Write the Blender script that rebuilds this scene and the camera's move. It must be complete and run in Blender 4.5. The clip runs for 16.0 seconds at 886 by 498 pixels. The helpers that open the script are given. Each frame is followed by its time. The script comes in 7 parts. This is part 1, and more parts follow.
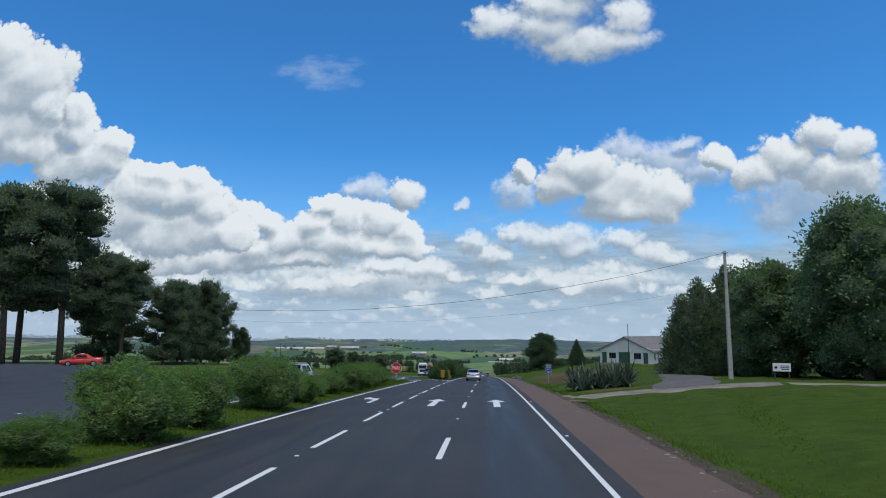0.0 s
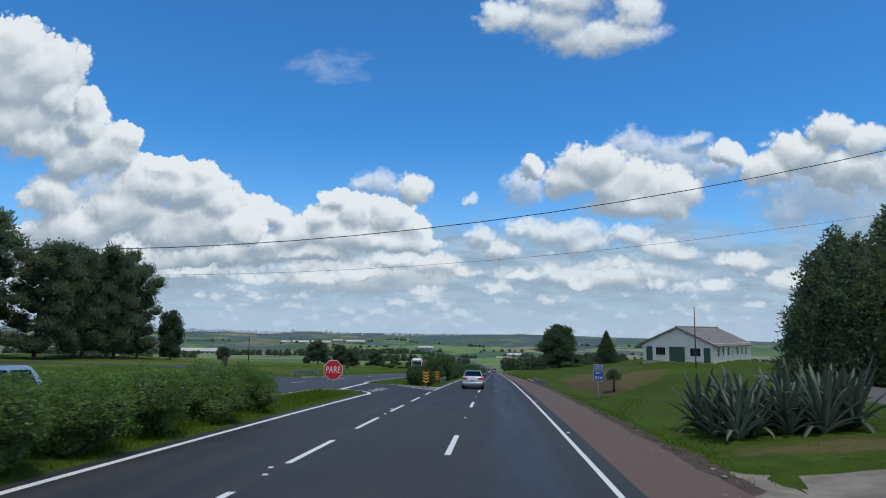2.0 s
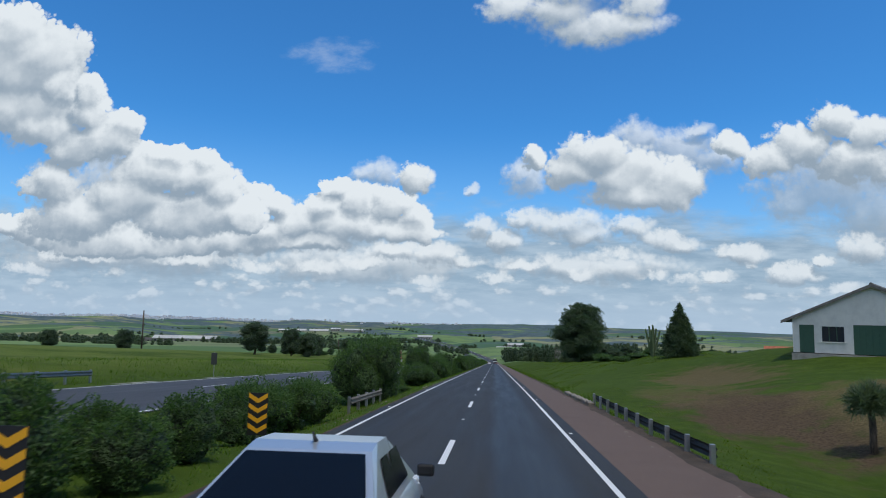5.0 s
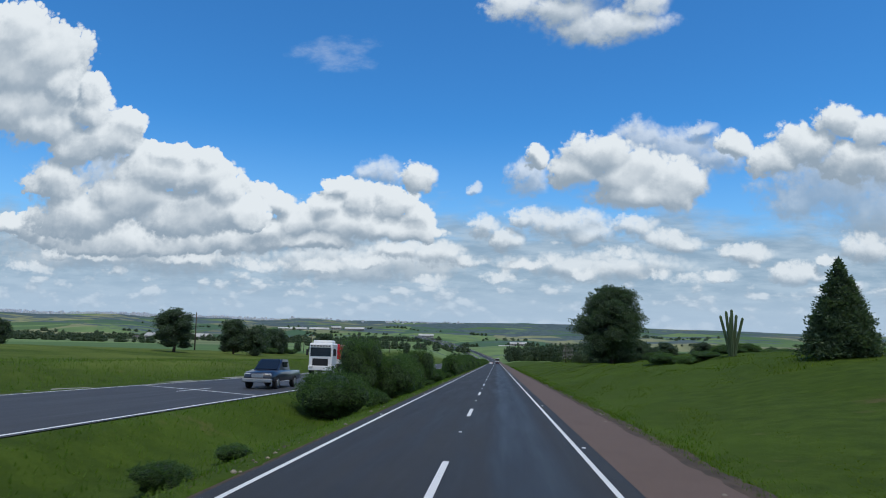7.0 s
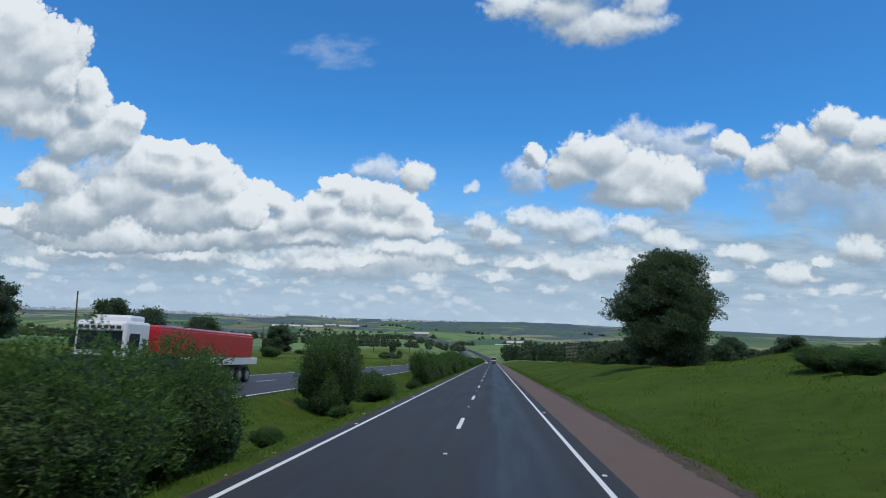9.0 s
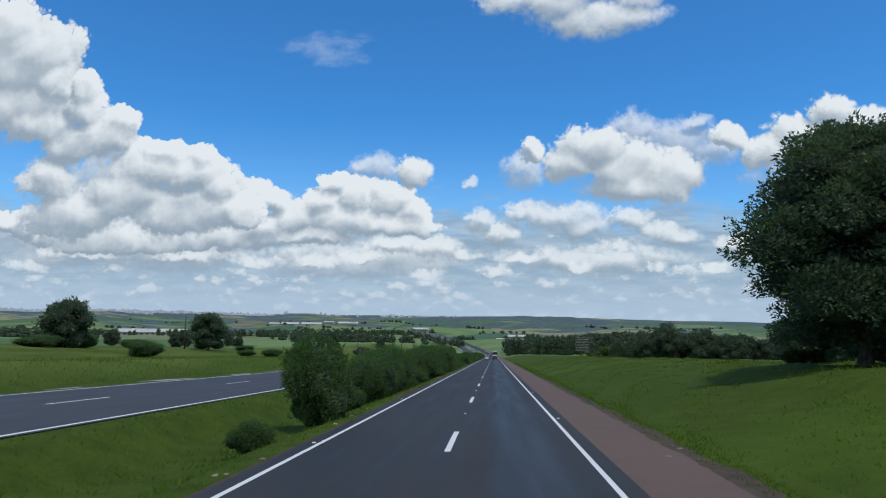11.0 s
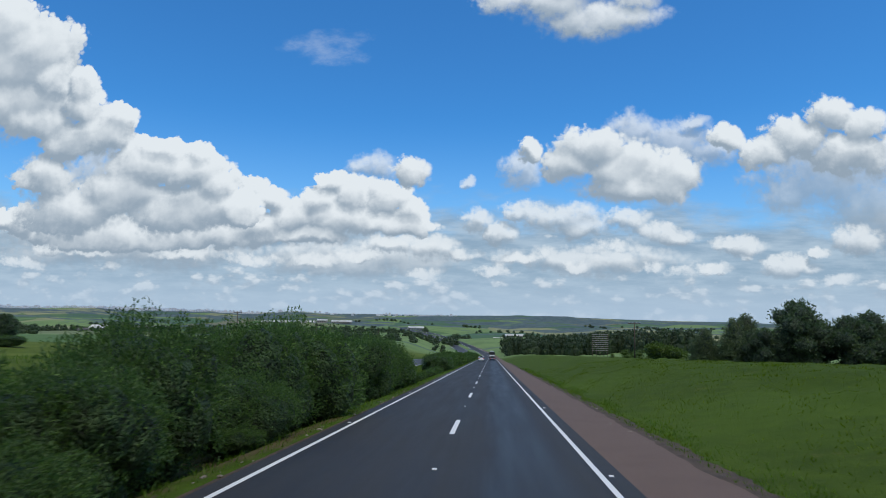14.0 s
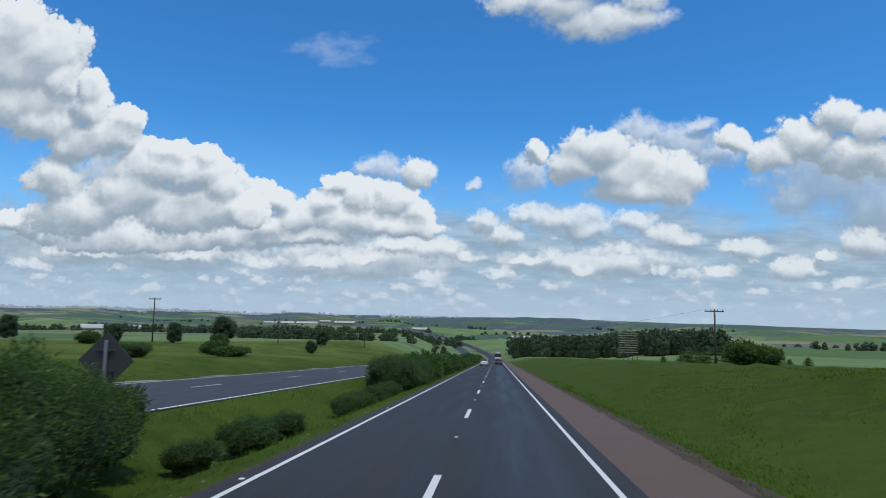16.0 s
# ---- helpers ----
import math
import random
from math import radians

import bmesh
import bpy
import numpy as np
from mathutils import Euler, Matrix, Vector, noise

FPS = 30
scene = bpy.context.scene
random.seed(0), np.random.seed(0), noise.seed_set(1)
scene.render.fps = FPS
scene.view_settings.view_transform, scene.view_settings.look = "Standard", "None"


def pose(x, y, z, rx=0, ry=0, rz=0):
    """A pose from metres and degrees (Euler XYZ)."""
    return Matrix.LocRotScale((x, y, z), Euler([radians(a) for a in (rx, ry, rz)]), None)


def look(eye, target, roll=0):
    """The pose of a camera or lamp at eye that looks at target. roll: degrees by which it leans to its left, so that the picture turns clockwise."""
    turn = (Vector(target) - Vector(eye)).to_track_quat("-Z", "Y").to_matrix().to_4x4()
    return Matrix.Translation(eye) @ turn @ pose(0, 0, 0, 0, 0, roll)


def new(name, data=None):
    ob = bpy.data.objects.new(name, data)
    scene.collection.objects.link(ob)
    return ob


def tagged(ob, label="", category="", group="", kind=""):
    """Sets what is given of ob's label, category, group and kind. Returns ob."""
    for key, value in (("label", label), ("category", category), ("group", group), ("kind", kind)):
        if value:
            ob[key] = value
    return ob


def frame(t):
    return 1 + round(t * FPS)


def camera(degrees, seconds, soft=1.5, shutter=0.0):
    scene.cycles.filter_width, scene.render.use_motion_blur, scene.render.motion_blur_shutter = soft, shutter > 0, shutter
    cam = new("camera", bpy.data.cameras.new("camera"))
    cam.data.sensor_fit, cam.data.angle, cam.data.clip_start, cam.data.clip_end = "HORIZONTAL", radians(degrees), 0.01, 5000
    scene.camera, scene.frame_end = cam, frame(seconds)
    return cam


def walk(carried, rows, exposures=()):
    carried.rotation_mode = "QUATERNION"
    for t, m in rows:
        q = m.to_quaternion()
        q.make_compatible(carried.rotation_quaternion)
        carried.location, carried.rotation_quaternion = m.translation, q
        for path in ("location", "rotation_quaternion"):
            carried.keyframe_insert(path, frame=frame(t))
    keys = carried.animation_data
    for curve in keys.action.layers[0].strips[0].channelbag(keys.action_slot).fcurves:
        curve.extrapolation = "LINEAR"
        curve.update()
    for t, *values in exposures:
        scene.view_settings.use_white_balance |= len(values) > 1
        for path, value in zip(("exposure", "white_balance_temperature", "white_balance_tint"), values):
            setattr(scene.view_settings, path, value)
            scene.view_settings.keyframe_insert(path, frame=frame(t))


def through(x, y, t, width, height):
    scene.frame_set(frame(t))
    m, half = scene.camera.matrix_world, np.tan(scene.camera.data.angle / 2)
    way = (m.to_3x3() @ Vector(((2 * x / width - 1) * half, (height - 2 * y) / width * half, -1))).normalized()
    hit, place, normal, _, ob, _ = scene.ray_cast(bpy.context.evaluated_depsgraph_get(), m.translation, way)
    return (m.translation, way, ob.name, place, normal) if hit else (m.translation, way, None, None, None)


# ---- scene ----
# ================= camera =================
LENS = 69.5
EYE_H = 2.36


def slope_at(s):
    """Slope of the carriageway at s metres along it."""
    if s < 0:
        return -0.0345
    if s < 600:
        u = min(s / 150.0, 1.0)
        return -(0.0345 + 0.0330 * (1 - (1 - u) ** 1.5))
    if s < 900:
        return -0.0675 * (900 - s) / 300.0
    return min((s - 900) / 60000.0, 0.012)


PROFILE_Y = np.linspace(-5000, 5000, 10001)
_sl = np.array([slope_at(s) for s in PROFILE_Y])
PROFILE_Z = np.concatenate([[0.0], np.cumsum((_sl[1:] + _sl[:-1]) / 2)])
PROFILE_Z -= np.interp(0.0, PROFILE_Y, PROFILE_Z)


def road_z(y):
    return np.interp(y, PROFILE_Y, PROFILE_Z)


cam = camera(LENS, 16.0, soft=1.0, shutter=0.12)
# seconds, metres along the road, yaw, pitch, lean to the right
PATH = [
    (0.0, 0.0, 3.92, 7.35, -0.32), (0.5, 7.5, 4.09, 7.17, -0.21), (1.0, 15.1, 4.35, 7.14, -0.51),
    (1.5, 22.8, 4.54, 6.76, -0.61), (2.0, 30.6, 4.63, 6.87, -0.74), (2.5, 38.5, 4.60, 6.81, -0.74),
    (3.0, 46.5, 4.62, 6.83, -0.93), (3.5, 54.5, 4.70, 6.64, -0.93), (4.0, 62.7, 4.65, 6.38, -1.15),
    (6.5, 105.1, 4.84, 5.68, -1.05), (7.0, 113.9, 4.94, 5.87, -1.25), (7.5, 122.7, 4.68, 5.97, -1.42),
    (8.0, 131.7, 4.36, 5.92, -1.21), (8.5, 140.7, 4.38, 5.56, -1.09), (9.0, 149.9, 4.67, 5.77, -1.62),
    (11.5, 197.1, 4.60, 5.33, -0.51), (12.0, 206.9, 4.60, 5.52, -0.78), (12.5, 216.7, 4.57, 5.32, -0.87),
    (13.0, 226.7, 4.45, 5.43, -0.95), (13.5, 236.7, 4.38, 5.46, -0.72), (14.0, 246.8, 4.38, 5.34, -0.93),
    (14.5, 257.0, 4.61, 5.10, -0.93), (15.0, 267.4, 4.77, 5.51, -1.04), (15.5, 277.8, 4.87, 5.35, -1.22),
    (16.0, 288.3, 4.90, 5.50, -1.11),
]


def cam_pose(s, yaw, pitch, lean):
    m = Matrix.Translation((0, s, float(road_z(s)) + EYE_H))
    return m @ Matrix.Rotation(radians(yaw), 4, "Z") @ Matrix.Rotation(radians(90 + pitch), 4, "X") @ Matrix.Rotation(radians(-lean), 4, "Z")


walk(cam, [(t, cam_pose(s, a, b, c)) for t, s, a, b, c in PATH])

# ================= light =================
SUN_EL, SUN_AZ = 72.0, 140.0   # azimuth from straight ahead (+y), clockwise


class Nodes:
    """Small builder for node trees."""

    def __init__(self, tree):
        self.t = tree
        tree.nodes.clear()

    def add(self, kind, **props):
        n = self.t.nodes.new("ShaderNode" + kind)
        for key, value in props.items():
            if key == "operation":
                n.operation = value
            elif key == "blend_type":
                n.blend_type = value
            elif key == "data_type":
                n.data_type = value
            elif key == "clamp":
                n.use_clamp = value
            elif key == "node_tree":
                n.node_tree = value
            elif key == "interpolation_type":
                n.interpolation_type = value
            elif key == "feature":
                n.feature = value
        return n

    def put(self, sock, value):
        if hasattr(value, "is_output"):
            self.t.links.new(value, sock)
        elif value is not None:
            sock.default_value = value

    def math(self, op, a, b=None, c=None, clamp=False):
        n = self.add("Math", operation=op, clamp=clamp)
        for i, v in enumerate((a, b, c)):
            self.put(n.inputs[i], v)
        return n.outputs[0]

    def vec(self, op, a, b=None):
        n = self.add("VectorMath", operation=op)
        self.put(n.inputs[0], a)
        self.put(n.inputs[1], b)
        return n.outputs["Value"] if op in ("DOT_PRODUCT", "LENGTH", "DISTANCE") else n.outputs[0]

    def xyz(self, x=0.0, y=0.0, z=0.0):
        n = self.add("CombineXYZ")
        for i, v in enumerate((x, y, z)):
            self.put(n.inputs[i], v)
        return n.outputs[0]

    def split(self, v):
        n = self.add("SeparateXYZ")
        self.put(n.inputs[0], v)
        return n.outputs

    def noise(self, v, scale, detail=4.0, rough=0.55, distort=0.0):
        n = self.add("TexNoise")
        self.put(n.inputs["Vector"], v)
        n.inputs["Scale"].default_value = scale
        n.inputs["Detail"].default_value = detail
        n.inputs["Roughness"].default_value = rough
        n.inputs["Distortion"].default_value = distort
        return n.outputs[0]

    def voronoi(self, v, scale, out="Distance", feature="F1", detail=0.0):
        n = self.add("TexVoronoi", feature=feature)
        self.put(n.inputs["Vector"], v)
        n.inputs["Scale"].default_value = scale
        n.inputs["Detail"].default_value = detail
        return n.outputs[out]

    def step(self, v, lo, hi, smooth=True):
        n = self.add("MapRange")
        n.interpolation_type = "SMOOTHSTEP" if smooth else "LINEAR"
        self.put(n.inputs[0], v)
        self.put(n.inputs[1], lo)
        self.put(n.inputs[2], hi)
        return n.outputs[0]

    def ramp(self, v, lo, hi, a, b):
        n = self.add("MapRange")
        for i, w in enumerate((v, lo, hi, a, b)):
            self.put(n.inputs[i], w)
        return n.outputs[0]

    def mix(self, f, a, b, mode="MIX"):
        n = self.add("Mix", data_type="RGBA")
        n.blend_type = mode
        self.put(n.inputs[0], f)
        for sock, v in ((n.inputs[6], a), (n.inputs[7], b)):
            self.put(sock, (*v, 1.0) if isinstance(v, tuple) and len(v) == 3 else v)
        return n.outputs[2]

    def mixf(self, f, a, b):
        n = self.add("Mix", data_type="FLOAT")
        self.put(n.inputs[0], f)
        self.put(n.inputs[2], a)
        self.put(n.inputs[3], b)
        return n.outputs[0]


CLOUD_WHITE, CLOUD_GREY = (0.762, 0.822, 0.868), (0.292, 0.374, 0.463)


def cloud_group(name, blobs, lumps=1.0, frayed=1.0):
    """Swelling of a bank of cumulus clouds over the plane (x / y, z / y) of directions: frayed for the edge, rounded for the light, and broad."""
    g = bpy.data.node_groups.new(name, "ShaderNodeTree")
    g.interface.new_socket("Place", in_out="INPUT", socket_type="NodeSocketVector")
    for out in ("Edge", "Relief", "Mass"):
        g.interface.new_socket(out, in_out="OUTPUT", socket_type="NodeSocketFloat")
    k = Nodes(g)
    gi, go = g.nodes.new("NodeGroupInput"), g.nodes.new("NodeGroupOutput")
    p = gi.outputs[0]
    warp = k.add("TexNoise")
    k.put(warp.inputs["Vector"], p)
    warp.inputs["Scale"].default_value, warp.inputs["Detail"].default_value, warp.inputs["Roughness"].default_value = 15.0, 6.0, 0.62
    q = k.vec("ADD", p, k.vec("MULTIPLY", k.vec("SUBTRACT", warp.outputs["Color"], (0.5, 0.5, 0.5)), (0.066, 0.056, 0.0)))
    best = None
    for u, v, ru, rv in blobs:
        d = k.vec("MULTIPLY", k.vec("SUBTRACT", q, (u, v, 0.0)), (0.86 / ru, 0.86 / rv, 0.0))
        f = k.math("SUBTRACT", 1.0, k.vec("DOT_PRODUCT", d, d))
        best = f if best is None else k.math("SMOOTH_MAX", best, f, 0.18)
    best = k.math("MAXIMUM", best, -3.0)
    # round heads of three sizes, with creases between them
    relief = gentle = best
    for scale, amount, shown in ((17.0, 0.80, 0.62), (40.0, 0.40, 0.16)):
        far = k.voronoi(q, scale, feature="SMOOTH_F1")
        head = k.math("SUBTRACT", 0.20, k.math("MULTIPLY", far, far))
        relief = k.math("MULTIPLY_ADD", head, amount * lumps, relief)
        gentle = k.math("MULTIPLY_ADD", head, shown * lumps, gentle)
    curl = k.voronoi(p, 100.0)
    curl = k.math("MULTIPLY", k.math("SUBTRACT", 0.26, k.math("MULTIPLY", curl, curl)), lumps)
    fine = k.math("SUBTRACT", k.noise(p, 60.0, 6.0, 0.62), 0.5)
    g.links.new(k.math("MULTIPLY_ADD", curl, 0.42, k.math("MULTIPLY_ADD", fine, 0.75 * frayed, relief)), go.inputs[0])
    g.links.new(k.math("MULTIPLY_ADD", curl, 0.03, k.math("MULTIPLY_ADD", fine, 0.07, gentle)), go.inputs[1])
    g.links.new(best, go.inputs[2])
    return g


def cloud_colour(k, fine_shade, broad_shade, depth, place, dim=0.0):
    """Sunlit where the cloud swells upwards, grey underneath."""
    mottle = k.math("SUBTRACT", k.noise(place, 8.0, 4.0, 0.5), 0.5)
    lit = k.math("MULTIPLY_ADD", fine_shade, 1.0, 0.40 - dim)
    lit = k.math("MULTIPLY_ADD", broad_shade, 0.34, lit)
    lit = k.math("MULTIPLY_ADD", mottle, 0.60, lit)
    lit = k.math("MULTIPLY_ADD", k.math("SUBTRACT", k.noise(place, 26.0, 5.0, 0.55), 0.5), 0.42, lit)
    lit = k.math("SUBTRACT", lit, k.ramp(depth, 0.3, 1.6, 0.0, 0.06))
    return k.mix(k.step(lit, -0.05, 1.05), CLOUD_GREY, CLOUD_WHITE)


def cloud_layer(k, place, group, soft, sky, thin=1.0, dim=0.0, melt=1.0):
    """Lays one bank of clouds over the sky colour: crisp heads, and undersides that melt away."""
    out = []
    for shift in ((0.0, 0.0, 0.0), (0.006, 0.016, 0.0), (0.018, 0.056, 0.0)):
        n = k.add("Group", node_tree=group)
        k.put(n.inputs[0], k.vec("ADD", place, shift))
        out.append(n.outputs)
    here, near_up, far_up = out
    fine_shade = k.math("MULTIPLY", k.math("SUBTRACT", here[1], near_up[1]), 1.15)
    broad_shade = k.math("MINIMUM", k.math("SUBTRACT", here[2], k.math("MAXIMUM", far_up[2], -0.4)), 0.55)
    under = k.math("MULTIPLY", k.step(broad_shade, 0.15, -0.75), melt)
    alpha = k.math("MULTIPLY", k.step(here[0], -0.02, k.math("MULTIPLY_ADD", under, 0.9, soft + 0.06)), thin)
    return k.mix(alpha, sky, cloud_colour(k, fine_shade, broad_shade, here[2], place, dim))


CLOUD_TOWER = [
    (-0.868, 0.418, 0.153, 0.097), (-0.787, 0.432, 0.073, 0.063), (-0.844, 0.483, 0.072, 0.046), (-0.750, 0.382, 0.042, 0.038),
    (-0.850, 0.337, 0.152, 0.050), (-0.776, 0.306, 0.084, 0.041), (-0.692, 0.366, 0.030, 0.028), (-0.688, 0.332, 0.044, 0.033),
    (-0.626, 0.309, 0.037, 0.031), (-0.656, 0.283, 0.059, 0.043), (-0.712, 0.266, 0.065, 0.043), (-0.549, 0.259, 0.039, 0.021),
    (-0.485, 0.250, 0.029, 0.021), (-0.576, 0.230, 0.081, 0.040), (-0.498, 0.219, 0.063, 0.036), (-0.448, 0.195, 0.038, 0.032),
    (-0.742, 0.212, 0.061, 0.043), (-0.611, 0.181, 0.101, 0.050), (-0.513, 0.157, 0.107, 0.051), (-0.702, 0.149, 0.088, 0.048),
    (-0.418, 0.158, 0.045, 0.034),
]
CLOUD_BANK = [
    (-0.387, 0.195, 0.025, 0.018), (-0.358, 0.179, 0.034, 0.021), (-0.319, 0.152, 0.045, 0.028), (-0.254, 0.204, 0.024, 0.017),
    (-0.283, 0.174, 0.035, 0.024), (-0.223, 0.183, 0.035, 0.024), (-0.163, 0.180, 0.040, 0.028), (-0.131, 0.160, 0.031, 0.024),
    (-0.244, 0.144, 0.079, 0.031), (-0.162, 0.135, 0.076, 0.027), (-0.379, 0.128, 0.056, 0.028), (-0.802, 0.138, 0.052, 0.021),
    (-0.744, 0.122, 0.037, 0.021), (-0.621, 0.112, 0.125, 0.032), (-0.467, 0.114, 0.104, 0.030), (-0.294, 0.116, 0.074, 0.020),
]
CLOUD_ROUND = [
    (-0.126, 0.221, 0.036, 0.024), (0.154, 0.260, 0.063, 0.033), (0.119, 0.231, 0.040, 0.036), (0.197, 0.224, 0.078, 0.042),
    (0.271, 0.211, 0.056, 0.039), (0.219, 0.193, 0.101, 0.032), (0.059, 0.251, 0.020, 0.022), (0.515, 0.314, 0.037, 0.029),
    (0.564, 0.288, 0.033, 0.032), (0.467, 0.272, 0.047, 0.038), (0.361, 0.268, 0.027, 0.023), (0.416, 0.243, 0.042, 0.027),
    (0.541, 0.243, 0.066, 0.041),
]
CLOUD_OVERHEAD = [
    (0.023, 0.505, 0.057, 0.033), (0.097, 0.496, 0.076, 0.043), (0.128, 0.465, 0.063, 0.035), (0.187, 0.470, 0.082, 0.038),
    (0.119, 0.532, 0.081, 0.039), (0.227, 0.512, 0.050, 0.038), (0.165, 0.562, 0.090, 0.039),
]
CLOUD_VEIL = [
    (0.219, 0.282, 0.038, 0.027), (0.284, 0.262, 0.055, 0.033), (0.331, 0.247, 0.034, 0.022), (0.048, 0.219, 0.030, 0.022),
    (0.506, 0.208, 0.099, 0.053), (0.570, 0.156, 0.073, 0.061), (-0.192, 0.224, 0.035, 0.020), (0.456, 0.181, 0.050, 0.026),
    (-0.041, 0.208, 0.009, 0.009), (0.311, 0.297, 0.019, 0.011),
]
CLOUD_LOW = [
    (0.101, 0.150, 0.066, 0.025), (0.044, 0.156, 0.030, 0.018), (0.140, 0.133, 0.040, 0.021), (0.210, 0.137, 0.038, 0.019),
    (0.261, 0.122, 0.051, 0.019), (0.374, 0.104, 0.042, 0.017), (0.448, 0.076, 0.043, 0.017), (0.552, 0.113, 0.045, 0.024),
    (-0.027, 0.137, 0.027, 0.018), (0.013, 0.119, 0.028, 0.020), (-0.098, 0.096, 0.054, 0.020), (0.053, 0.080, 0.038, 0.013),
    (-0.048, 0.083, 0.037, 0.014), (-0.152, 0.099, 0.045, 0.016), (0.486, 0.099, 0.013, 0.009),
]
CLOUD_PUFFS = [
    (0.133, 0.068, 0.021, 0.011), (0.251, 0.064, 0.017, 0.011), (0.285, 0.059, 0.025, 0.010), (0.192, 0.100, 0.034, 0.012),
    (-0.206, 0.083, 0.036, 0.011), (-0.279, 0.075, 0.040, 0.011), (-0.380, 0.073, 0.046, 0.013), (-0.494, 0.079, 0.057, 0.013),
    (-0.727, 0.096, 0.043, 0.013), (-0.658, 0.086, 0.045, 0.013), (-0.774, 0.067, 0.049, 0.011), (0.336, 0.067, 0.033, 0.009),
    (0.517, 0.053, 0.036, 0.010), (0.001, 0.057, 0.030, 0.009), (-0.106, 0.055, 0.032, 0.009),
]
CLOUD_FILL = [(-0.66, 0.20, 0.12, 0.09), (-0.62, 0.12, 0.20, 0.06), (-0.62, 0.085, 0.24, 0.040), (-0.22, 0.080, 0.20, 0.032), (0.14, 0.078, 0.16, 0.024)]

SKY_GAIN = 0.089
world = bpy.data.worlds.new("sky")
scene.world = world
world.use_nodes = True
k = Nodes(world.node_tree)
direction = k.add("TexCoord").outputs["Generated"]
sky = k.add("TexSky")
sky.sky_type, sky.sun_disc = "NISHITA", False
sky.sun_elevation, sky.sun_rotation = radians(SUN_EL), radians(SUN_AZ)
sky.altitude, sky.air_density, sky.dust_density, sky.ozone_density = 900.0, 1.0, 0.4, 2.2
dx, dy, dz = k.split(direction)
blue = k.mix(1.0, sky.outputs[0], (SKY_GAIN * 0.42, SKY_GAIN * 1.20, SKY_GAIN * 1.80), "MULTIPLY")
ahead = k.math("MAXIMUM", dy, 0.08)
place = k.xyz(k.math("DIVIDE", dx, ahead), k.math("DIVIDE", dz, ahead), 0.0)
height = k.math("MAXIMUM", dz, 0.015)
# pale haze low over the land
air = k.mix(k.math("MULTIPLY", k.step(dz, 0.30, -0.02), 0.65), blue, (0.36, 0.60, 0.86))
# the distant bank of cumulus, closing up into a grey sheet towards the horizon
flat_at = k.vec("MULTIPLY", place, (1.0, 2.6, 0.0))
sheet_edge = k.math("MULTIPLY_ADD", k.math("SUBTRACT", k.noise(flat_at, 9.0, 6.0, 0.6), 0.5), 0.16, k.split(place)[1])
sheet = k.mix(k.step(k.noise(k.vec("MULTIPLY", place, (1.0, 5.0, 0.0)), 11.0, 7.0, 0.6), 0.34, 0.68), (0.275, 0.385, 0.50), (0.420, 0.530, 0.635))
cloudy = k.mix(k.math("MULTIPLY", k.step(sheet_edge, 0.185, 0.105), 0.92), air, sheet)


def bank_density(at):
    u, v, w = k.split(at)
    flat = k.xyz(u, k.math("MULTIPLY", v, 1.8), 0.0)
    n = k.noise(flat, 11.0, 6.0, 0.58, 0.1)
    n = k.math("MULTIPLY_ADD", k.math("SUBTRACT", 0.52, k.voronoi(flat, 30.0, detail=2.0)), 0.26, n)
    return k.math("MULTIPLY", k.math("SUBTRACT", n, k.ramp(v, 0.03, 0.24, 0.43, 0.74)), 5.0)


deck_at = k.xyz(k.math("DIVIDE", dx, k.math("ADD", height, 0.05)), k.math("DIVIDE", dy, k.math("ADD", height, 0.05)), 0.0)
bank_a = bank_density(place)
bank_b = bank_density(k.vec("ADD", place, (0.004, 0.010, 0.0)))
cloudy = k.mix(k.math("MULTIPLY", k.step(bank_a, -0.25, 0.6), 0.85), cloudy, cloud_colour(k, k.math("MULTIPLY", k.math("SUBTRACT", bank_a, bank_b), 0.8), 0.0, 0.0, place, 0.08))
cloudy = cloud_layer(k, place, cloud_group("clouds_fill", CLOUD_FILL, 1.0, 1.2), 0.80, cloudy, 0.80, 0.16)
cloudy = cloud_layer(k, place, cloud_group("clouds_veil", [(u, v, a * 1.25, b * 1.25) for u, v, a, b in CLOUD_VEIL], 0.6, 1.6), 0.9, cloudy, 0.75, 0.28)
cloudy = cloud_layer(k, place, cloud_group("clouds_puffs", CLOUD_PUFFS, 0.8, 2.2), 0.9, cloudy, 0.85, -0.02)
cloudy = cloud_layer(k, place, cloud_group("clouds_low", CLOUD_LOW, 0.9, 2.0), 0.75, cloudy, 0.85, 0.17)
cloudy = cloud_layer(k, place, cloud_group("clouds_bank", CLOUD_BANK, 1.0, 1.3), 0.24, cloudy, 1.0, 0.0)
cloudy = cloud_layer(k, place, cloud_group("clouds_tower", CLOUD_TOWER, 1.0, 1.2), 0.16, cloudy)
cloudy = cloud_layer(k, place, cloud_group("clouds_round", CLOUD_ROUND, 0.8, 1.3), 0.36, cloudy, 1.0, 0.13)
cloudy = cloud_layer(k, place, cloud_group("clouds_overhead", CLOUD_OVERHEAD, 0.7, 1.5), 0.85, cloudy, 0.95, 0.0)
wisp_at = k.vec("MULTIPLY", k.vec("SUBTRACT", place, (-0.262, 0.428, 0.0)), (11.0, 26.0, 0.0))
wisp = k.math("MULTIPLY", k.step(k.math("SUBTRACT", k.noise(k.vec("MULTIPLY", place, (0.7, 1.3, 0.0)), 13.0, 7.0, 0.62), k.math("MULTIPLY", k.vec("DOT_PRODUCT", wisp_at, wisp_at), 0.22)), 0.34, 0.70), 0.34)
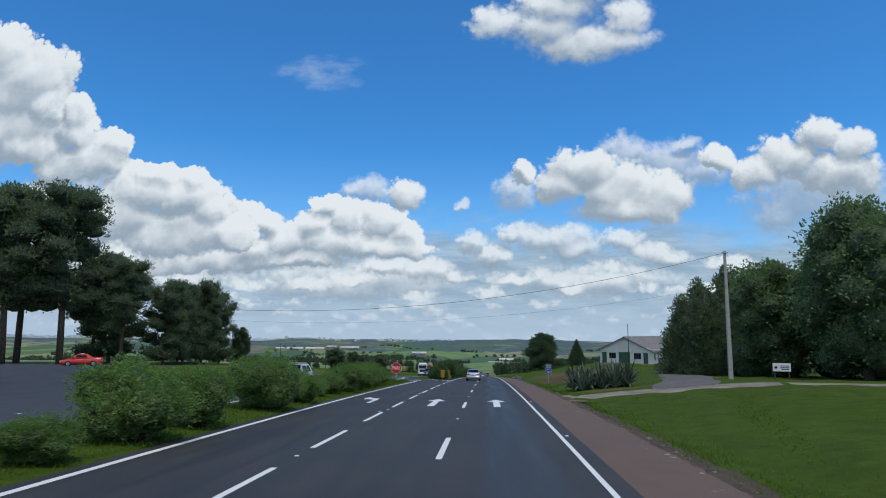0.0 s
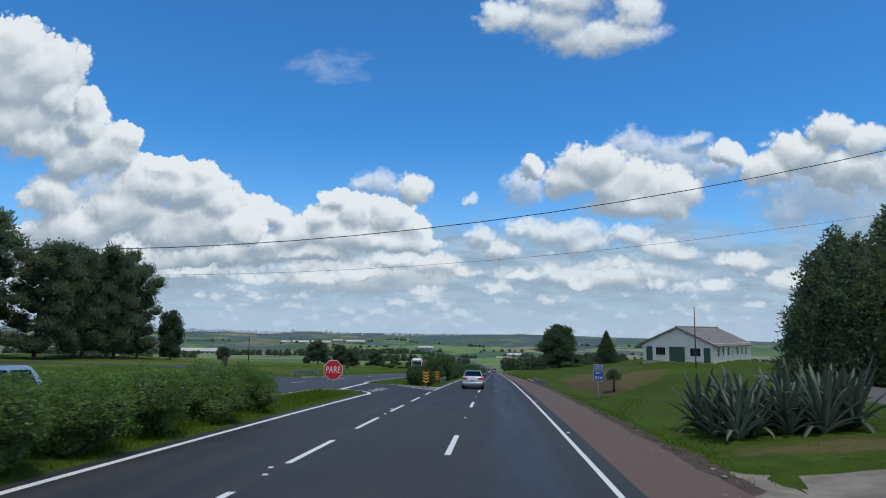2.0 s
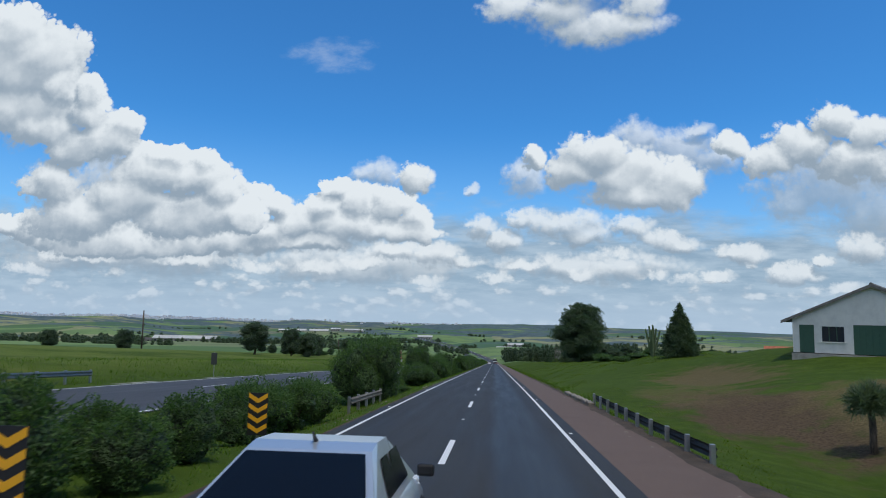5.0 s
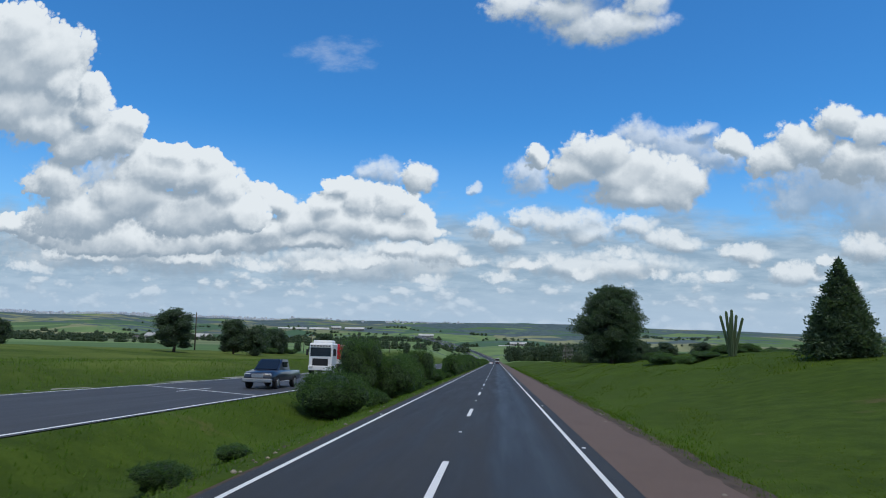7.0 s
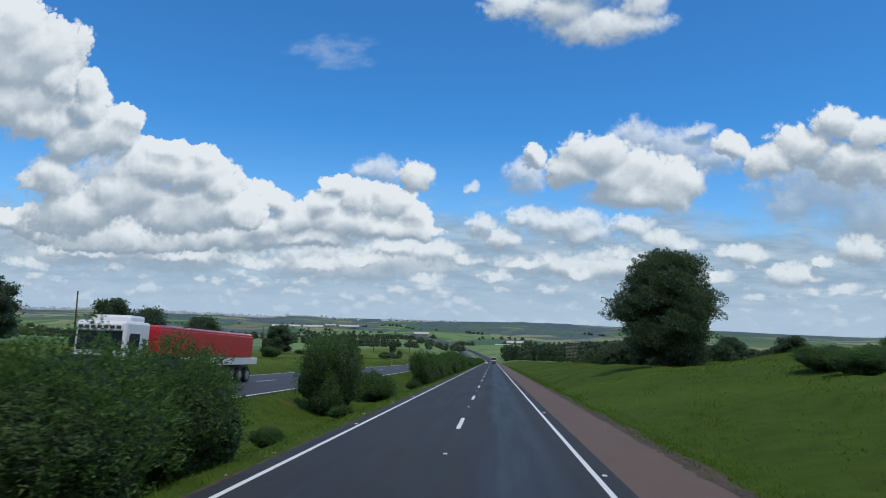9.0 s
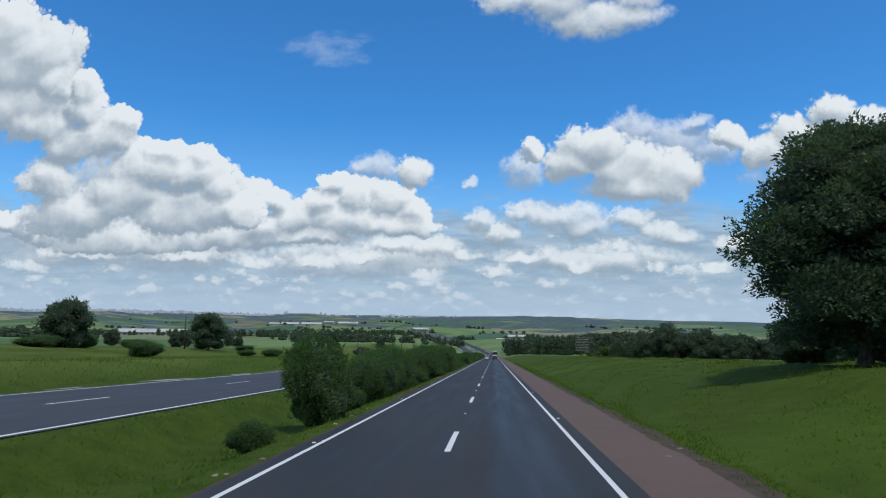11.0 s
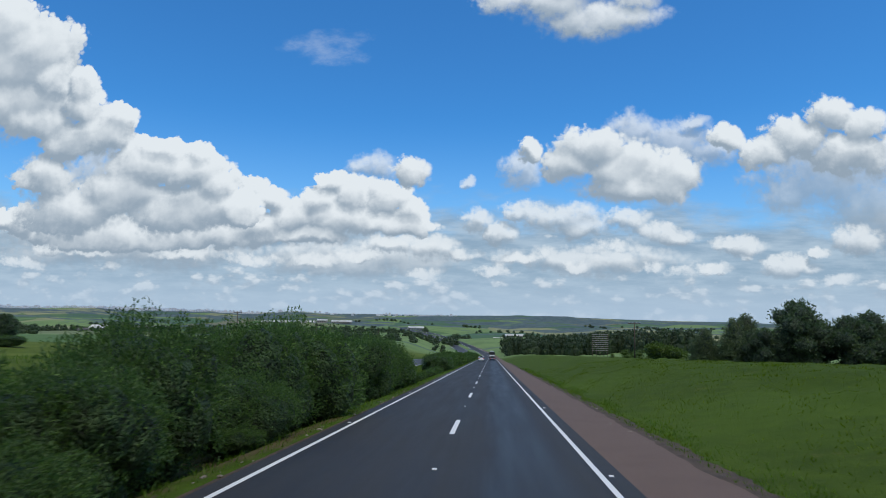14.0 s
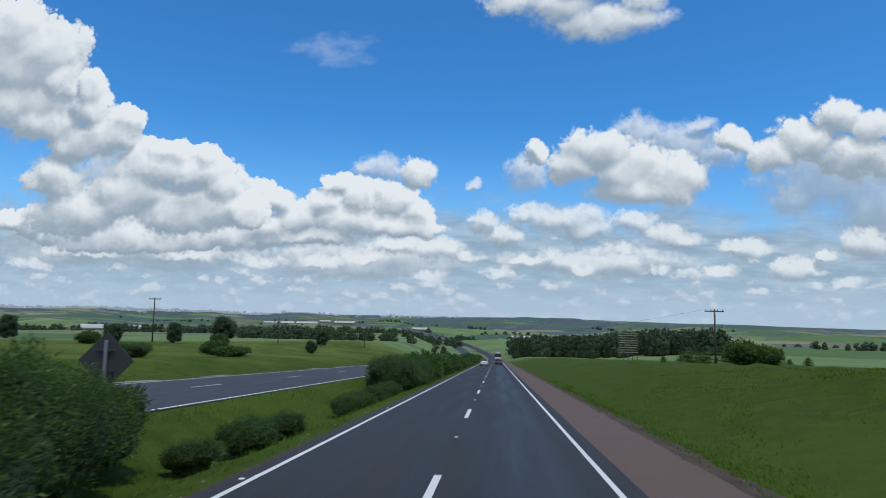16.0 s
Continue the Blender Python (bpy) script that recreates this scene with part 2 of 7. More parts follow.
cloudy = k.mix(wisp, cloudy, CLOUD_WHITE)
# milky air just above the horizon
low_air = k.mix(k.math("MULTIPLY", k.step(dz, 0.075, -0.005), 0.8), cloudy, (0.42, 0.55, 0.70))
# behind the camera: unseen broken cloud over the same blue, thickened for whiter fill light
back = k.mix(k.math("MULTIPLY", k.step(k.noise(deck_at, 0.5, 5.0, 0.6), 0.40, 0.56), 0.9), air, (0.66, 0.68, 0.71))
whole = k.mix(k.step(dy, 0.10, 0.25), back, low_air)
bg = k.add("Background")
k.put(bg.inputs["Color"], whole)
k.put(bg.inputs["Strength"], 1.0)
k.t.links.new(bg.outputs[0], k.add("OutputWorld").inputs[0])
world.cycles.sampling_method = "MANUAL"
world.cycles.sample_map_resolution = 512

sun = bpy.data.lights.new("sun", "SUN")
sun.energy, sun.angle, sun.color = 1.75, radians(0.6), (1.0, 0.955, 0.88)
_sd = Vector((math.sin(radians(SUN_AZ)) * math.cos(radians(SUN_EL)), math.cos(radians(SUN_AZ)) * math.cos(radians(SUN_EL)), math.sin(radians(SUN_EL))))
new("sun", sun).matrix_world = look(tuple(_sd * 300), (0, 0, 0))

# ================= materials =================
def material(name, build):
    m = bpy.data.materials.new(name)
    m.use_nodes = True
    k = Nodes(m.node_tree)
    out = k.add("OutputMaterial")
    k.t.links.new(build(k), out.inputs[0])
    return m


def principled(k, color, rough=0.6, metal=0.0, bump=None, strength=0.3, distance=0.02, spec=0.5, coat=0.0, extra=()):
    b = k.add("BsdfPrincipled")
    k.put(b.inputs["Base Color"], (*color, 1.0) if isinstance(color, tuple) and len(color) == 3 else color)
    k.put(b.inputs["Roughness"], rough)
    k.put(b.inputs["Metallic"], metal)
    k.put(b.inputs["Specular IOR Level"], spec)
    k.put(b.inputs["Coat Weight"], coat)
    for key, v in extra:
        k.put(b.inputs[key], v)
    if bump is not None:
        n = k.add("Bump")
        n.inputs["Strength"].default_value, n.inputs["Distance"].default_value = strength, distance
        k.put(n.inputs["Height"], bump)
        k.t.links.new(n.outputs[0], b.inputs["Normal"])
    return b.outputs[0]


def world_place(k):
    return k.add("NewGeometry").outputs["Position"]


def plain(name, color, rough=0.5, metal=0.0, vary=0.12, scale=6.0, coat=0.0, bump=0.0):
    """A painted, plastic or metal surface with slight soiling."""
    def build(k):
        p = k.add("TexCoord").outputs["Object"]
        n = k.noise(p, scale, 5.0, 0.6)
        c = k.mix(k.math("MULTIPLY", k.step(n, 0.35, 0.75), vary * 2), color, tuple(x * 0.55 for x in color))
        r = k.ramp(k.noise(p, scale * 4, 3.0), 0.3, 0.7, rough * 0.85, min(1.0, rough * 1.15))
        return principled(k, c, r, metal, n if bump else None, bump, 0.01, coat=coat)
    return material(name, build)


def asphalt_build(tone, worn, fresh=0.0):
    def build(k):
        p = world_place(k)
        x, y, z = k.split(p)
        lengthwise = k.xyz(x, k.math("MULTIPLY", y, 0.06), 0.0)
        grain = k.noise(p, 90.0, 3.0, 0.7)
        stone = k.voronoi(p, 55.0)
        patch = k.noise(p, 0.35, 5.0, 0.6)
        streak = k.noise(lengthwise, 1.6, 4.0, 0.55)
        c = k.mix(k.step(grain, 0.35, 0.7), tuple(v * 0.72 for v in tone), tuple(v * 1.25 for v in tone))
        aged = k.math("ADD", y, k.math("MULTIPLY", k.noise(p, 0.2, 4.0), 16.0))
        c = k.mix(k.math("MULTIPLY", k.step(aged, 92.0, 60.0), fresh), c, tuple(v * 1.75 for v in tone))
        c = k.mix(k.math("MULTIPLY", k.step(patch, 0.42, 0.66), 0.45), c, tuple(v * 0.70 for v in tone))
        # wheel tracks, polished and dark, glossier along the middle of the lane
        track = k.math("MULTIPLY", k.step(streak, 0.38, 0.62), worn)
        c = k.mix(track, c, tuple(v * 0.58 for v in tone))
        # polished darker lane band, its bluish sky sheen put into the colour
        lane = k.math("ABSOLUTE", k.math("SUBTRACT", k.math("ADD", x, k.math("MULTIPLY", k.math("SUBTRACT", streak, 0.5), 0.5)), 0.75))
        lane_sheen = k.math("MULTIPLY", k.step(lane, 1.05, 0.45), worn)
        c = k.mix(lane_sheen, c, (tone[0] * 0.55, tone[1] * 0.72, tone[2] * 0.95))
        rough = k.math("SUBTRACT", k.ramp(streak, 0.3, 0.7, 0.78, 0.62), k.math("MULTIPLY", lane_sheen, 0.30))
        return principled(k, c, rough, 0.0, k.math("ADD", grain, stone), 0.25, 0.006, spec=0.4)
    return build


M_ASPHALT = material("asphalt", asphalt_build((0.0345, 0.0345, 0.0335), 0.5, 0.35))
M_OLD_ASPHALT = material("old_asphalt", asphalt_build((0.053, 0.055, 0.060), 0.35))


def shoulder_build(k):
    p = world_place(k)
    grain = k.noise(p, 60.0, 4.0, 0.7)
    patch = k.noise(p, 0.8, 5.0, 0.6)
    c = k.mix(k.step(grain, 0.3, 0.7), (0.098, 0.064, 0.047), (0.152, 0.102, 0.078))
    c = k.mix(k.math("MULTIPLY", k.step(patch, 0.45, 0.7), 0.5), c, (0.104, 0.068, 0.050))
    return principled(k, c, 0.9, 0.0, grain, 0.4, 0.01)


M_SHOULDER = material("red_gravel", shoulder_build)


def dirt_build(light, dark, scale=1.2):
    def build(k):
        p = world_place(k)
        n = k.noise(p, scale, 7.0, 0.65)
        g = k.noise(p, 40.0, 3.0, 0.7)
        c = k.mix(k.step(n, 0.32, 0.68), dark, light)
        c = k.mix(k.math("MULTIPLY", k.step(g, 0.4, 0.75), 0.4), c, tuple(v * 0.5 for v in dark))
        return principled(k, c, 0.95, 0.0, k.math("ADD", n, k.math("MULTIPLY", g, 0.3)), 0.6, 0.05)
    return build


M_DAMP = material("damp_earth", dirt_build((0.088, 0.060, 0.036), (0.044, 0.031, 0.019), 2.0))
M_TRACK = material("worn_tarmac", dirt_build((0.150, 0.142, 0.132), (0.090, 0.086, 0.082), 0.9))
M_DRIVE = material("gravel_drive", dirt_build((0.30, 0.26, 0.205), (0.16, 0.138, 0.108), 0.9))
M_TOWN = plain("town_walls", (0.66, 0.68, 0.72), 0.8)
M_CONCRETE = material("concrete", dirt_build((0.42, 0.40, 0.36), (0.28, 0.265, 0.24), 1.6))


def paint_build(k):
    p = world_place(k)
    wear = k.noise(p, 14.0, 6.0, 0.7)
    c = k.mix(k.step(wear, 0.58, 0.74), (0.74, 0.74, 0.72), (0.30, 0.30, 0.30))
    return principled(k, c, 0.55, 0.0, wear, 0.2, 0.003)


M_PAINT = material("road_paint", paint_build)


BARE_GROUND = [(12.2, 111.0, 4.0, 11.5, 1.0, 1.0), (16.8, 107.0, 3.4, 8.0, 0.9, 0.25), (10.8, 119.5, 2.4, 7.0, 0.45, 0.1), (16.4, 130.0, 4.2, 11.0, 0.95, 0.35), (13.4, 122.0, 1.8, 9.0, 0.45, 0.1), (-6.1, 116.5, 0.5, 13.0, 0.85, 0.6),
               (9.4, 48.6, 3.8, 1.3, 0.80, 0.2), (-33.0, 100.0, 7.0, 2.6, 0.8, 0.3), (-26.0, 108.0, 2.2, 7.0, 0.6, 0.2), (-6.2, 108.0, 0.8, 8.0, 0.7, 0.6), (-7.4, 160.0, 1.6, 6.0, 0.7, 0.9), (-7.3, 258.0, 1.3, 38.0, 0.6, 0.8), (-5.7, 227.0, 0.8, 8.0, 0.9, 0.7), (-5.6, 264.0, 0.7, 9.0, 0.8, 0.7)]


def ground_build(k):
    p = world_place(k)
    x, y, z = k.split(p)
    fine = k.noise(p, 9.0, 5.0, 0.7)
    blades = k.noise(k.vec("MULTIPLY", p, (1.0, 1.0, 0.25)), 38.0, 3.0, 0.7)
    tuft = k.noise(p, 1.1, 5.0, 0.62)
    broad = k.noise(p, 0.05, 4.0, 0.55)
    c = k.mix(k.step(tuft, 0.22, 0.80), (0.037, 0.066, 0.010), (0.074, 0.117, 0.016))
    c = k.mix(k.math("MULTIPLY", k.step(fine, 0.42, 0.70), 0.55), c, (0.034, 0.060, 0.003))
    c = k.mix(k.math("MULTIPLY", k.step(broad, 0.50, 0.70), 0.45), c, (0.078, 0.132, 0.015))
    dry = k.math("MULTIPLY", k.step(k.noise(p, 0.33, 6.0, 0.7), 0.62, 0.74), 0.5)
    c = k.mix(dry, c, (0.17, 0.145, 0.06))
    swathe = k.noise(k.vec("MULTIPLY", p, (1.0, 0.45, 1.0)), 0.16, 5.0, 0.6)
    c = k.mix(k.math("MULTIPLY", k.step(swathe, 0.46, 0.72), 0.40), c, (0.040, 0.074, 0.003))
    # farmland beyond the road: fields of several crops, woods and villages
    cells = k.add("TexVoronoi")
    skew = k.vec("MULTIPLY", k.vec("ADD", p, k.vec("MULTIPLY", k.noise(p, 0.0025, 2.0), (160.0, 160.0, 0.0))), (1.0, 0.62, 0.0))
    k.put(cells.inputs["Vector"], skew)
    cells.inputs["Scale"].default_value = 0.0034
    tone = k.split(cells.outputs["Color"])
    field = k.mix(k.step(tone[0], 0.30, 0.36), (0.095, 0.165, 0.062), (0.160, 0.240, 0.092))
    field = k.mix(k.step(tone[1], 0.66, 0.70), field, (0.255, 0.265, 0.140))
    field = k.mix(k.step(tone[2], 0.72, 0.76), field, (0.070, 0.135, 0.075))
    field = k.mix(k.step(tone[0], 0.90, 0.93), field, (0.19, 0.19, 0.12))
    field = k.mix(k.math("MULTIPLY", k.step(k.noise(p, 0.02, 5.0, 0.65), 0.40, 0.66), 0.35), field, (0.062, 0.11, 0.055))
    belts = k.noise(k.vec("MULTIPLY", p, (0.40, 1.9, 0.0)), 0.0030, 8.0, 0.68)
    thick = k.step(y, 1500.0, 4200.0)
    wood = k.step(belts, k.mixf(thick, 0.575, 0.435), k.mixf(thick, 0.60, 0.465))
    # woods tinted blue-grey: the haze of distance put into their base colour
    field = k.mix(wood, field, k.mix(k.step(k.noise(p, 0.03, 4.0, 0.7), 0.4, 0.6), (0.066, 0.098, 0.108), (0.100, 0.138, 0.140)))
    # bare earth and dry turf: centre and reach of each patch, how bare, how dark
    edge = k.math("MULTIPLY", k.math("SUBTRACT", k.noise(p, 0.45, 7.0, 0.66), 0.5), 2.1)
    soil = k.mix(k.step(fine, 0.35, 0.68), (0.062, 0.043, 0.026), (0.125, 0.090, 0.054))
    straw = k.mix(k.step(fine, 0.35, 0.68), (0.098, 0.085, 0.030), (0.190, 0.150, 0.072))
    for cx, cy, rx, ry, bare, dark in BARE_GROUND:
        at = k.vec("MULTIPLY", k.vec("SUBTRACT", k.xyz(x, y, 0.0), (cx, cy, 0.0)), (1.0 / rx, 1.0 / ry, 0.0))
        cover = k.math("MULTIPLY", k.step(k.math("ADD", k.vec("LENGTH", at), edge), 1.05, 0.45), bare)
        c = k.mix(cover, c, k.mix(dark, straw, soil))
    # drier, paler rough grass beyond the opposite carriageway
    rough = k.math("MULTIPLY", k.step(x, -23.0, -30.0), k.step(k.noise(k.vec("MULTIPLY", p, (1.0, 0.4, 1.0)), 0.12, 6.0, 0.65), 0.36, 0.62))
    c = k.mix(k.math("MULTIPLY", rough, 0.75), c, (0.128, 0.165, 0.034))
    off = k.math("ABSOLUTE", k.math("ADD", x, 8.0))
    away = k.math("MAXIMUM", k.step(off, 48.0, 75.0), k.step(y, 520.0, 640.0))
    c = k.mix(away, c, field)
    h = k.math("ADD", k.math("MULTIPLY", tuft, 0.35), k.math("ADD", k.math("MULTIPLY", fine, 0.55), k.math("MULTIPLY", blades, 0.5)))
    return principled(k, c, 0.95, 0.0, h, 0.55, 0.10, spec=0.08)


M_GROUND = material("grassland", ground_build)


def leaf_build(dark, light, through=0.35, spread=0.35):
    def build(k):
        g = k.add("NewGeometry")
        r = g.outputs["Random Per Island"]
        o = k.add("ObjectInfo").outputs["Random"]
        c = k.mix(k.step(r, 0.0, 1.0, False), dark, light)
        c = k.mix(k.math("MULTIPLY", o, spread), c, tuple(v * 0.7 for v in dark))
        c = k.mix(k.step(r, 0.94, 0.97), c, (light[0] * 1.25, light[1] * 1.2, light[2]))
        b = principled(k, c, 0.55, 0.0, spec=0.3)
        t = k.add("BsdfTranslucent")
        k.put(t.inputs[0], k.mix(1.0, c, (1.25, 1.35, 0.7), "MULTIPLY"))
        m = k.add("MixShader")
        m.inputs[0].default_value = through
        k.t.links.new(b, m.inputs[1])
        k.t.links.new(t.outputs[0], m.inputs[2])
        return m.outputs[0]
    return build


M_BUSH = material("bush_leaves", leaf_build((0.046, 0.094, 0.030), (0.128, 0.220, 0.070), 0.5))
M_PINE = material("pine_needles", leaf_build((0.100, 0.140, 0.098), (0.172, 0.230, 0.145), 0.5))
M_HEDGE = material("hedge_leaves", leaf_build((0.100, 0.180, 0.060), (0.205, 0.330, 0.100), 0.5))
M_BROAD = material("broad_leaves", leaf_build((0.108, 0.172, 0.094), (0.190, 0.282, 0.140), 0.45))
M_DARK = material("dark_leaves", leaf_build((0.058, 0.094, 0.058), (0.108, 0.162, 0.092), 0.4))
M_SCRUB = material("scrub_leaves", leaf_build((0.075, 0.125, 0.030), (0.125, 0.195, 0.050), 0.4))
M_FOREST = material("forest_leaves", leaf_build((0.050, 0.080, 0.046), (0.085, 0.125, 0.066), 0.35))
M_GRASS = material("grass_blades", leaf_build((0.086, 0.155, 0.016), (0.125, 0.210, 0.022), 0.5, 0.0))
M_MEADOW = material("meadow_blades", leaf_build((0.082, 0.126, 0.006), (0.128, 0.186, 0.010), 0.55, 0.0))
M_AGAVE = material("agave_leaf", leaf_build((0.100, 0.135, 0.095), (0.165, 0.210, 0.150), 0.1))


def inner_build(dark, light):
    """The close mass of leaves inside a crown, the shade of its gaps put into the colour."""
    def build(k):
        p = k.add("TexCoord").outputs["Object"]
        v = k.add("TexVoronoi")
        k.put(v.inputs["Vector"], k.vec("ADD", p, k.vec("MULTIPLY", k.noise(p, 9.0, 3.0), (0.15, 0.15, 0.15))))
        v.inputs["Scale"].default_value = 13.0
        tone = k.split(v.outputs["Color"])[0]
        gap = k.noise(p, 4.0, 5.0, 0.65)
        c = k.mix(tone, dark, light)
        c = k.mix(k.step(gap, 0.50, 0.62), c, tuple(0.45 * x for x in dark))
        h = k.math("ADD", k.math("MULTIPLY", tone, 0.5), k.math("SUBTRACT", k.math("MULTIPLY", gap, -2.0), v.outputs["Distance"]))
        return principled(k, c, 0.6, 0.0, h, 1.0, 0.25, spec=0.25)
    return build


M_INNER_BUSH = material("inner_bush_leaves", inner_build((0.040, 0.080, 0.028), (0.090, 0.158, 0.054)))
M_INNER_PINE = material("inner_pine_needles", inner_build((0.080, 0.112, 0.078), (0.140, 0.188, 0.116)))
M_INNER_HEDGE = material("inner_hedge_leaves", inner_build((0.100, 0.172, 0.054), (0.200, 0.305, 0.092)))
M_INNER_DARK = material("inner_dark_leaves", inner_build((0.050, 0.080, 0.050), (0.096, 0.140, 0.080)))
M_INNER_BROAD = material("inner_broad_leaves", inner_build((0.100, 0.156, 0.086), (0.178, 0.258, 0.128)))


def bark_build(k):
    p = k.add("TexCoord").outputs["Object"]
    n = k.noise(k.vec("MULTIPLY", p, (6.0, 6.0, 1.2)), 2.0, 6.0, 0.65)
    return principled(k, k.mix(k.step(n, 0.35, 0.65), (0.05, 0.038, 0.03), (0.15, 0.12, 0.095)), 0.9, 0.0, n, 0.7, 0.05)


M_BARK = material("bark", bark_build)
M_WHITE = plain("white_sheet", (0.80, 0.80, 0.78), 0.55, vary=0.08)
M_WALL = plain("whitewashed_wall", (0.78, 0.77, 0.73), 0.8, vary=0.16, scale=1.2, bump=0.1)
M_GREEN_DOOR = plain("green_door_paint", (0.045, 0.115, 0.075), 0.55, vary=0.15)
M_DARK_GLASS = plain("window_glass", (0.010, 0.014, 0.022), 0.22, vary=0.0)
M_POLE = plain("weathered_concrete_pole", (0.40, 0.385, 0.35), 0.85, vary=0.2, scale=3.0, bump=0.2)
M_WOODPOLE = plain("weathered_wood", (0.085, 0.065, 0.05), 0.85, vary=0.2, scale=4.0, bump=0.3)
M_WIRE = plain("black_cable", (0.02, 0.02, 0.022), 0.6, vary=0.0)
M_RED_SIGN = plain("red_sign_face", (0.56, 0.022, 0.030), 0.38, vary=0.06)
M_WHITE_SIGN = plain("white_sign_film", (0.80, 0.80, 0.80), 0.4, vary=0.05)
M_BLUE_SIGN = plain("blue_sign_face", (0.018, 0.075, 0.36), 0.38, vary=0.06)
M_YELLOW = plain("amber_sign_film", (0.82, 0.40, 0.015), 0.4, vary=0.06)
M_BLACK = plain("black_paint", (0.012, 0.012, 0.013), 0.5, vary=0.0)
M_SIGN_BACK = plain("dull_sign_back", (0.045, 0.048, 0.05), 0.6, vary=0.1)
M_STEEL = plain("galvanised_steel", (0.42, 0.43, 0.44), 0.42, 0.85, vary=0.15, scale=8.0)
M_RUBBER = plain("tyre_rubber", (0.016, 0.016, 0.017), 0.85, vary=0.05)
M_REDLAMP = plain("red_lamp_lens", (0.50, 0.012, 0.018), 0.15, vary=0.0, coat=1.0)
M_CLEARLAMP = plain("clear_lamp_lens", (0.70, 0.72, 0.74), 0.12, 0.3, vary=0.0, coat=1.0)


def clay_tile_build(k):
    p = k.add("TexCoord").outputs["Object"]
    n = k.noise(p, 2.2, 6.0, 0.65)
    return principled(k, k.mix(k.step(n, 0.35, 0.68), (0.30, 0.085, 0.042), (0.46, 0.16, 0.085)), 0.85, 0.0, n, 0.3, 0.02)


M_CLAY = material("clay_roof_tile", clay_tile_build)


def roof_build(k):
    p = k.add("TexCoord").outputs["Object"]
    n = k.noise(p, 1.6, 6.0, 0.65)
    return principled(k, k.mix(k.step(n, 0.35, 0.68), (0.135, 0.128, 0.120), (0.225, 0.215, 0.205)), 0.85, 0.0, n, 0.3, 0.02)


M_ROOF = material("old_roof_tile", roof_build)


def car_paint(name, color, metal=0.4):
    def build(k):
        p = k.add("TexCoord").outputs["Object"]
        flake = k.noise(p, 400.0, 2.0)
        c = k.mix(k.math("MULTIPLY", k.step(flake, 0.4, 0.7), 0.25), color, tuple(min(1.0, v * 1.4) for v in color))
        dust = k.step(k.noise(p, 2.5, 4.0), 0.5, 0.8)
        return principled(k, k.mix(k.math("MULTIPLY", dust, 0.12), c, (0.3, 0.26, 0.22)), 0.32, metal, coat=0.8)
    return material(name, build)


P_SILVER = car_paint("silver_paint", (0.55, 0.60, 0.64), 0.55)
P_NAVY = car_paint("dark_blue_paint", (0.010, 0.016, 0.034), 0.0)
P_WHITE = car_paint("white_paint", (0.78, 0.79, 0.80), 0.0)
P_RED = car_paint("red_paint", (0.55, 0.02, 0.025), 0.1)


# ================= mesh helpers =================
def mesh_object(name, verts, faces, mat, parent=None, smooth=False):
    me = bpy.data.meshes.new(name)
    me.from_pydata([tuple(v) for v in verts], [], [tuple(f) for f in faces])
    if smooth:
        me.polygons.foreach_set("use_smooth", [True] * len(me.polygons))
    me.materials.append(mat)
    me.update()
    ob = new(name, me)
    ob.parent = parent
    return ob


def quad_mesh(name, corners, mat):
    """A mesh of separate triangles or quads; corners is (n, 3 or 4, 3)."""
    n, c = np.shape(corners)[:2]
    me = bpy.data.meshes.new(name)
    me.vertices.add(c * n)
    me.vertices.foreach_set("co", np.ascontiguousarray(corners, dtype=np.float32).reshape(-1))
    me.loops.add(c * n)
    me.loops.foreach_set("vertex_index", np.arange(c * n, dtype=np.int32))
    me.polygons.add(n)
    me.polygons.foreach_set("loop_start", np.arange(0, c * n, c, dtype=np.int32))
    me.materials.append(mat)
    me.update(calc_edges=True)
    return me


def part(name, bm, mat, parent, label="", smooth=False):
    me = bpy.data.meshes.new(name)
    bmesh.ops.recalc_face_normals(bm, faces=bm.faces)
    bm.to_mesh(me)
    bm.free()
    if smooth:
        me.polygons.foreach_set("use_smooth", [True] * len(me.polygons))
    me.materials.append(mat)
    ob = new(name, me)
    ob.parent = parent
    return tagged(ob, label)


def box_bm(size, at=(0, 0, 0), bevel=0.0, rot=None):
    bm = bmesh.new()
    bmesh.ops.create_cube(bm, size=1.0)
    bmesh.ops.scale(bm, vec=size, verts=bm.verts)
    if bevel:
        bmesh.ops.bevel(bm, geom=bm.edges[:], offset=bevel, segments=2, affect="EDGES", profile=0.5)
    if rot is not None:
        bmesh.ops.transform(bm, matrix=rot, verts=bm.verts)
    bmesh.ops.translate(bm, vec=at, verts=bm.verts)
    return bm


def tube_bm(points, radii, sides=8, bm=None):
    """A tapered tube through points, closed at both ends."""
    bm = bm or bmesh.new()
    rings = []
    for i, (p, r) in enumerate(zip(points, radii)):
        p = Vector(p)
        a = Vector(points[max(i - 1, 0)])
        b = Vector(points[min(i + 1, len(points) - 1)])
        q = (b - a).to_track_quat("Z", "Y")
        rings.append([bm.verts.new(p + q @ Vector((r * math.cos(t), r * math.sin(t), 0))) for t in [2 * math.pi * j / sides for j in range(sides)]])
    for a, b in zip(rings, rings[1:]):
        for j in range(sides):
            bm.faces.new((a[j], a[(j + 1) % sides], b[(j + 1) % sides], b[j]))
    bm.faces.new(rings[0][::-1])
    bm.faces.new(rings[-1])
    return bm


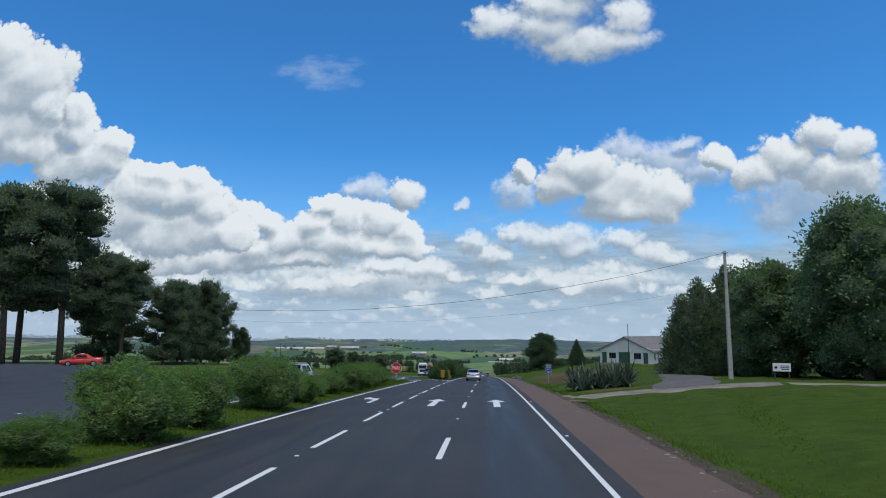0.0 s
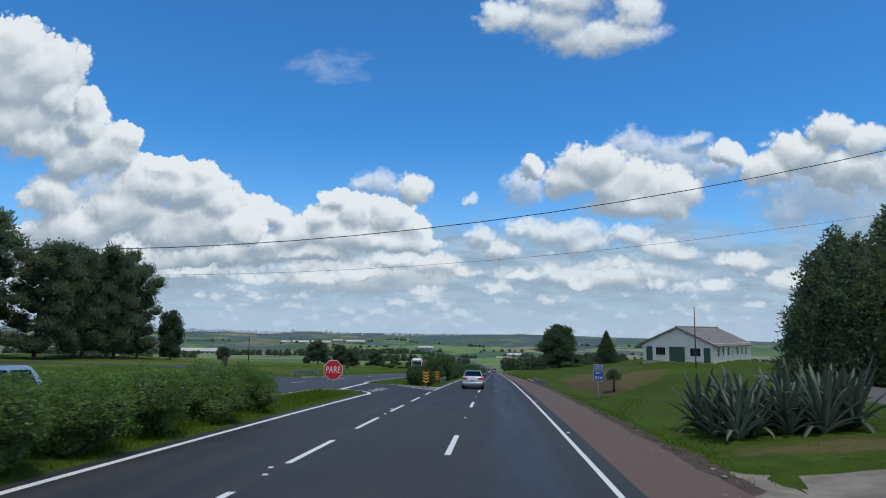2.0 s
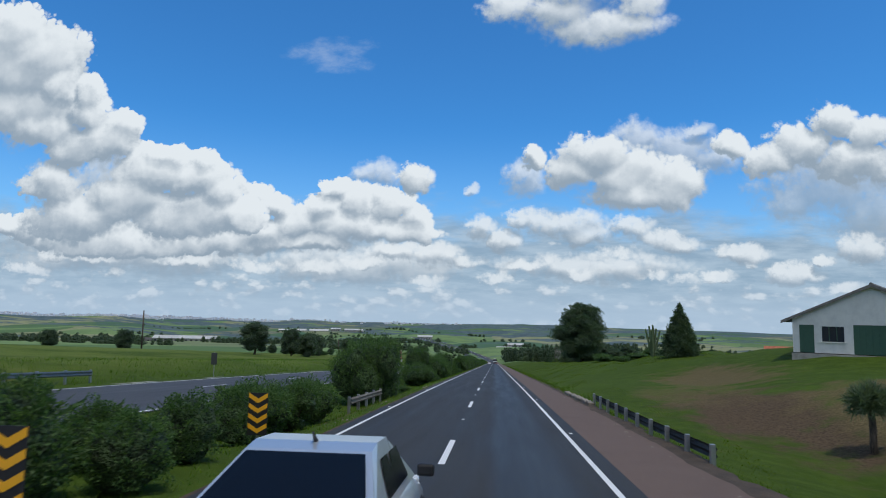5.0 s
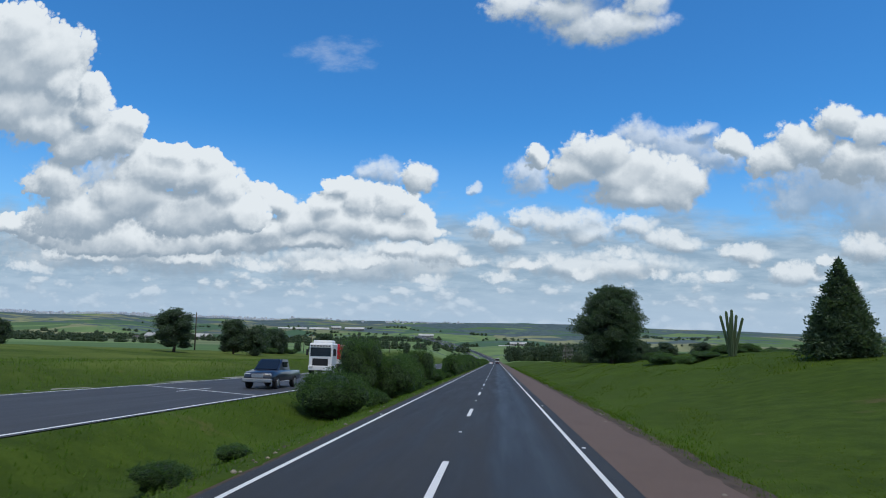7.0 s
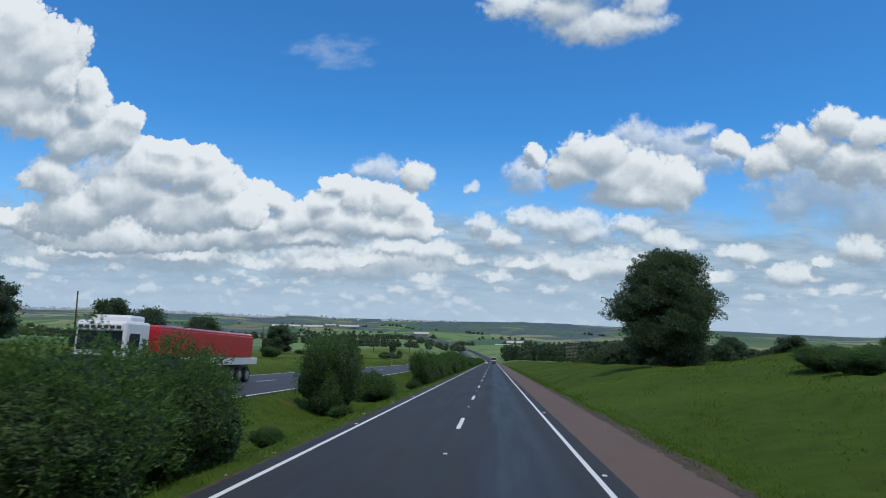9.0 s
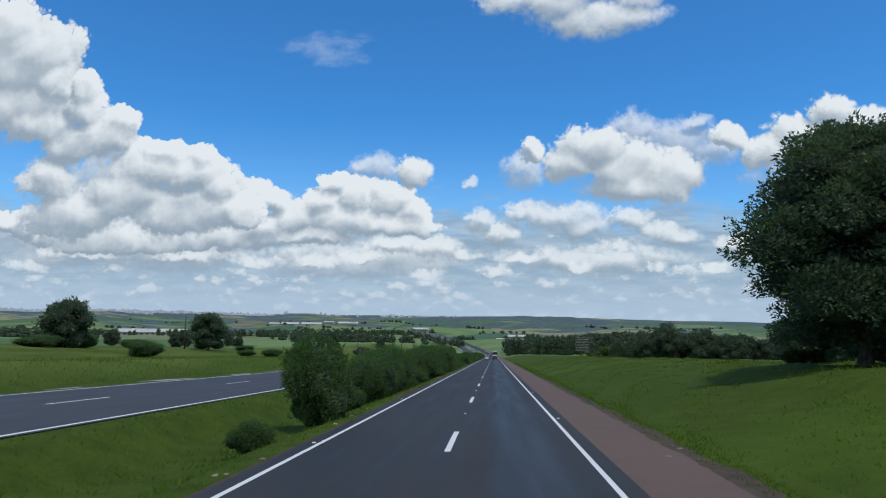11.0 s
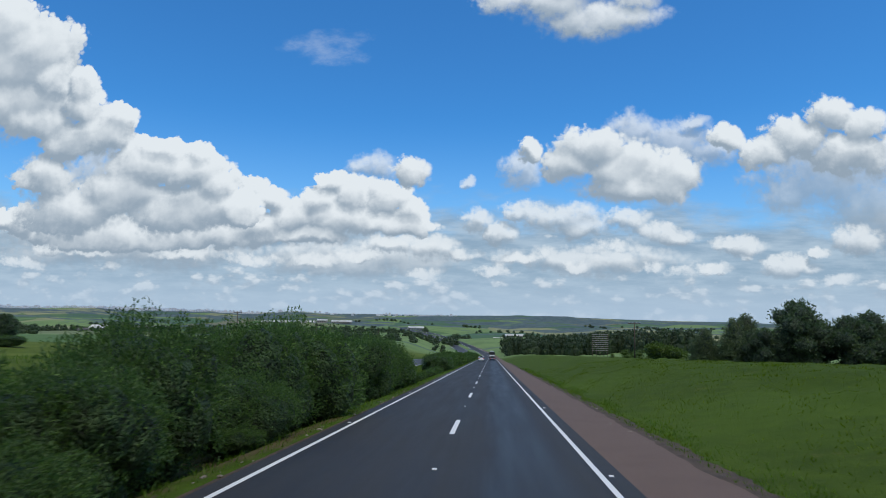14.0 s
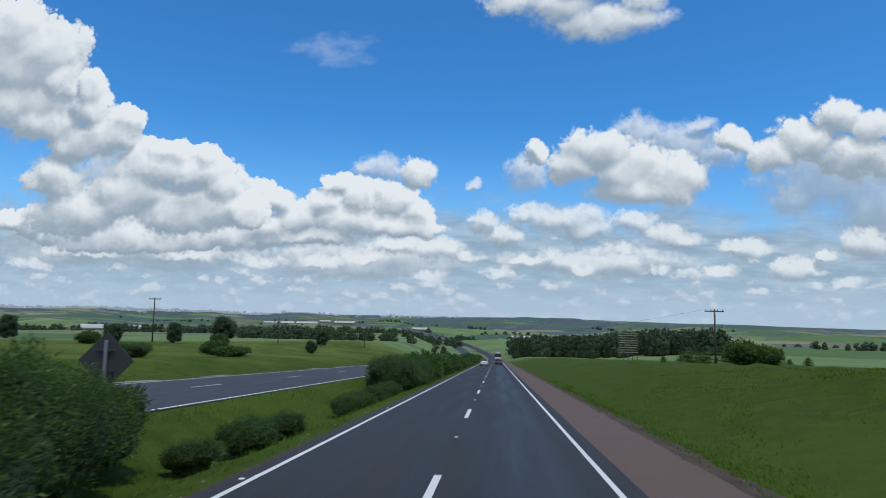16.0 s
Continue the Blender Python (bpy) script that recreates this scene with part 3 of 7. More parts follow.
def prism_bm(outline, depth, bm=None):
    """An outline in x and z, extruded by depth along +y from y = 0."""
    bm = bm or bmesh.new()
    a = [bm.verts.new((x, 0, z)) for x, z in outline]
    b = [bm.verts.new((x, depth, z)) for x, z in outline]
    bm.faces.new(a)
    bm.faces.new(b[::-1])
    n = len(a)
    for i in range(n):
        bm.faces.new((a[i], b[i], b[(i + 1) % n], a[(i + 1) % n]))
    return bm


def thing(name, at, label, category, group="", turn=0.0, kind=""):
    ob = new(name)
    ob.empty_display_size = 0.2
    ob.matrix_world = Matrix.Translation(at) @ Matrix.Rotation(radians(turn), 4, "Z")
    return tagged(ob, label, category, group, kind)


# ================= the lie of the land =================
def sstep(a, b, v):
    t = np.clip((np.asarray(v, float) - a) / (b - a), 0, 1)
    return t * t * (3 - 2 * t)


FAR_CARRIAGE = (-11.3, -21.2)   # edges of the opposite carriageway


def surface_z(x, y):
    """Height of the paved surfaces: the opposite carriageway lies a little higher."""
    return road_z(y) + 0.25 * sstep(5.3, 11.0, -np.asarray(x, float))


def roll_noise(x, y):
    return (np.sin(x * 0.0021 + 0.7) * np.cos(y * 0.0017 + 0.3) + 0.6 * np.sin(x * 0.0052 + y * 0.0031 + 1.9)
            + 0.4 * np.sin(x * 0.0093 - y * 0.0077 + 4.0) + 0.25 * np.sin(x * 0.021 + y * 0.017))


def bend(y):
    """The road swings gently aside once it is down in the valley."""
    return -0.0004 * np.maximum(np.asarray(y, float) - 640, 0) ** 2 / (1 + np.maximum(np.asarray(y, float) - 640, 0) / 1500)


def drain_dip(x, y):
    """The little pit before the drain mouth."""
    return 0.34 * np.exp(-((x - 5.2) / 0.48) ** 4 - ((y - 37.45) / 0.5) ** 4)


def ground_z(x, y):
    x, y = np.broadcast_arrays(np.asarray(x, float), np.asarray(y, float))
    true_x = x
    x = x - bend(y)
    r = road_z(y)
    # right-hand verge and bank
    bank = 1.0 + 1.3 * sstep(70, 118, y) - 0.45 * sstep(205, 235, y) - 0.5 * sstep(104, 118, y) * (1 - sstep(156, 180, y))
    right = r + bank * sstep(4.6, 19.0, x) + 1.6 * sstep(19, 30, x) * sstep(145, 170, y) * (1 - sstep(215, 255, y))
    right = right - 0.12 * sstep(4.6, 5.4, x) * (1 - sstep(6.2, 9.0, x))
    right = right - drain_dip(x, y)
    bowl = np.exp(-((x - 12.5) / 5.0) ** 2 - ((y - 97) / 16.0) ** 2)
    right = right - 2.3 * bowl
    yard = np.exp(-((x - 33) / 12.5) ** 4 - ((y - 134) / 14.0) ** 4)
    right = right * (1 - yard) + yard * (-3.38)
    right = right - 0.8 * np.exp(-((x - 15.5) / 3.2) ** 2 - ((y - 130) / 9.0) ** 2)
    tussocks = 0.22 * np.sin(x * 0.62 + y * 0.17) * np.sin(y * 0.31 - x * 0.23 + 1.0) + 0.13 * np.sin(x * 1.3 - y * 0.41 + 2.0) * np.sin(y * 0.73 + x * 0.3)
    right = right + tussocks * sstep(8.5, 13.0, x) * sstep(150, 172, y)
    right = right + 1.35 * np.exp(-((x - 23.0) / 7.0) ** 2 - ((y - 158.0) / 10.0) ** 2)
    land_r = r + 2.6 - 0.7 * sstep(205, 240, y) + 3.7 * sstep(380, 740, y)
    w = sstep(45, 110, x)
    right = right * (1 - w) + land_r * w
    # left: median, opposite carriageway, verge, fields
    left = surface_z(x, y)
    ditch = sstep(5.2, 7.6, -x) * (1 - sstep(8.6, 11.0, -x)) * sstep(90, 104, y)
    left = left - 0.75 * ditch
    verge = r + 0.25 + 1.1 * sstep(22.5, 30.0, -x)
    left = np.where(x < -21.4, verge, left)
    land_l = r + 2.6 + 6.0 * sstep(330, 680, y)
    w = sstep(31, 62, -x) * sstep(70, 130, y)
    left = left * (1 - w) + land_l * w
    w2 = sstep(110, 260, -x) * (1 - sstep(70, 130, y))
    left = left * (1 - w2) + land_l * w2
    z = np.where(x > 3.0, right, np.where(x < -4.7, left, r))
    # the wide valley and the ridge beyond
    off_road, x = x, true_x
    rho = np.hypot(x, y - 150)
    ang = np.arctan2(x, np.maximum(y - 150, 1.0))
    floor = -88.0 + 6.0 * roll_noise(x, y)
    z = z * (1 - sstep(750, 1700, rho)) + floor * sstep(750, 1700, rho)
    crest = -56.0 - 14.0 * sstep(-0.10, 0.50, ang) + 12.0 * sstep(-0.30, -0.6, ang) + 4.0 * np.sin(ang * 9 + 1) + 2.5 * np.sin(ang * 23)
    crest = crest + 14 * np.exp(-((ang + 0.30) / 0.035) ** 2)
    rise = sstep(1900, 4450, rho) ** 1.25
    fold = 9.0 * roll_noise(x * 1.7, y * 1.7) * sstep(1700, 2600, rho) * (1 - sstep(3800, 4400, rho))
    z = z + (crest - floor) * rise + fold
    z = z - 60 * sstep(4520, 4900, rho)
    # keep below the paving
    x = off_road
    paved = ((x > -21.3) & (x < -11.2)) | ((x > -4.95) & (x < 4.7)) | ((x > -8.2) & (x < -4.8) & (y < 87)) | ((x > -11.5) & (x < -4.8) & (y > 72.5) & (y < 87))
    z = np.where(paved & (np.abs(y) < 1430), surface_z(x, y) - 0.10, z)
    return z


def spaced(first, last, step0, grow):
    out, v, d = [], first, step0
    while v < last:
        out.append(v)
        v += d
        d *= grow
    return out + [last]


xs = sorted(set([-v for v in spaced(34, 4850, 2.5, 1.065)] + list(np.arange(-33, -21.9, 1.0)) + [-21.35, -21.15, -18, -15, -11.35, -11.15]
                + [-11, -10.4, -9.8, -9.2, -8.6, -8.25, -8.05, -7.4, -6.8, -6.2, -5.6, -5.2, -5.0, -4.8, -2, 1, 4.45, 4.65, 4.8, 5.25, 5.5, 5.7]
                + list(np.arange(5.0, 34, 0.9)) + spaced(34, 4850, 2.5, 1.065)))
ys = sorted(set([-v for v in spaced(40, 4850, 6, 1.10)] + list(np.arange(-38, 72, 2.5)) + [36.7, 36.9, 37.2, 37.7, 37.95, 38.2, 72.3, 72.7, 86.8, 87.2] + list(np.arange(74, 380, 2.5))
                + spaced(380, 4950, 4, 1.045)))
gx, gy = np.meshgrid(np.array(xs), np.array(ys))
gz = ground_z(gx, gy)
gz = gz + np.where(((gx > 5.6) | (gx < -21.6) | ((gx > -10.8) & (gx < -5.6) & (gy > 88))), 0.05 * np.sin(gx * 1.9 + gy * 0.7) * np.sin(gy * 1.3 - gx * 0.5), 0)
nx, ny = len(xs), len(ys)
idx = np.arange(nx * ny).reshape(ny, nx)
faces = np.stack([idx[:-1, :-1], idx[:-1, 1:], idx[1:, 1:], idx[1:, :-1]], -1).reshape(-1, 4)
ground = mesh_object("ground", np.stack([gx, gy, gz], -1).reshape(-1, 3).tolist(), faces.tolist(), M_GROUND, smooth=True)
tagged(ground, "green grass verges running out into patchwork farmland", "ground", kind="structure")


# ================= roads =================
def ragged(y, seed):
    return 0.05 * math.sin(y * 0.9 + seed) + 0.14 * noise.noise((y * 1.7, seed * 7.0, 0.0)) + 0.10 * noise.noise((y * 0.45, seed * 3.0, 4.0))


def strip(name, x0, x1, y0, y1, mat, lift=0.0, step=4.0, parent=None, nx=1, zf=surface_z):
    """A band of surface between two edges given as numbers or functions of y."""
    n = max(1, int(math.ceil((y1 - y0) / step)))
    v, f = [], []
    for i in range(n + 1):
        y = y0 + (y1 - y0) * i / n
        a = x0(y) if callable(x0) else x0
        b = x1(y) if callable(x1) else x1
        for j in range(nx + 1):
            x = a + (b - a) * j / nx
            v.append((x + float(bend(y)), y, float(zf(x, y)) + lift))
    for i in range(n):
        for j in range(nx):
            p = i * (nx + 1) + j
            f.append((p, p + 1, p + nx + 2, p + nx + 1))
    return mesh_object(name, v, f, mat, parent)


road = tagged(strip("road", -4.85, 2.66, -160, 1420, M_ASPHALT, nx=4, step=5), "dark grey asphalt carriageway running straight downhill", "road", kind="structure")
turn_lane = tagged(strip("turning_lane", -8.1, -4.845, -160, 72.9, M_ASPHALT, nx=2, step=5), "dark asphalt lane kept for turning traffic", "road", kind="structure")
crossing = tagged(strip("crossing", -11.35, -4.845, 72.9, 86.4, M_ASPHALT, 0.0, 1.5, nx=6), "asphalt gap in the median joining both carriageways", "road", kind="structure")
far_road = tagged(strip("opposite_road", FAR_CARRIAGE[1], FAR_CARRIAGE[0], -160, 1420, M_OLD_ASPHALT, nx=3, step=5), "grey asphalt carriageway for oncoming traffic", "road", kind="structure")
shoulder = tagged(strip("shoulder", 2.655, lambda y: 4.56 + 1.0 * ragged(y, 1), -160, 900, M_SHOULDER, -0.004, 0.5, nx=2), "reddish gravel shoulder beside the carriageway", "shoulder", kind="structure")
edge_dirt = tagged(strip("verge_edge", lambda y: 4.2, lambda y: 5.16 + 1.7 * ragged(y, 2), -60, 420, M_DAMP, 0.0, 0.4, nx=4,
                         zf=lambda x, y: max(float(road_z(y)) - 0.012 - 0.03 * max(0.0, x - 4.5), float(ground_z(x, y)) + 0.018 + drain_dip(x, y)) - drain_dip(x, y)), "bare brown earth edge between gravel and grass", "verge", kind="structure")
median_dirt = tagged(strip("median_edge", lambda y: -5.15 - 2.0 * ragged(y, 3), -4.84, 87.5, 420, M_DAMP, -0.012, 0.4,
                           zf=lambda x, y: road_z(y)), "bare earth along the median edge", "verge", kind="structure")
outer_dirt = tagged(strip("outer_edge", lambda y: -22.3 - 0.25 * math.sin(y * 0.31), -21.19, 95, 420, M_CONCRETE, -0.01, 2.0), "pale dusty edge of the opposite carriageway", "verge", kind="structure")


def paint_strip(name, x0, x1, y0, y1, parent, step=4.0):
    return strip(name, x0, x1, y0, y1, M_PAINT, 0.006, step, parent)


paint_strip("edge_line", 2.14, 2.26, -160, 1400, road)
paint_strip("edge_line", -4.51, -4.39, 85.6, 1400, road)
paint_strip("edge_line", -7.82, -7.66, -160, 69.5, turn_lane)
paint_strip("edge_line", -11.62, -11.46, 87.5, 1400, far_road)
paint_strip("edge_line", -11.62, -11.46, -160, 71.5, far_road)
paint_strip("edge_line", -20.95, -20.8, 96, 1400, far_road)
for i in range(-5, 46):
    y = 30.8 + 15.67 * i
    paint_strip("lane_dash", -1.19, -1.04, y, y + 4.0, road)
for i in range(-6, 11):
    y = 30.6 + 7.0 * (i - 4)
    paint_strip("turn_dash", -4.53, -4.38, y, y + 4.0, road)
for i in range(-2, 26):
    y = 2.0 + 16 * i
    paint_strip("lane_dash", -16.45, -16.3, y, y + 4.0, far_road)


def arrow(parent, x, y, left=False):
    """A painted lane arrow whose tail lies at y."""
    if left:
        outline = [(-0.10, 0), (0.11, 0), (0.02, 3.58), (-0.58, 3.98), (-0.58, 4.85), (-0.80, 3.45), (-0.57, 2.05), (-0.58, 2.85), (-0.15, 2.41)]
    else:
        outline = [(-0.17, 0), (0.17, 0), (0.17, 3.9), (0.52, 3.9), (0.0, 5.8), (-0.52, 3.9), (-0.17, 3.9)]
    v = [(x + a, y + b, float(surface_z(x + a, y + b)) + (0.018 if left else 0.006)) for a, b in outline]
    return mesh_object("lane_arrow", v, [tuple(range(len(v)))], M_PAINT, parent)


for base in (31.7, -33.0):
    arrow(road, 0.5, base)
    arrow(road, -2.75, base)
    arrow(turn_lane, -6.08, base + 1.4, True)


def band(name, points, width, mat, parent=None, lift=0.006, zf=surface_z, dense=False):
    """A painted or laid band that follows points in plan."""
    v, f = [], []
    if dense:
        fine = []
        for (ax, ay), (bx, by) in zip(points, points[1:]):
            m = max(1, int(math.hypot(bx - ax, by - ay) / 0.8))
            fine += [(ax + (bx - ax) * i / m, ay + (by - ay) * i / m) for i in range(m)]
        for _ in range(30):
            fine = [fine[0]] + [((fine[i - 1][0] + fine[i + 1][0]) / 2, (fine[i - 1][1] + fine[i + 1][1]) / 2) for i in range(1, len(fine) - 1)] + [fine[-1]]
        points = fine
    across = 8 if dense else 1
    for i, p in enumerate(points):
        a = Vector(points[max(i - 1, 0)])
        b = Vector(points[min(i + 1, len(points) - 1)])
        d = (b - a).normalized()
        w = width / 2 * (1 + (0.25 * noise.noise((i * 0.23, width, 1.0)) if dense else 0.0))
        n = Vector((-d.y, d.x)) * w
        for j in range(across + 1):
            q = Vector(p) + n * (1 - 2 * j / across)
            v.append((q.x, q.y, float(zf(q.x, q.y)) + lift - (0.07 if dense and j in (0, across) else 0.0)))
    m = across + 1
    for i in range(len(points) - 1):
        for j in range(across):
            f.append((m * i + j, m * i + j + 1, m * (i + 1) + j + 1, m * (i + 1) + j))
    return mesh_object(name, v, f, mat, parent)


def arc(cx, cy, rx, ry, a0, a1, n=14):
    return [(cx + rx * math.cos(radians(a0 + (a1 - a0) * i / n)), cy + ry * math.sin(radians(a0 + (a1 - a0) * i / n))) for i in range(n + 1)]


# rounded end of the planted island and the lines across the gap
band("edge_line", [(-7.74, 69.4)] + arc(-9.35, 70.2, 1.62, 2.8, 0, 100) + [(-10.6, 72.6), (-11.54, 71.3)], 0.24, M_PAINT, crossing)
band("give_way_line", [(-10.1, 73.0), (-10.9, 86.6)], 0.30, M_PAINT, crossing)
band("edge_line", [(-11.5, 87.6), (-10.9, 86.4), (-4.5, 85.4)], 0.22, M_PAINT, crossing)
band("edge_line", [(-8.6, 85.9), (-6.2, 82.6), (-4.5, 79.2), (-4.45, 85.6)], 0.14, M_PAINT, crossing)
for i in range(6):
    y = 80.6 + i * 0.85
    xl = -4.65 - (y - 79.4) * 0.62
    band("hatch_bar", [(xl, y + 0.25), (-4.52, y)], 0.22, M_PAINT, crossing)


def letters(name, body, size, matrix, mat, parent, depth=0.004, sx=1.0):
    """Flat lettering in the built-in font, as a mesh."""
    cu = bpy.data.curves.new(name, "FONT")
    cu.body, cu.size, cu.extrude, cu.align_x, cu.align_y = body, size, depth, "CENTER", "CENTER"
    tmp = bpy.data.objects.new(name, cu)
    scene.collection.objects.link(tmp)
    dg = bpy.context.evaluated_depsgraph_get()
    me = bpy.data.meshes.new_from_object(tmp.evaluated_get(dg))
    bpy.data.objects.remove(tmp)
    bpy.data.curves.remove(cu)
    me.transform(matrix @ Matrix.Diagonal((sx, 1, 1, 1)))
    me.materials.clear()
    me.materials.append(mat)
    ob = new(name, me)
    ob.parent = parent
    return ob


# the word on the gap, its letters staggered along the give-way line
for ch, bx, by in (("P", -7.85, 72.75), ("A", -7.93, 74.40), ("R", -7.84, 75.60), ("E", -7.88, 77.25)):
    ux, uy, wx, wy = -0.70, 1.38, 0.46, 0.24
    m = Matrix(((wx / 0.60, ux / 0.70, 0, bx + (ux + wx) / 2), (wy / 0.60, uy / 0.70, 0, by + (uy + wy) / 2), (0, 0, 1, 0), (0, 0, 0, 1)))
    letter = letters("painted_letter", ch, 1.0, m, M_PAINT, crossing, 0.0)
    for v in letter.data.vertices:
        v.co.z = float(surface_z(v.co.x, v.co.y)) + 0.014

band("merge_line", [(-20.6, 150.5), (-16.0, 147.8), (-11.7, 145.0)], 0.18, M_PAINT, far_road)

# reflective studs
STUD = box_bm((0.10, 0.09, 0.022), (0, 0, 0.011), 0.008)
stud_me = bpy.data.meshes.new("road_stud")
STUD.to_mesh(stud_me)
STUD.free()
stud_me.materials.append(M_WHITE_SIGN)
for i in range(-2, 40):
    for x in (-1.12,):
        y = 30.8 + 15.67 * i + 9.9
        ob = new("road_stud", stud_me)
        ob.location = (x, y, float(surface_z(x, y)))
        ob.parent = road
for i in range(-4, 18):
    for x, y in ((2.40, 4 + 16 * i), (-4.62, 92 + 16 * i), (-4.45, 29.2 + 14 * i if i < 3 else 92 + 16 * i + 0.3)):
        ob = new("road_stud", stud_me)
        ob.location = (x, y, float(surface_z(x, y)))
        ob.parent = road

# side road on the left, drive on the right
side_road = band("side_road", [(-19.5, 14), (-25, 30), (-33, 48), (-44, 66), (-58, 80), (-84, 98), (-120, 116)], 13.0, M_OLD_ASPHALT, None, 0.05, lambda x, y: float(ground_z(x, y)) if x < -21.4 else float(surface_z(x, y)) - 0.02, True)
tagged(side_road, "grey asphalt side road curving away under pines", "road", kind="structure")
side_link = band("side_link", [(-20.5, 98), (-30, 91), (-42, 84), (-56, 81)], 7.0, M_OLD_ASPHALT, None, 0.06, lambda x, y: float(ground_z(x, y)) if x < -21.4 else float(surface_z(x, y)) - 0.02, True)
tagged(side_link, "asphalt slip joining the side road and the highway", "road", kind="structure")
for pts in ([(-21.2, 36), (-27, 50), (-36, 66), (-47, 78)], [(-21.3, 37), (-21.2, 60), (-21.3, 92)]):
    band("edge_line", pts, 0.15, M_PAINT, side_road, 0.075, lambda x, y: float(ground_z(x, y)) if x < -21.4 else float(surface_z(x, y)))
apron = band("drive_apron", [(4.3, 44.2), (8, 43.6), (12, 42.4), (20, 40.4), (32, 37.5)], 4.3, M_DRIVE, None, 0.035, lambda x, y: float(ground_z(x, y)), True)
tagged(apron, "worn pale concrete track crossing the verge", "driveway", kind="structure")
drive = band("drive", [(12.6, 43.0), (14.2, 48), (16.0, 53), (18.4, 60), (20.6, 69), (22.6, 78), (25, 90)], 5.2, M_TRACK, None, 0.045, lambda x, y: float(ground_z(x, y)), True)
tagged(drive, "grey gravel drive leading up to the house", "driveway", kind="structure")


def culvert(x, y):
    z = float(road_z(y))
    t = thing("culvert_inlet", (x, y, z - 0.35), "broken concrete drain mouth at the shoulder edge", "drain")
    bm = box_bm((1.05, 0.20, 0.07), (0.0, 0.10, 0.30), 0.02)
    for v in bm.verts:
        v.co += noise.noise_vector(v.co * 4) * 0.025
    part("lip", bm, M_DRIVE, t)
    # solid black block standing in for the shade of the hole
    part("opening", box_bm((0.90, 0.08, 0.28), (0.0, 0.06, 0.12), 0.02), M_BLACK, t)
    part("pipe", tube_bm([(0.12, -0.02, 0.10), (0.12, 0.03, 0.10)], [0.15, 0.15], 14), M_DAMP, t)


culvert(5.2, 37.85)


# ================= vegetation =================
def unit(rng, n):
    v = rng.normal(size=(n, 3))
    return v / np.linalg.norm(v, axis=1, keepdims=True)


def leaf_quads(rng, blobs, n, length, width, up=0.35, shell=0.30, droop=0.0, rough=0.22):
    """Leaves or sprays over a group of ellipsoids, with an uneven outline."""
    b = np.asarray(blobs, float)
    w = (b[:, 3] * b[:, 5]) ** 1.0
    pick = rng.choice(len(b), n, p=w / w.sum())
    c, r = b[pick, :3], b[pick, 3:]
    d = unit(rng, n)
    d[:, 2] = np.where(d[:, 2] < -0.55, -d[:, 2], d[:, 2])
    ph = pick * 1.7
    lump = 1 + rough * (np.sin(d[:, 0] * 5 + ph) * np.sin(d[:, 1] * 6 + ph * 2) + 0.6 * np.sin(d[:, 2] * 9 + d[:, 0] * 7 + ph))
    rad = lump * (1 - shell * rng.random(n) ** 1.6)
    p = c + d * r * rad[:, None]
    axis = d * 0.8 + unit(rng, n) * 0.75
    axis[:, 2] += up - droop
    axis /= np.linalg.norm(axis, axis=1, keepdims=True)
    side = np.cross(axis, unit(rng, n))
    side /= np.linalg.norm(side, axis=1, keepdims=True) + 1e-9
    L = (length * (0.6 + 0.8 * rng.random(n)))[:, None]
    W = (width * (0.6 + 0.8 * rng.random(n)))[:, None]
    return np.stack([p - side * W * 0.62, p + side * W * 0.62, p + axis * L], 1)


def core_bm(blobs, shrink, seed):
    bm = bmesh.new()
    for x, y, z, rx, ry, rz in blobs:
        m = Matrix.Translation((x, y, z)) @ Matrix.Diagonal((rx * shrink, ry * shrink, rz * shrink, 1))
        bmesh.ops.create_icosphere(bm, subdivisions=2, radius=1.0, matrix=m)
    for v in bm.verts:
        v.co += noise.noise_vector(v.co * 1.3 + Vector((seed, 0, 0))) * 0.18
    return bm


def bush_parts(seed, blobs, n, leaf=(0.24, 0.075), mat=None, core=0.80):
    """Meshes of a bush: foliage, inner leaves with painted dark gaps, stems."""
    rng = np.random.default_rng(seed)
    q = leaf_quads(rng, blobs, n, leaf[0], leaf[1], up=0.02, shell=0.34, rough=0.26)
    # loose shoots that break the outline
    b = np.asarray(blobs, float)
    shoots = []
    for i in range(int(n / 90)):
        o = b[rng.integers(len(b))]
        d = unit(rng, 1)[0]
        d[2] = abs(d[2]) * 0.8 + 0.2
        base = o[:3] + d * o[3:] * 0.85
        tip = d * (0.18 + 0.28 * rng.random()) * min(1.0, o[5])
        for j in range(9):
            p = base + tip * j / 9
            s = unit(rng, 1)[0]
            e = p + s * leaf[0] * 0.8 + d * 0.1
            w = np.cross(s, d) * leaf[1] * 0.6
            shoots.append([p - w, p + w, e])
    q = np.concatenate([q, np.array(shoots)])
    fol = quad_mesh("foliage", q, mat or M_BUSH)
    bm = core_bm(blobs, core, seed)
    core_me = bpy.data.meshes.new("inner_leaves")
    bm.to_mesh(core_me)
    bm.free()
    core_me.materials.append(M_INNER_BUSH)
    bm = bmesh.new()
    for x, y, z, rx, ry, rz in blobs:
        tube_bm([(x * 0.3, y * 0.3, -0.15), (x * 0.7, y * 0.7, z * 0.5), (x, y, z)], [0.05, 0.035, 0.02], 5, bm)
    stem = bpy.data.meshes.new("stem")
    bm.to_mesh(stem)
    bm.free()
    stem.materials.append(M_BARK)
    return fol, core_me, stem


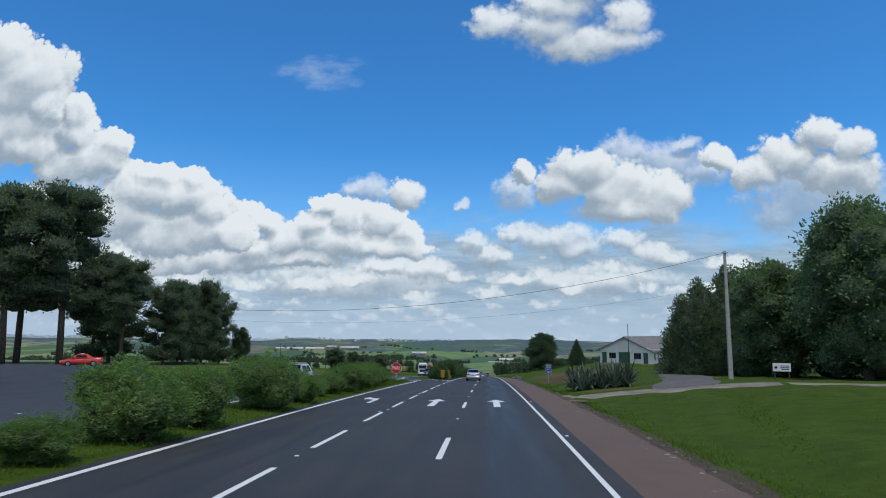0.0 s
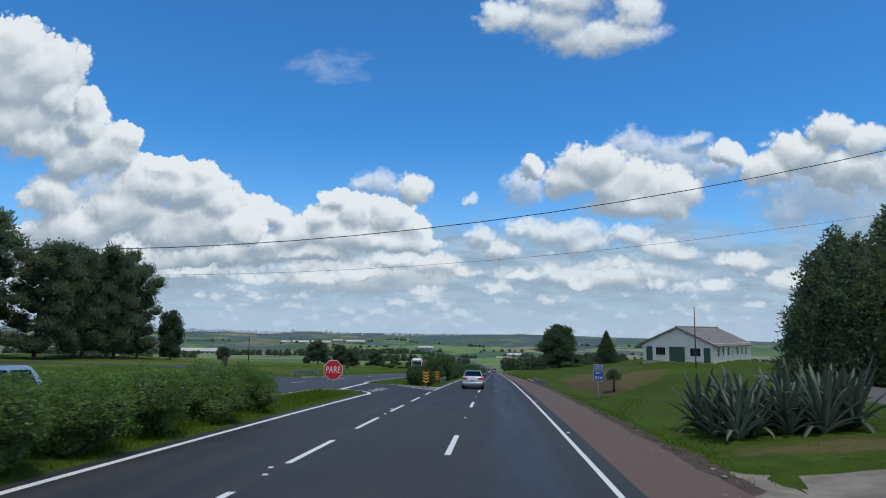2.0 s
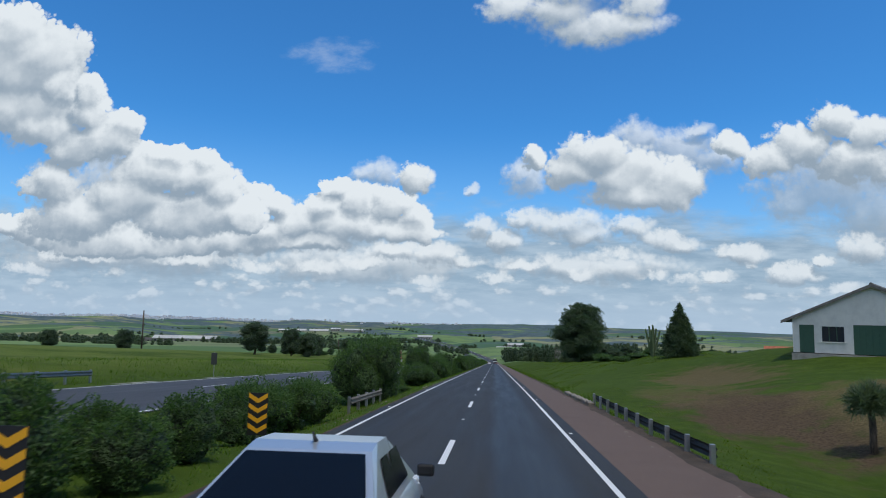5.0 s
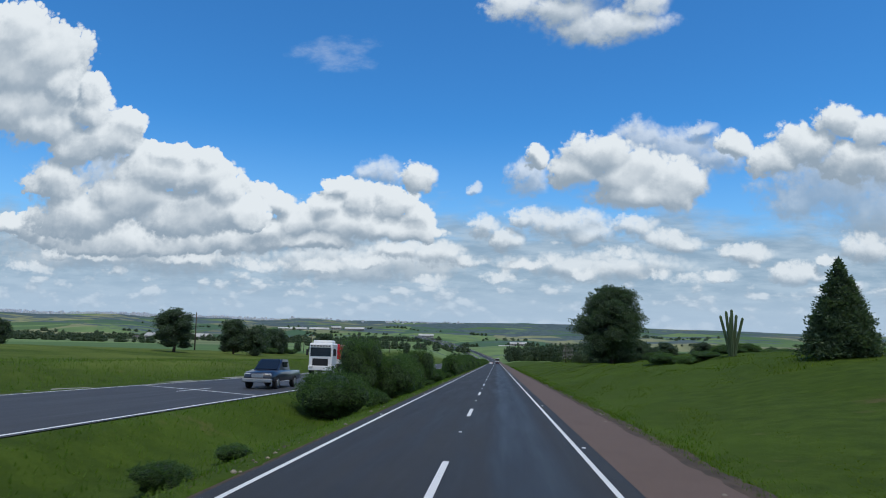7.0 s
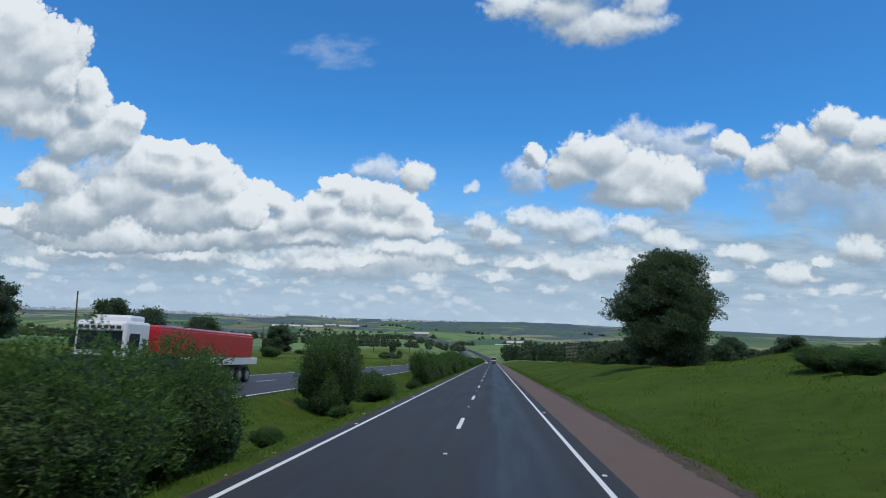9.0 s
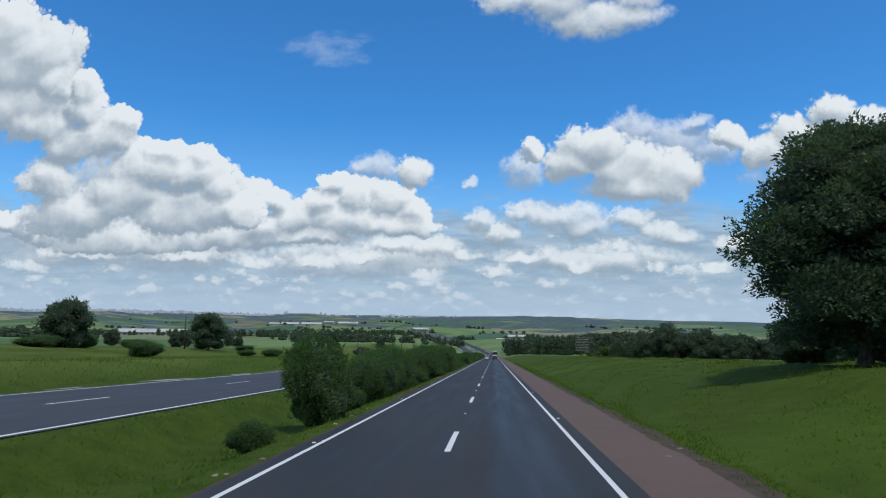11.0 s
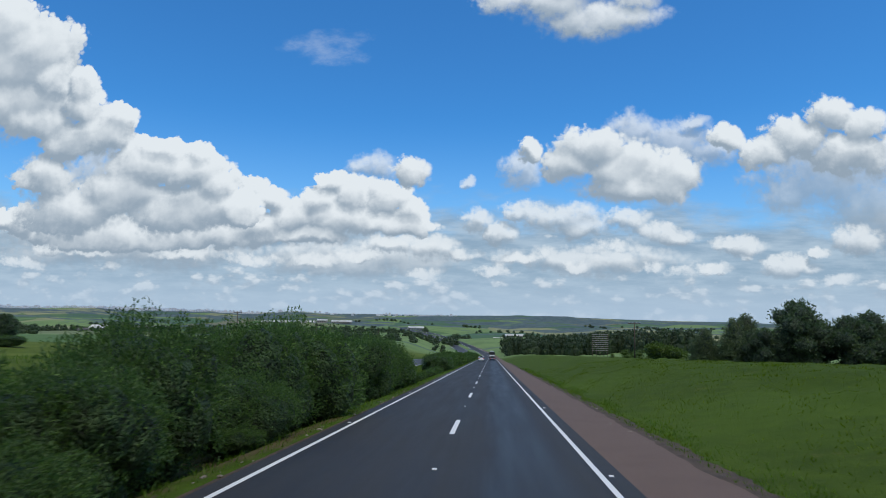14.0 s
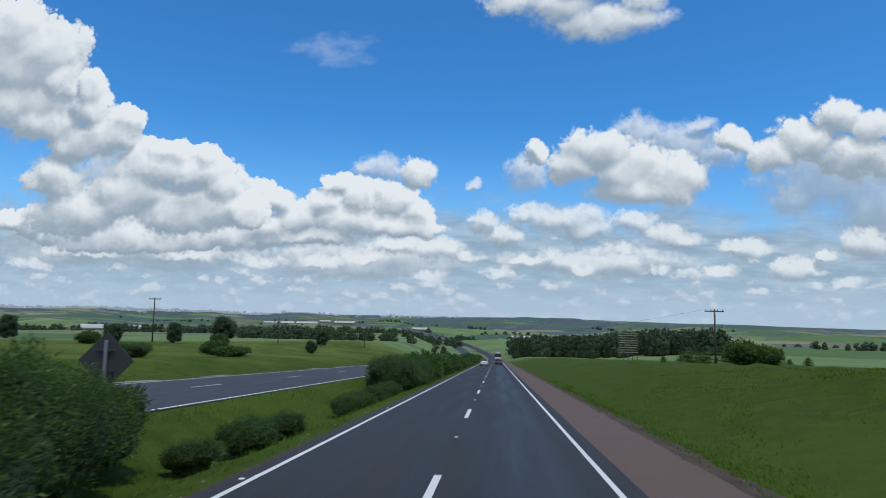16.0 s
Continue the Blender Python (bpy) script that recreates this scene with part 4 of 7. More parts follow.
def blob_bush(rng, w, d, h, n=7):
    out = [(0, 0, h * 0.51, w * 0.40, d * 0.40, h * 0.46)]
    for i in range(n):
        a = 2 * math.pi * i / n + rng.random() * 0.6
        rr = 0.30 + 0.08 * rng.random()
        s = 0.20 + 0.07 * rng.random()
        out.append((math.cos(a) * w * rr, math.sin(a) * d * rr, h * (0.30 + 0.36 * rng.random()), w * s, d * s, h * (s + 0.06)))
        if i % 2 == 0:
            out.append((math.cos(a + 0.4) * w * 0.22, math.sin(a + 0.4) * d * 0.22, h * 0.17, w * 0.19, d * 0.19, h * 0.17))
    return out


BIG_BUSHES, BUSHES, FAR_BUSHES = [], [], []
for s in range(5):
    r = np.random.default_rng(100 + s)
    BIG_BUSHES.append((3.4, bush_parts(s, blob_bush(r, 3.4, 3.4, 3.2, 12), 32000, (0.082, 0.032))))
for s in range(4):
    r = np.random.default_rng(110 + s)
    BUSHES.append((2.2, bush_parts(s + 20, blob_bush(r, 2.2, 2.2, 2.1, 8), 16000, (0.078, 0.031))))
for s in range(3):
    r = np.random.default_rng(120 + s)
    FAR_BUSHES.append((2.0, bush_parts(s + 10, blob_bush(r, 2.0, 2.0, 2.0), 3000, (0.22, 0.10))))


def place_bush(x, y, w, h, kind=0, turn=0.0, label="dense dark green bush growing in the grassy median", group="bushes in the median", z=None, d=None):
    zz = float(ground_z(x, y)) if z is None else z
    t = thing("bush", (x, y, zz), label, "bush", group, turn)
    stock = FAR_BUSHES if y > 345 else BIG_BUSHES if w > 2.75 else BUSHES
    size, meshes = stock[kind % len(stock)]
    t.scale = (w / size, (d or w) / size, h / size)
    for me in meshes:
        ob = new(me.name, me)
        ob.parent = t
    return t


rb = random.Random(5)
ISLAND = "leafy green hedge bush on the planted island"
for i, (x, y, w, h) in enumerate([(-9.0, 12.6, 1.5, 1.05), (-9.1, 16.2, 2.7, 2.2), (-9.0, 19.7, 2.3, 2.0), (-9.1, 26.3, 3.0, 2.6), (-9.0, 30.7, 2.2, 1.6), (-9.2, 35.2, 1.2, 0.95), (-9.3, 38.1, 1.75, 1.35),
                                  (-9.1, 41.2, 2.4, 2.0), (-9.1, 44.0, 2.3, 1.95), (-9.2, 47.0, 2.3, 1.95), (-9.3, 51.0, 2.3, 2.0), (-9.5, 54.8, 2.3, 2.0), (-9.1, 7.5, 2.0, 1.4), (-9.1, 3.0, 2.2, 1.5)]):
    t = place_bush(x, y, w * 0.97, h * 0.95, i, i * 67, ISLAND, "hedge on the island")
    for ob in t.children:
        if not ob.name.startswith("stem"):
            ob.material_slots[0].link = "OBJECT"
            ob.material_slots[0].material = M_HEDGE if ob.name.startswith("foliage") else M_INNER_HEDGE
MEDIAN = [(-7.3, 116.6, 3.8, 4.4), (-7.8, 144.6, 3.3, 2.5), (-9.4, 158.8, 2.9, 4.2), (-7.5, 160.6, 3.6, 3.5), (-7.4, 164.2, 3.2, 3.5),
          (-8.2, 182.0, 3.0, 4.2), (-6.6, 211.3, 2.5, 3.5)]
MEDIAN += [(-7.2, 224.5, 3.0, 2.8), (-7.5, 228.2, 3.3, 3.3), (-7.6, 231.6, 3.7, 3.75), (-8.7, 235.4, 3.0, 3.3), (-8.3, 239.4, 3.6, 3.7), (-7.2, 250.2, 3.4, 3.5), (-7.9, 254.0, 3.2, 3.9),
           (-7.1, 257.3, 3.0, 3.0), (-7.8, 260.6, 3.6, 4.0), (-7.0, 264.3, 3.0, 2.6), (-7.9, 267.8, 3.9, 4.2), (-7.6, 271.0, 5.0, 4.55), (-7.8, 273.6, 3.2, 3.8), (-7.3, 283.0, 3.4, 4.2), (-7.5, 286.2, 3.4, 4.3), (-7.6, 289.2, 3.2, 4.1), (-7.5, 292.4, 3.4, 4.2), (-7.3, 295.7, 3.2, 3.4)]
MEDIAN += [(-8.4, 299.2, 3.1, 3.0), (-9.2, 302.2, 2.4, 2.2)]
y = 335.0
while y < 560:
    MEDIAN.append((-7.6 + rb.uniform(-0.4, 0.4), y, rb.uniform(3.0, 3.8), rb.uniform(2.4, 3.2)))
    y += rb.uniform(2.8, 4.4)
for x, y in ((-7.7, 192.0),):
    MEDIAN.append((x, y, 2.6, 2.0))
for y in (100, 103, 106):
    MEDIAN.append((-7.8, y, 2.4, 2.0))
for i, (x, y, w, h) in enumerate(MEDIAN):
    place_bush(x, y, w, h, i, i * 53)
SMALL = [(-6.6, 126.5, 1.1, 0.6), (-7.0, 131, 0.9, 0.5), (-6.6, 149.0, 1.5, 1.0), (-6.5, 168.5, 1.0, 0.6), (-6.6, 178, 1.0, 0.6), (-6.7, 205, 1.2, 0.9), (-6.9, 218.4, 1.4, 1.1), (-6.9, 278.3, 1.5, 0.95), (-6.6, 236.6, 1.5, 1.0), (-6.8, 242, 2.3, 1.7), (-6.3, 255, 1.9, 1.4), (-6.3, 263, 1.2, 0.8),
         (-7.2, 303.4, 1.2, 0.9), (-6.9, 306.0, 1.5, 1.1), (-6.9, 309.2, 1.3, 1.0), (-6.9, 318.0, 1.5, 1.0), (-6.9, 321, 1.5, 1.0), (-7.0, 326, 1.6, 1.1), (-6.9, 330, 1.6, 1.1)]
for i, (x, y, w, h) in enumerate(SMALL):
    place_bush(x, y, w, h, i + 3, i * 41, "small low green shrub in the grassy median", "shrubs in the median")

# clipped round shrubs at the head of the median
BALL = []
for s in range(2):
    r = np.random.default_rng(300 + s)
    BALL.append(bush_parts(30 + s, [(0, 0, 0.85, 0.82, 0.82, 0.86), (0.05, 0.1, 0.5, 0.84, 0.84, 0.55)], 9000, (0.055, 0.04), core=0.93))
for i, (x, y, w) in enumerate([(-7.0, 88.3, 1.0), (-5.9, 89.6, 0.72), (-6.4, 92.5, 0.78), (-6.9, 96.5, 0.85), (-7.4, 91.0, 0.7)]):
    t = thing("clipped_shrub", (x, y, float(ground_z(x, y))), "clipped dome-shaped dark green shrub", "shrub", "clipped shrubs", i * 70)
    t.scale = (w, w, w * 1.02)
    for me in BALL[i % 2]:
        ob = new(me.name, me)
        ob.parent = t


def tree(name, at, meshes, label, category, group="", scale=(1, 1, 1), turn=0.0):
    t = thing(name, at, label, category, group, turn)
    t.scale = scale
    for me in meshes:
        ob = new(me.name, me)
        ob.parent = t
    return t


def trunk_mesh(paths):
    bm = bmesh.new()
    for pts, rad in paths:
        tube_bm(pts, rad, 7, bm)
    me = bpy.data.meshes.new("trunk")
    bmesh.ops.recalc_face_normals(bm, faces=bm.faces)
    bm.to_mesh(me)
    bm.free()
    me.materials.append(M_BARK)
    me.polygons.foreach_set("use_smooth", [True] * len(me.polygons))
    return me


def umbrella_pine(seed, h, spread, bare=0.35, n=9000):
    """A tall pine: bare lower trunk, stout limbs, billowing dark crown in tiers."""
    rng = np.random.default_rng(seed)
    lean = rng.uniform(-0.04, 0.04, 2) * h
    paths = [([(0, 0, -0.5), (lean[0] * 0.3, lean[1] * 0.3, h * 0.35), (lean[0] * 0.7, lean[1] * 0.7, h * 0.7), (lean[0], lean[1], h * 0.95)], [0.019 * h, 0.016 * h, 0.010 * h, 0.004 * h])]
    blobs = []
    m = 22
    for i in range(m):
        f = bare + (0.97 - bare) * (i + rng.random()) / m
        a = i * 2.4 + rng.random()
        reach = spread * (0.45 + 0.55 * math.sin(math.pi * min(1, (f - bare) / (1 - bare) * 0.85 + 0.12))) * (0.55 + 0.5 * rng.random())
        base = (lean[0] * f * 0.9, lean[1] * f * 0.9, h * f * 0.93)
        tip = (base[0] + math.cos(a) * reach, base[1] + math.sin(a) * reach, h * f + 0.04 * h * rng.random())
        mid = tuple((p + q) / 2 - (0, 0, 0.01 * h)[j] for j, (p, q) in enumerate(zip(base, tip)))
        paths.append(([base, mid, tip], [0.008 * h, 0.006 * h, 0.003 * h]))
        s = spread * (0.30 + 0.16 * rng.random())
        blobs.append((*tip, s, s, s * 0.62))
        blobs.append((*mid, s * 0.85, s * 0.85, s * 0.55))
    blobs.append((lean[0], lean[1], h * 0.95, spread * 0.32, spread * 0.32, spread * 0.26))
    q = leaf_quads(rng, blobs, int(n * 1.35), 0.34, 0.16, up=0.45, shell=0.55, rough=0.3)
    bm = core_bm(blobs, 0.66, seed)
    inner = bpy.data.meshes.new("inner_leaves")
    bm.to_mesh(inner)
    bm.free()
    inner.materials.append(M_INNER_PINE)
    return quad_mesh("crown", q, M_PINE), inner, trunk_mesh(paths)


def conifer(seed, h, spread, n=7000, mat=None, base=0.02, taper=0.8):
    """A dense conifer, clothed to the ground, pointed or blunt by its taper."""
    rng = np.random.default_rng(seed)
    quads = []
    layers = 26
    blobs = []
    for i in range(layers):
        f = base + (1 - base) * i / layers
        r = spread * (1 - f) ** taper * (0.88 + 0.24 * rng.random())
        k = max(3, int(9 * (1 - f)) + 2)
        for j in range(k):
            a = 2 * math.pi * j / k + rng.random()
            rr = r * (0.55 + 0.25 * rng.random())
            blobs.append((math.cos(a) * rr, math.sin(a) * rr, h * f + 0.02 * h * rng.random(), r * 0.42, r * 0.42, h * 0.035 + r * 0.14))
    blobs.append((0, 0, h * 0.98, spread * 0.08, spread * 0.08, h * 0.05))
    q = leaf_quads(rng, blobs, int(n * 2.4), 0.021 * h + 0.05, 0.010 * h + 0.03, up=0.2, shell=0.6, rough=0.3)
    bm = bmesh.new()
    rings = [[bm.verts.new((math.cos(a) * r, math.sin(a) * r, h * f)) for a in [2 * math.pi * j / 18 for j in range(18)] for r in [spread * 0.70 * (1 - f) ** (taper + 0.05) * (0.9 + 0.2 * rng.random())]]
             for f in [base + 0.02 + (0.93 - base) * i / 14 for i in range(15)]]
    for lo, hi in zip(rings, rings[1:]):
        for j in range(18):
            bm.faces.new((lo[j], lo[(j + 1) % 18], hi[(j + 1) % 18], hi[j]))
    bm.faces.new(rings[-1])
    inner = bpy.data.meshes.new("inner_leaves")
    bm.to_mesh(inner)
    bm.free()
    inner.materials.append(M_INNER_DARK if mat is M_DARK else M_INNER_PINE)
    return quad_mesh("crown", q, mat or M_PINE), inner, trunk_mesh([([(0, 0, -0.3), (0, 0, h * 0.5), (0, 0, h * 0.97)], [0.022 * h, 0.014 * h, 0.003 * h])])


def broad_tree(seed, h, w, n=9000, low=0.25, mat=None, leaf=(0.42, 0.26), clumps=16, clump=0.17, core=0.84):
    """A round-headed tree with forking limbs and a crown of leafy clumps."""
    rng = np.random.default_rng(seed)
    paths = [([(0, 0, -0.3), (0.02 * h, 0, h * 0.2), (0, 0.02 * h, h * 0.45)], [0.032 * h, 0.026 * h, 0.018 * h])]
    blobs = []
    for i in range(clumps):
        a = i * 2.4 + rng.random() * 0.7
        f = low + (0.93 - low) * ((i + 0.5) / clumps)
        reach = w * 0.5 * math.sqrt(max(0.05, 1 - ((f - 0.50) / 0.46) ** 2)) * (0.5 + 0.35 * rng.random())
        tip = (math.cos(a) * reach, math.sin(a) * reach, h * f)
        root = (0, 0, h * max(0.18, f * 0.55))
        mid = (tip[0] * 0.5, tip[1] * 0.5, (root[2] + tip[2]) / 2 + 0.02 * h)
        paths.append(([root, mid, tip], [0.012 * h, 0.009 * h, 0.004 * h]))
        s = w * (clump + 0.07 * rng.random())
        blobs.append((*tip, s, s, s * 0.85))
    blobs.append((0, 0, h * 0.6, w * 0.26, w * 0.26, h * 0.22))
    if low < 0.1:
        blobs.append((0, 0, h * 0.32, w * 0.30, w * 0.30, h * 0.17))
    blobs.append((0.03 * w, 0, h * 0.93, w * 0.18, w * 0.18, h * 0.11))
    q = leaf_quads(rng, blobs, int(n * 1.4), leaf[0] * 0.8, leaf[1] * 0.9, up=0.15, shell=0.42, rough=0.28)
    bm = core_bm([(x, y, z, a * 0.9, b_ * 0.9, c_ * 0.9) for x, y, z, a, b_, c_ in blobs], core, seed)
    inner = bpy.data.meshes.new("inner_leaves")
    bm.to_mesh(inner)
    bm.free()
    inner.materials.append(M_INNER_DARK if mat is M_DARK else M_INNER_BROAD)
    return quad_mesh("crown", q, mat or M_BROAD), inner, trunk_mesh(paths)


def gz1(x, y):
    return float(ground_z(x, y))


PINES = [umbrella_pine(11, 23, 5.6, 0.30, 14000), umbrella_pine(12, 20, 5.0, 0.34, 13000), umbrella_pine(13, 15, 4.6, 0.06, 14000)]
PINE_LABEL = "tall dark pine with bare trunk beside the side road"
for i, (x, y, kind, s) in enumerate([(-60.5, 88, 0, 1.12), (-66, 84, 1, 1.24), (-70, 92, 0, 1.15), (-54, 92, 1, 0.76), (-50.5, 98, 2, 0.82), (-60, 99, 2, 1.04), (-50.8, 105, 2, 0.88), (-54, 110, 2, 0.90),
                                     (-50.0, 110.5, 2, 0.92), (-53, 117, 2, 0.95), (-49.6, 117, 2, 0.84), (-57, 116, 2, 0.95), (-78, 86, 1, 1.0), (-66, 104, 1, 0.9), (-76, 76, 0, 0.95)]):
    w = s * (0.74 if 6 <= i <= 11 else 1.0)
    tree("pine_tree", (x, y, gz1(x, y)), PINES[kind], PINE_LABEL, "tree", "pines by the side road", (w, w, s), i * 77)
SMALL_BROAD = [broad_tree(21, 7, 6, 4000, 0.12, M_DARK, (0.36, 0.2)), broad_tree(22, 6, 6.5, 4000, 0.08, M_DARK, (0.36, 0.2)), broad_tree(23, 9, 7, 4500, 0.14, M_DARK, (0.36, 0.2))]
ROW_TREE = [broad_tree(24, 6.2, 6.5, 4500, 0.02, M_DARK, (0.34, 0.17)), broad_tree(25, 5.2, 6.5, 4500, 0.02, M_DARK, (0.34, 0.17)), broad_tree(26, 7.4, 6.5, 4500, 0.03, M_DARK, (0.34, 0.17))]
tree("tree", (-47.4, 122, gz1(-47.4, 122)), SMALL_BROAD[0], "small spreading green tree beside the pines", "tree", "", (0.64, 0.64, 0.98), 30)

# right: the dark grove behind the pole
GROVE = [broad_tree(31, 14, 10, 14000, 0.08, None, (0.36, 0.18), 26), broad_tree(32, 12, 9, 13000, 0.06, None, (0.36, 0.18), 24)]
CONIF = [conifer(41, 11, 3.1, 9500, taper=0.42), conifer(42, 9.5, 2.8, 9000, taper=0.48)]
for i, (x, y, kind, s) in enumerate([(31, 55, 0, 1.02), (38, 57, 1, 1.0), (34, 63, 0, 0.95), (42, 62, 0, 1.05), (29, 68, 1, 0.95), (37, 70, 1, 1.05), (46, 55, 1, 1.0), (47, 70, 0, 1.0), (40, 50, 1, 0.9), (50, 62, 0, 0.9)]):
    tree("grove_tree", (x, y, gz1(x, y)), GROVE[kind], "tall leafy dark green tree in a grove", "tree", "grove beside the drive", (s, s, s), i * 83)
for i, (x, y, kind, s) in enumerate([(23.6, 79.5, 1, 0.98), (25.2, 76.5, 0, 0.92), (26.5, 82, 0, 1.05), (28.5, 78, 0, 1.15), (31, 81, 1, 1.1), (33.5, 78, 0, 1.0), (27, 75, 1, 0.8), (36, 82, 0, 1.0), (30, 74, 1, 1.05)]):
    tree("conifer", (x, y, gz1(x, y)), CONIF[kind], "dark pointed conifer at the edge of the grove", "tree", "conifers beside the drive", (s, s, s), i * 59)
CYPRESS = conifer(45, 5.4, 1.75, 14000, M_DARK)
tree("conifer", (21.4, 156.0, gz1(21.4, 156.0)), CYPRESS, "lone dense pointed conifer on the grass bank", "tree", "", (1.24, 1.24, 1.10))
BIG = broad_tree(57, 12.5, 10.8, 64000, 0.08, M_DARK, (0.26, 0.11), 20, 0.155, 0.70)
tree("big_tree", (18.9, 222.0, gz1(18.9, 222.0)), BIG, "large round-crowned dark tree on the bank", "tree", "", (1.05, 1.05, 0.97))

# right: scrub rows along the field
for i in range(26):
    x = 31.5 + i * 2.5 + rb.uniform(-1, 1)
    y = 327 - i * 0.2 + rb.uniform(-3, 4)
    s = rb.uniform(0.62, 0.76) if x < 35 else rb.uniform(0.82, 1.05) if x < 50 else rb.uniform(0.55, 0.85)
    tree("field_tree", (x, y, gz1(x, y) - 0.6), ROW_TREE[i % 3], "leafy green tree in a row along the field", "tree", "row along the field", (s, s, s), i * 71)
for i, (x, y, w, h) in enumerate([(26.6, 329.5, 0.62, 0.40), (29.6, 328.0, 0.80, 0.60), (31.8, 330.0, 0.80, 0.56)]):
    tree("conifer", (x, y, gz1(x, y) - 0.2), CONIF[i % 2], "dark ragged conifer at the end of the field row", "tree", "conifers along the field", (w, w, h), i * 97)
for i in range(16):
    x = 23 + i * 2.6 + rb.uniform(-1, 1)
    y = 228 + rb.uniform(-3, 12) + i * 1.2
    s = rb.uniform(0.35, 0.6)
    tree("field_tree", (x, y, gz1(x, y)), ROW_TREE[(i + 1) % 3], "low leafy tree at the field edge", "tree", "scrub at the field edge", (s * 1.3, s * 1.3, s), i * 71)
for i in range(12):
    x = 12 + i * 2.2 + rb.uniform(-1, 1)
    y = 182 + i * 2.5 + rb.uniform(-3, 3)
    place_bush(x + 4, y, rb.uniform(2.2, 3.6), rb.uniform(0.9, 1.5), i, i * 47, "dark green scrub bush on the grass bank", "scrub on the bank")

# left: trees behind the opposite carriageway
for i, (x, y, kind, s) in enumerate([(-49.3, 209, 2, 0.71), (-47, 226, 0, 0.85), (-44, 229, 1, 0.85), (-52, 262, 1, 0.9), (-56, 268, 0, 0.8), (-78, 345, 0, 0.6), (-48.6, 294, 0, 0.86), (-36, 307, 1, 0.5), (-75, 372, 1, 0.5), (-62, 388, 1, 0.45), (-58, 400, 0, 0.5), (-40, 425, 1, 0.42),
                                     (-75, 205, 1, 0.6), (-84, 195, 1, 0.5), (-88, 330, 1, 0.6), (-84, 352, 1, 0.6), (-90, 400, 0, 0.6), (-62, 430, 1, 0.9), (-50, 470, 2, 0.5)]):
    tree("roadside_tree", (x, y, gz1(x, y)), SMALL_BROAD[kind], "round dark green tree beside the opposite carriageway", "tree", "trees beyond the opposite carriageway", (s * (1.25 if i in (0, 6) else 1.0), s * (1.25 if i in (0, 6) else 1.0), s), i * 61)

for i in range(16):
    x, y = rb.uniform(-58, -28), rb.uniform(250, 430)
    place_bush(x, y, rb.uniform(2.0, 4.5), rb.uniform(0.9, 2.0), i, i * 43, "green scrub bush in the rough grass beyond the carriageway", "scrub beyond the opposite carriageway")


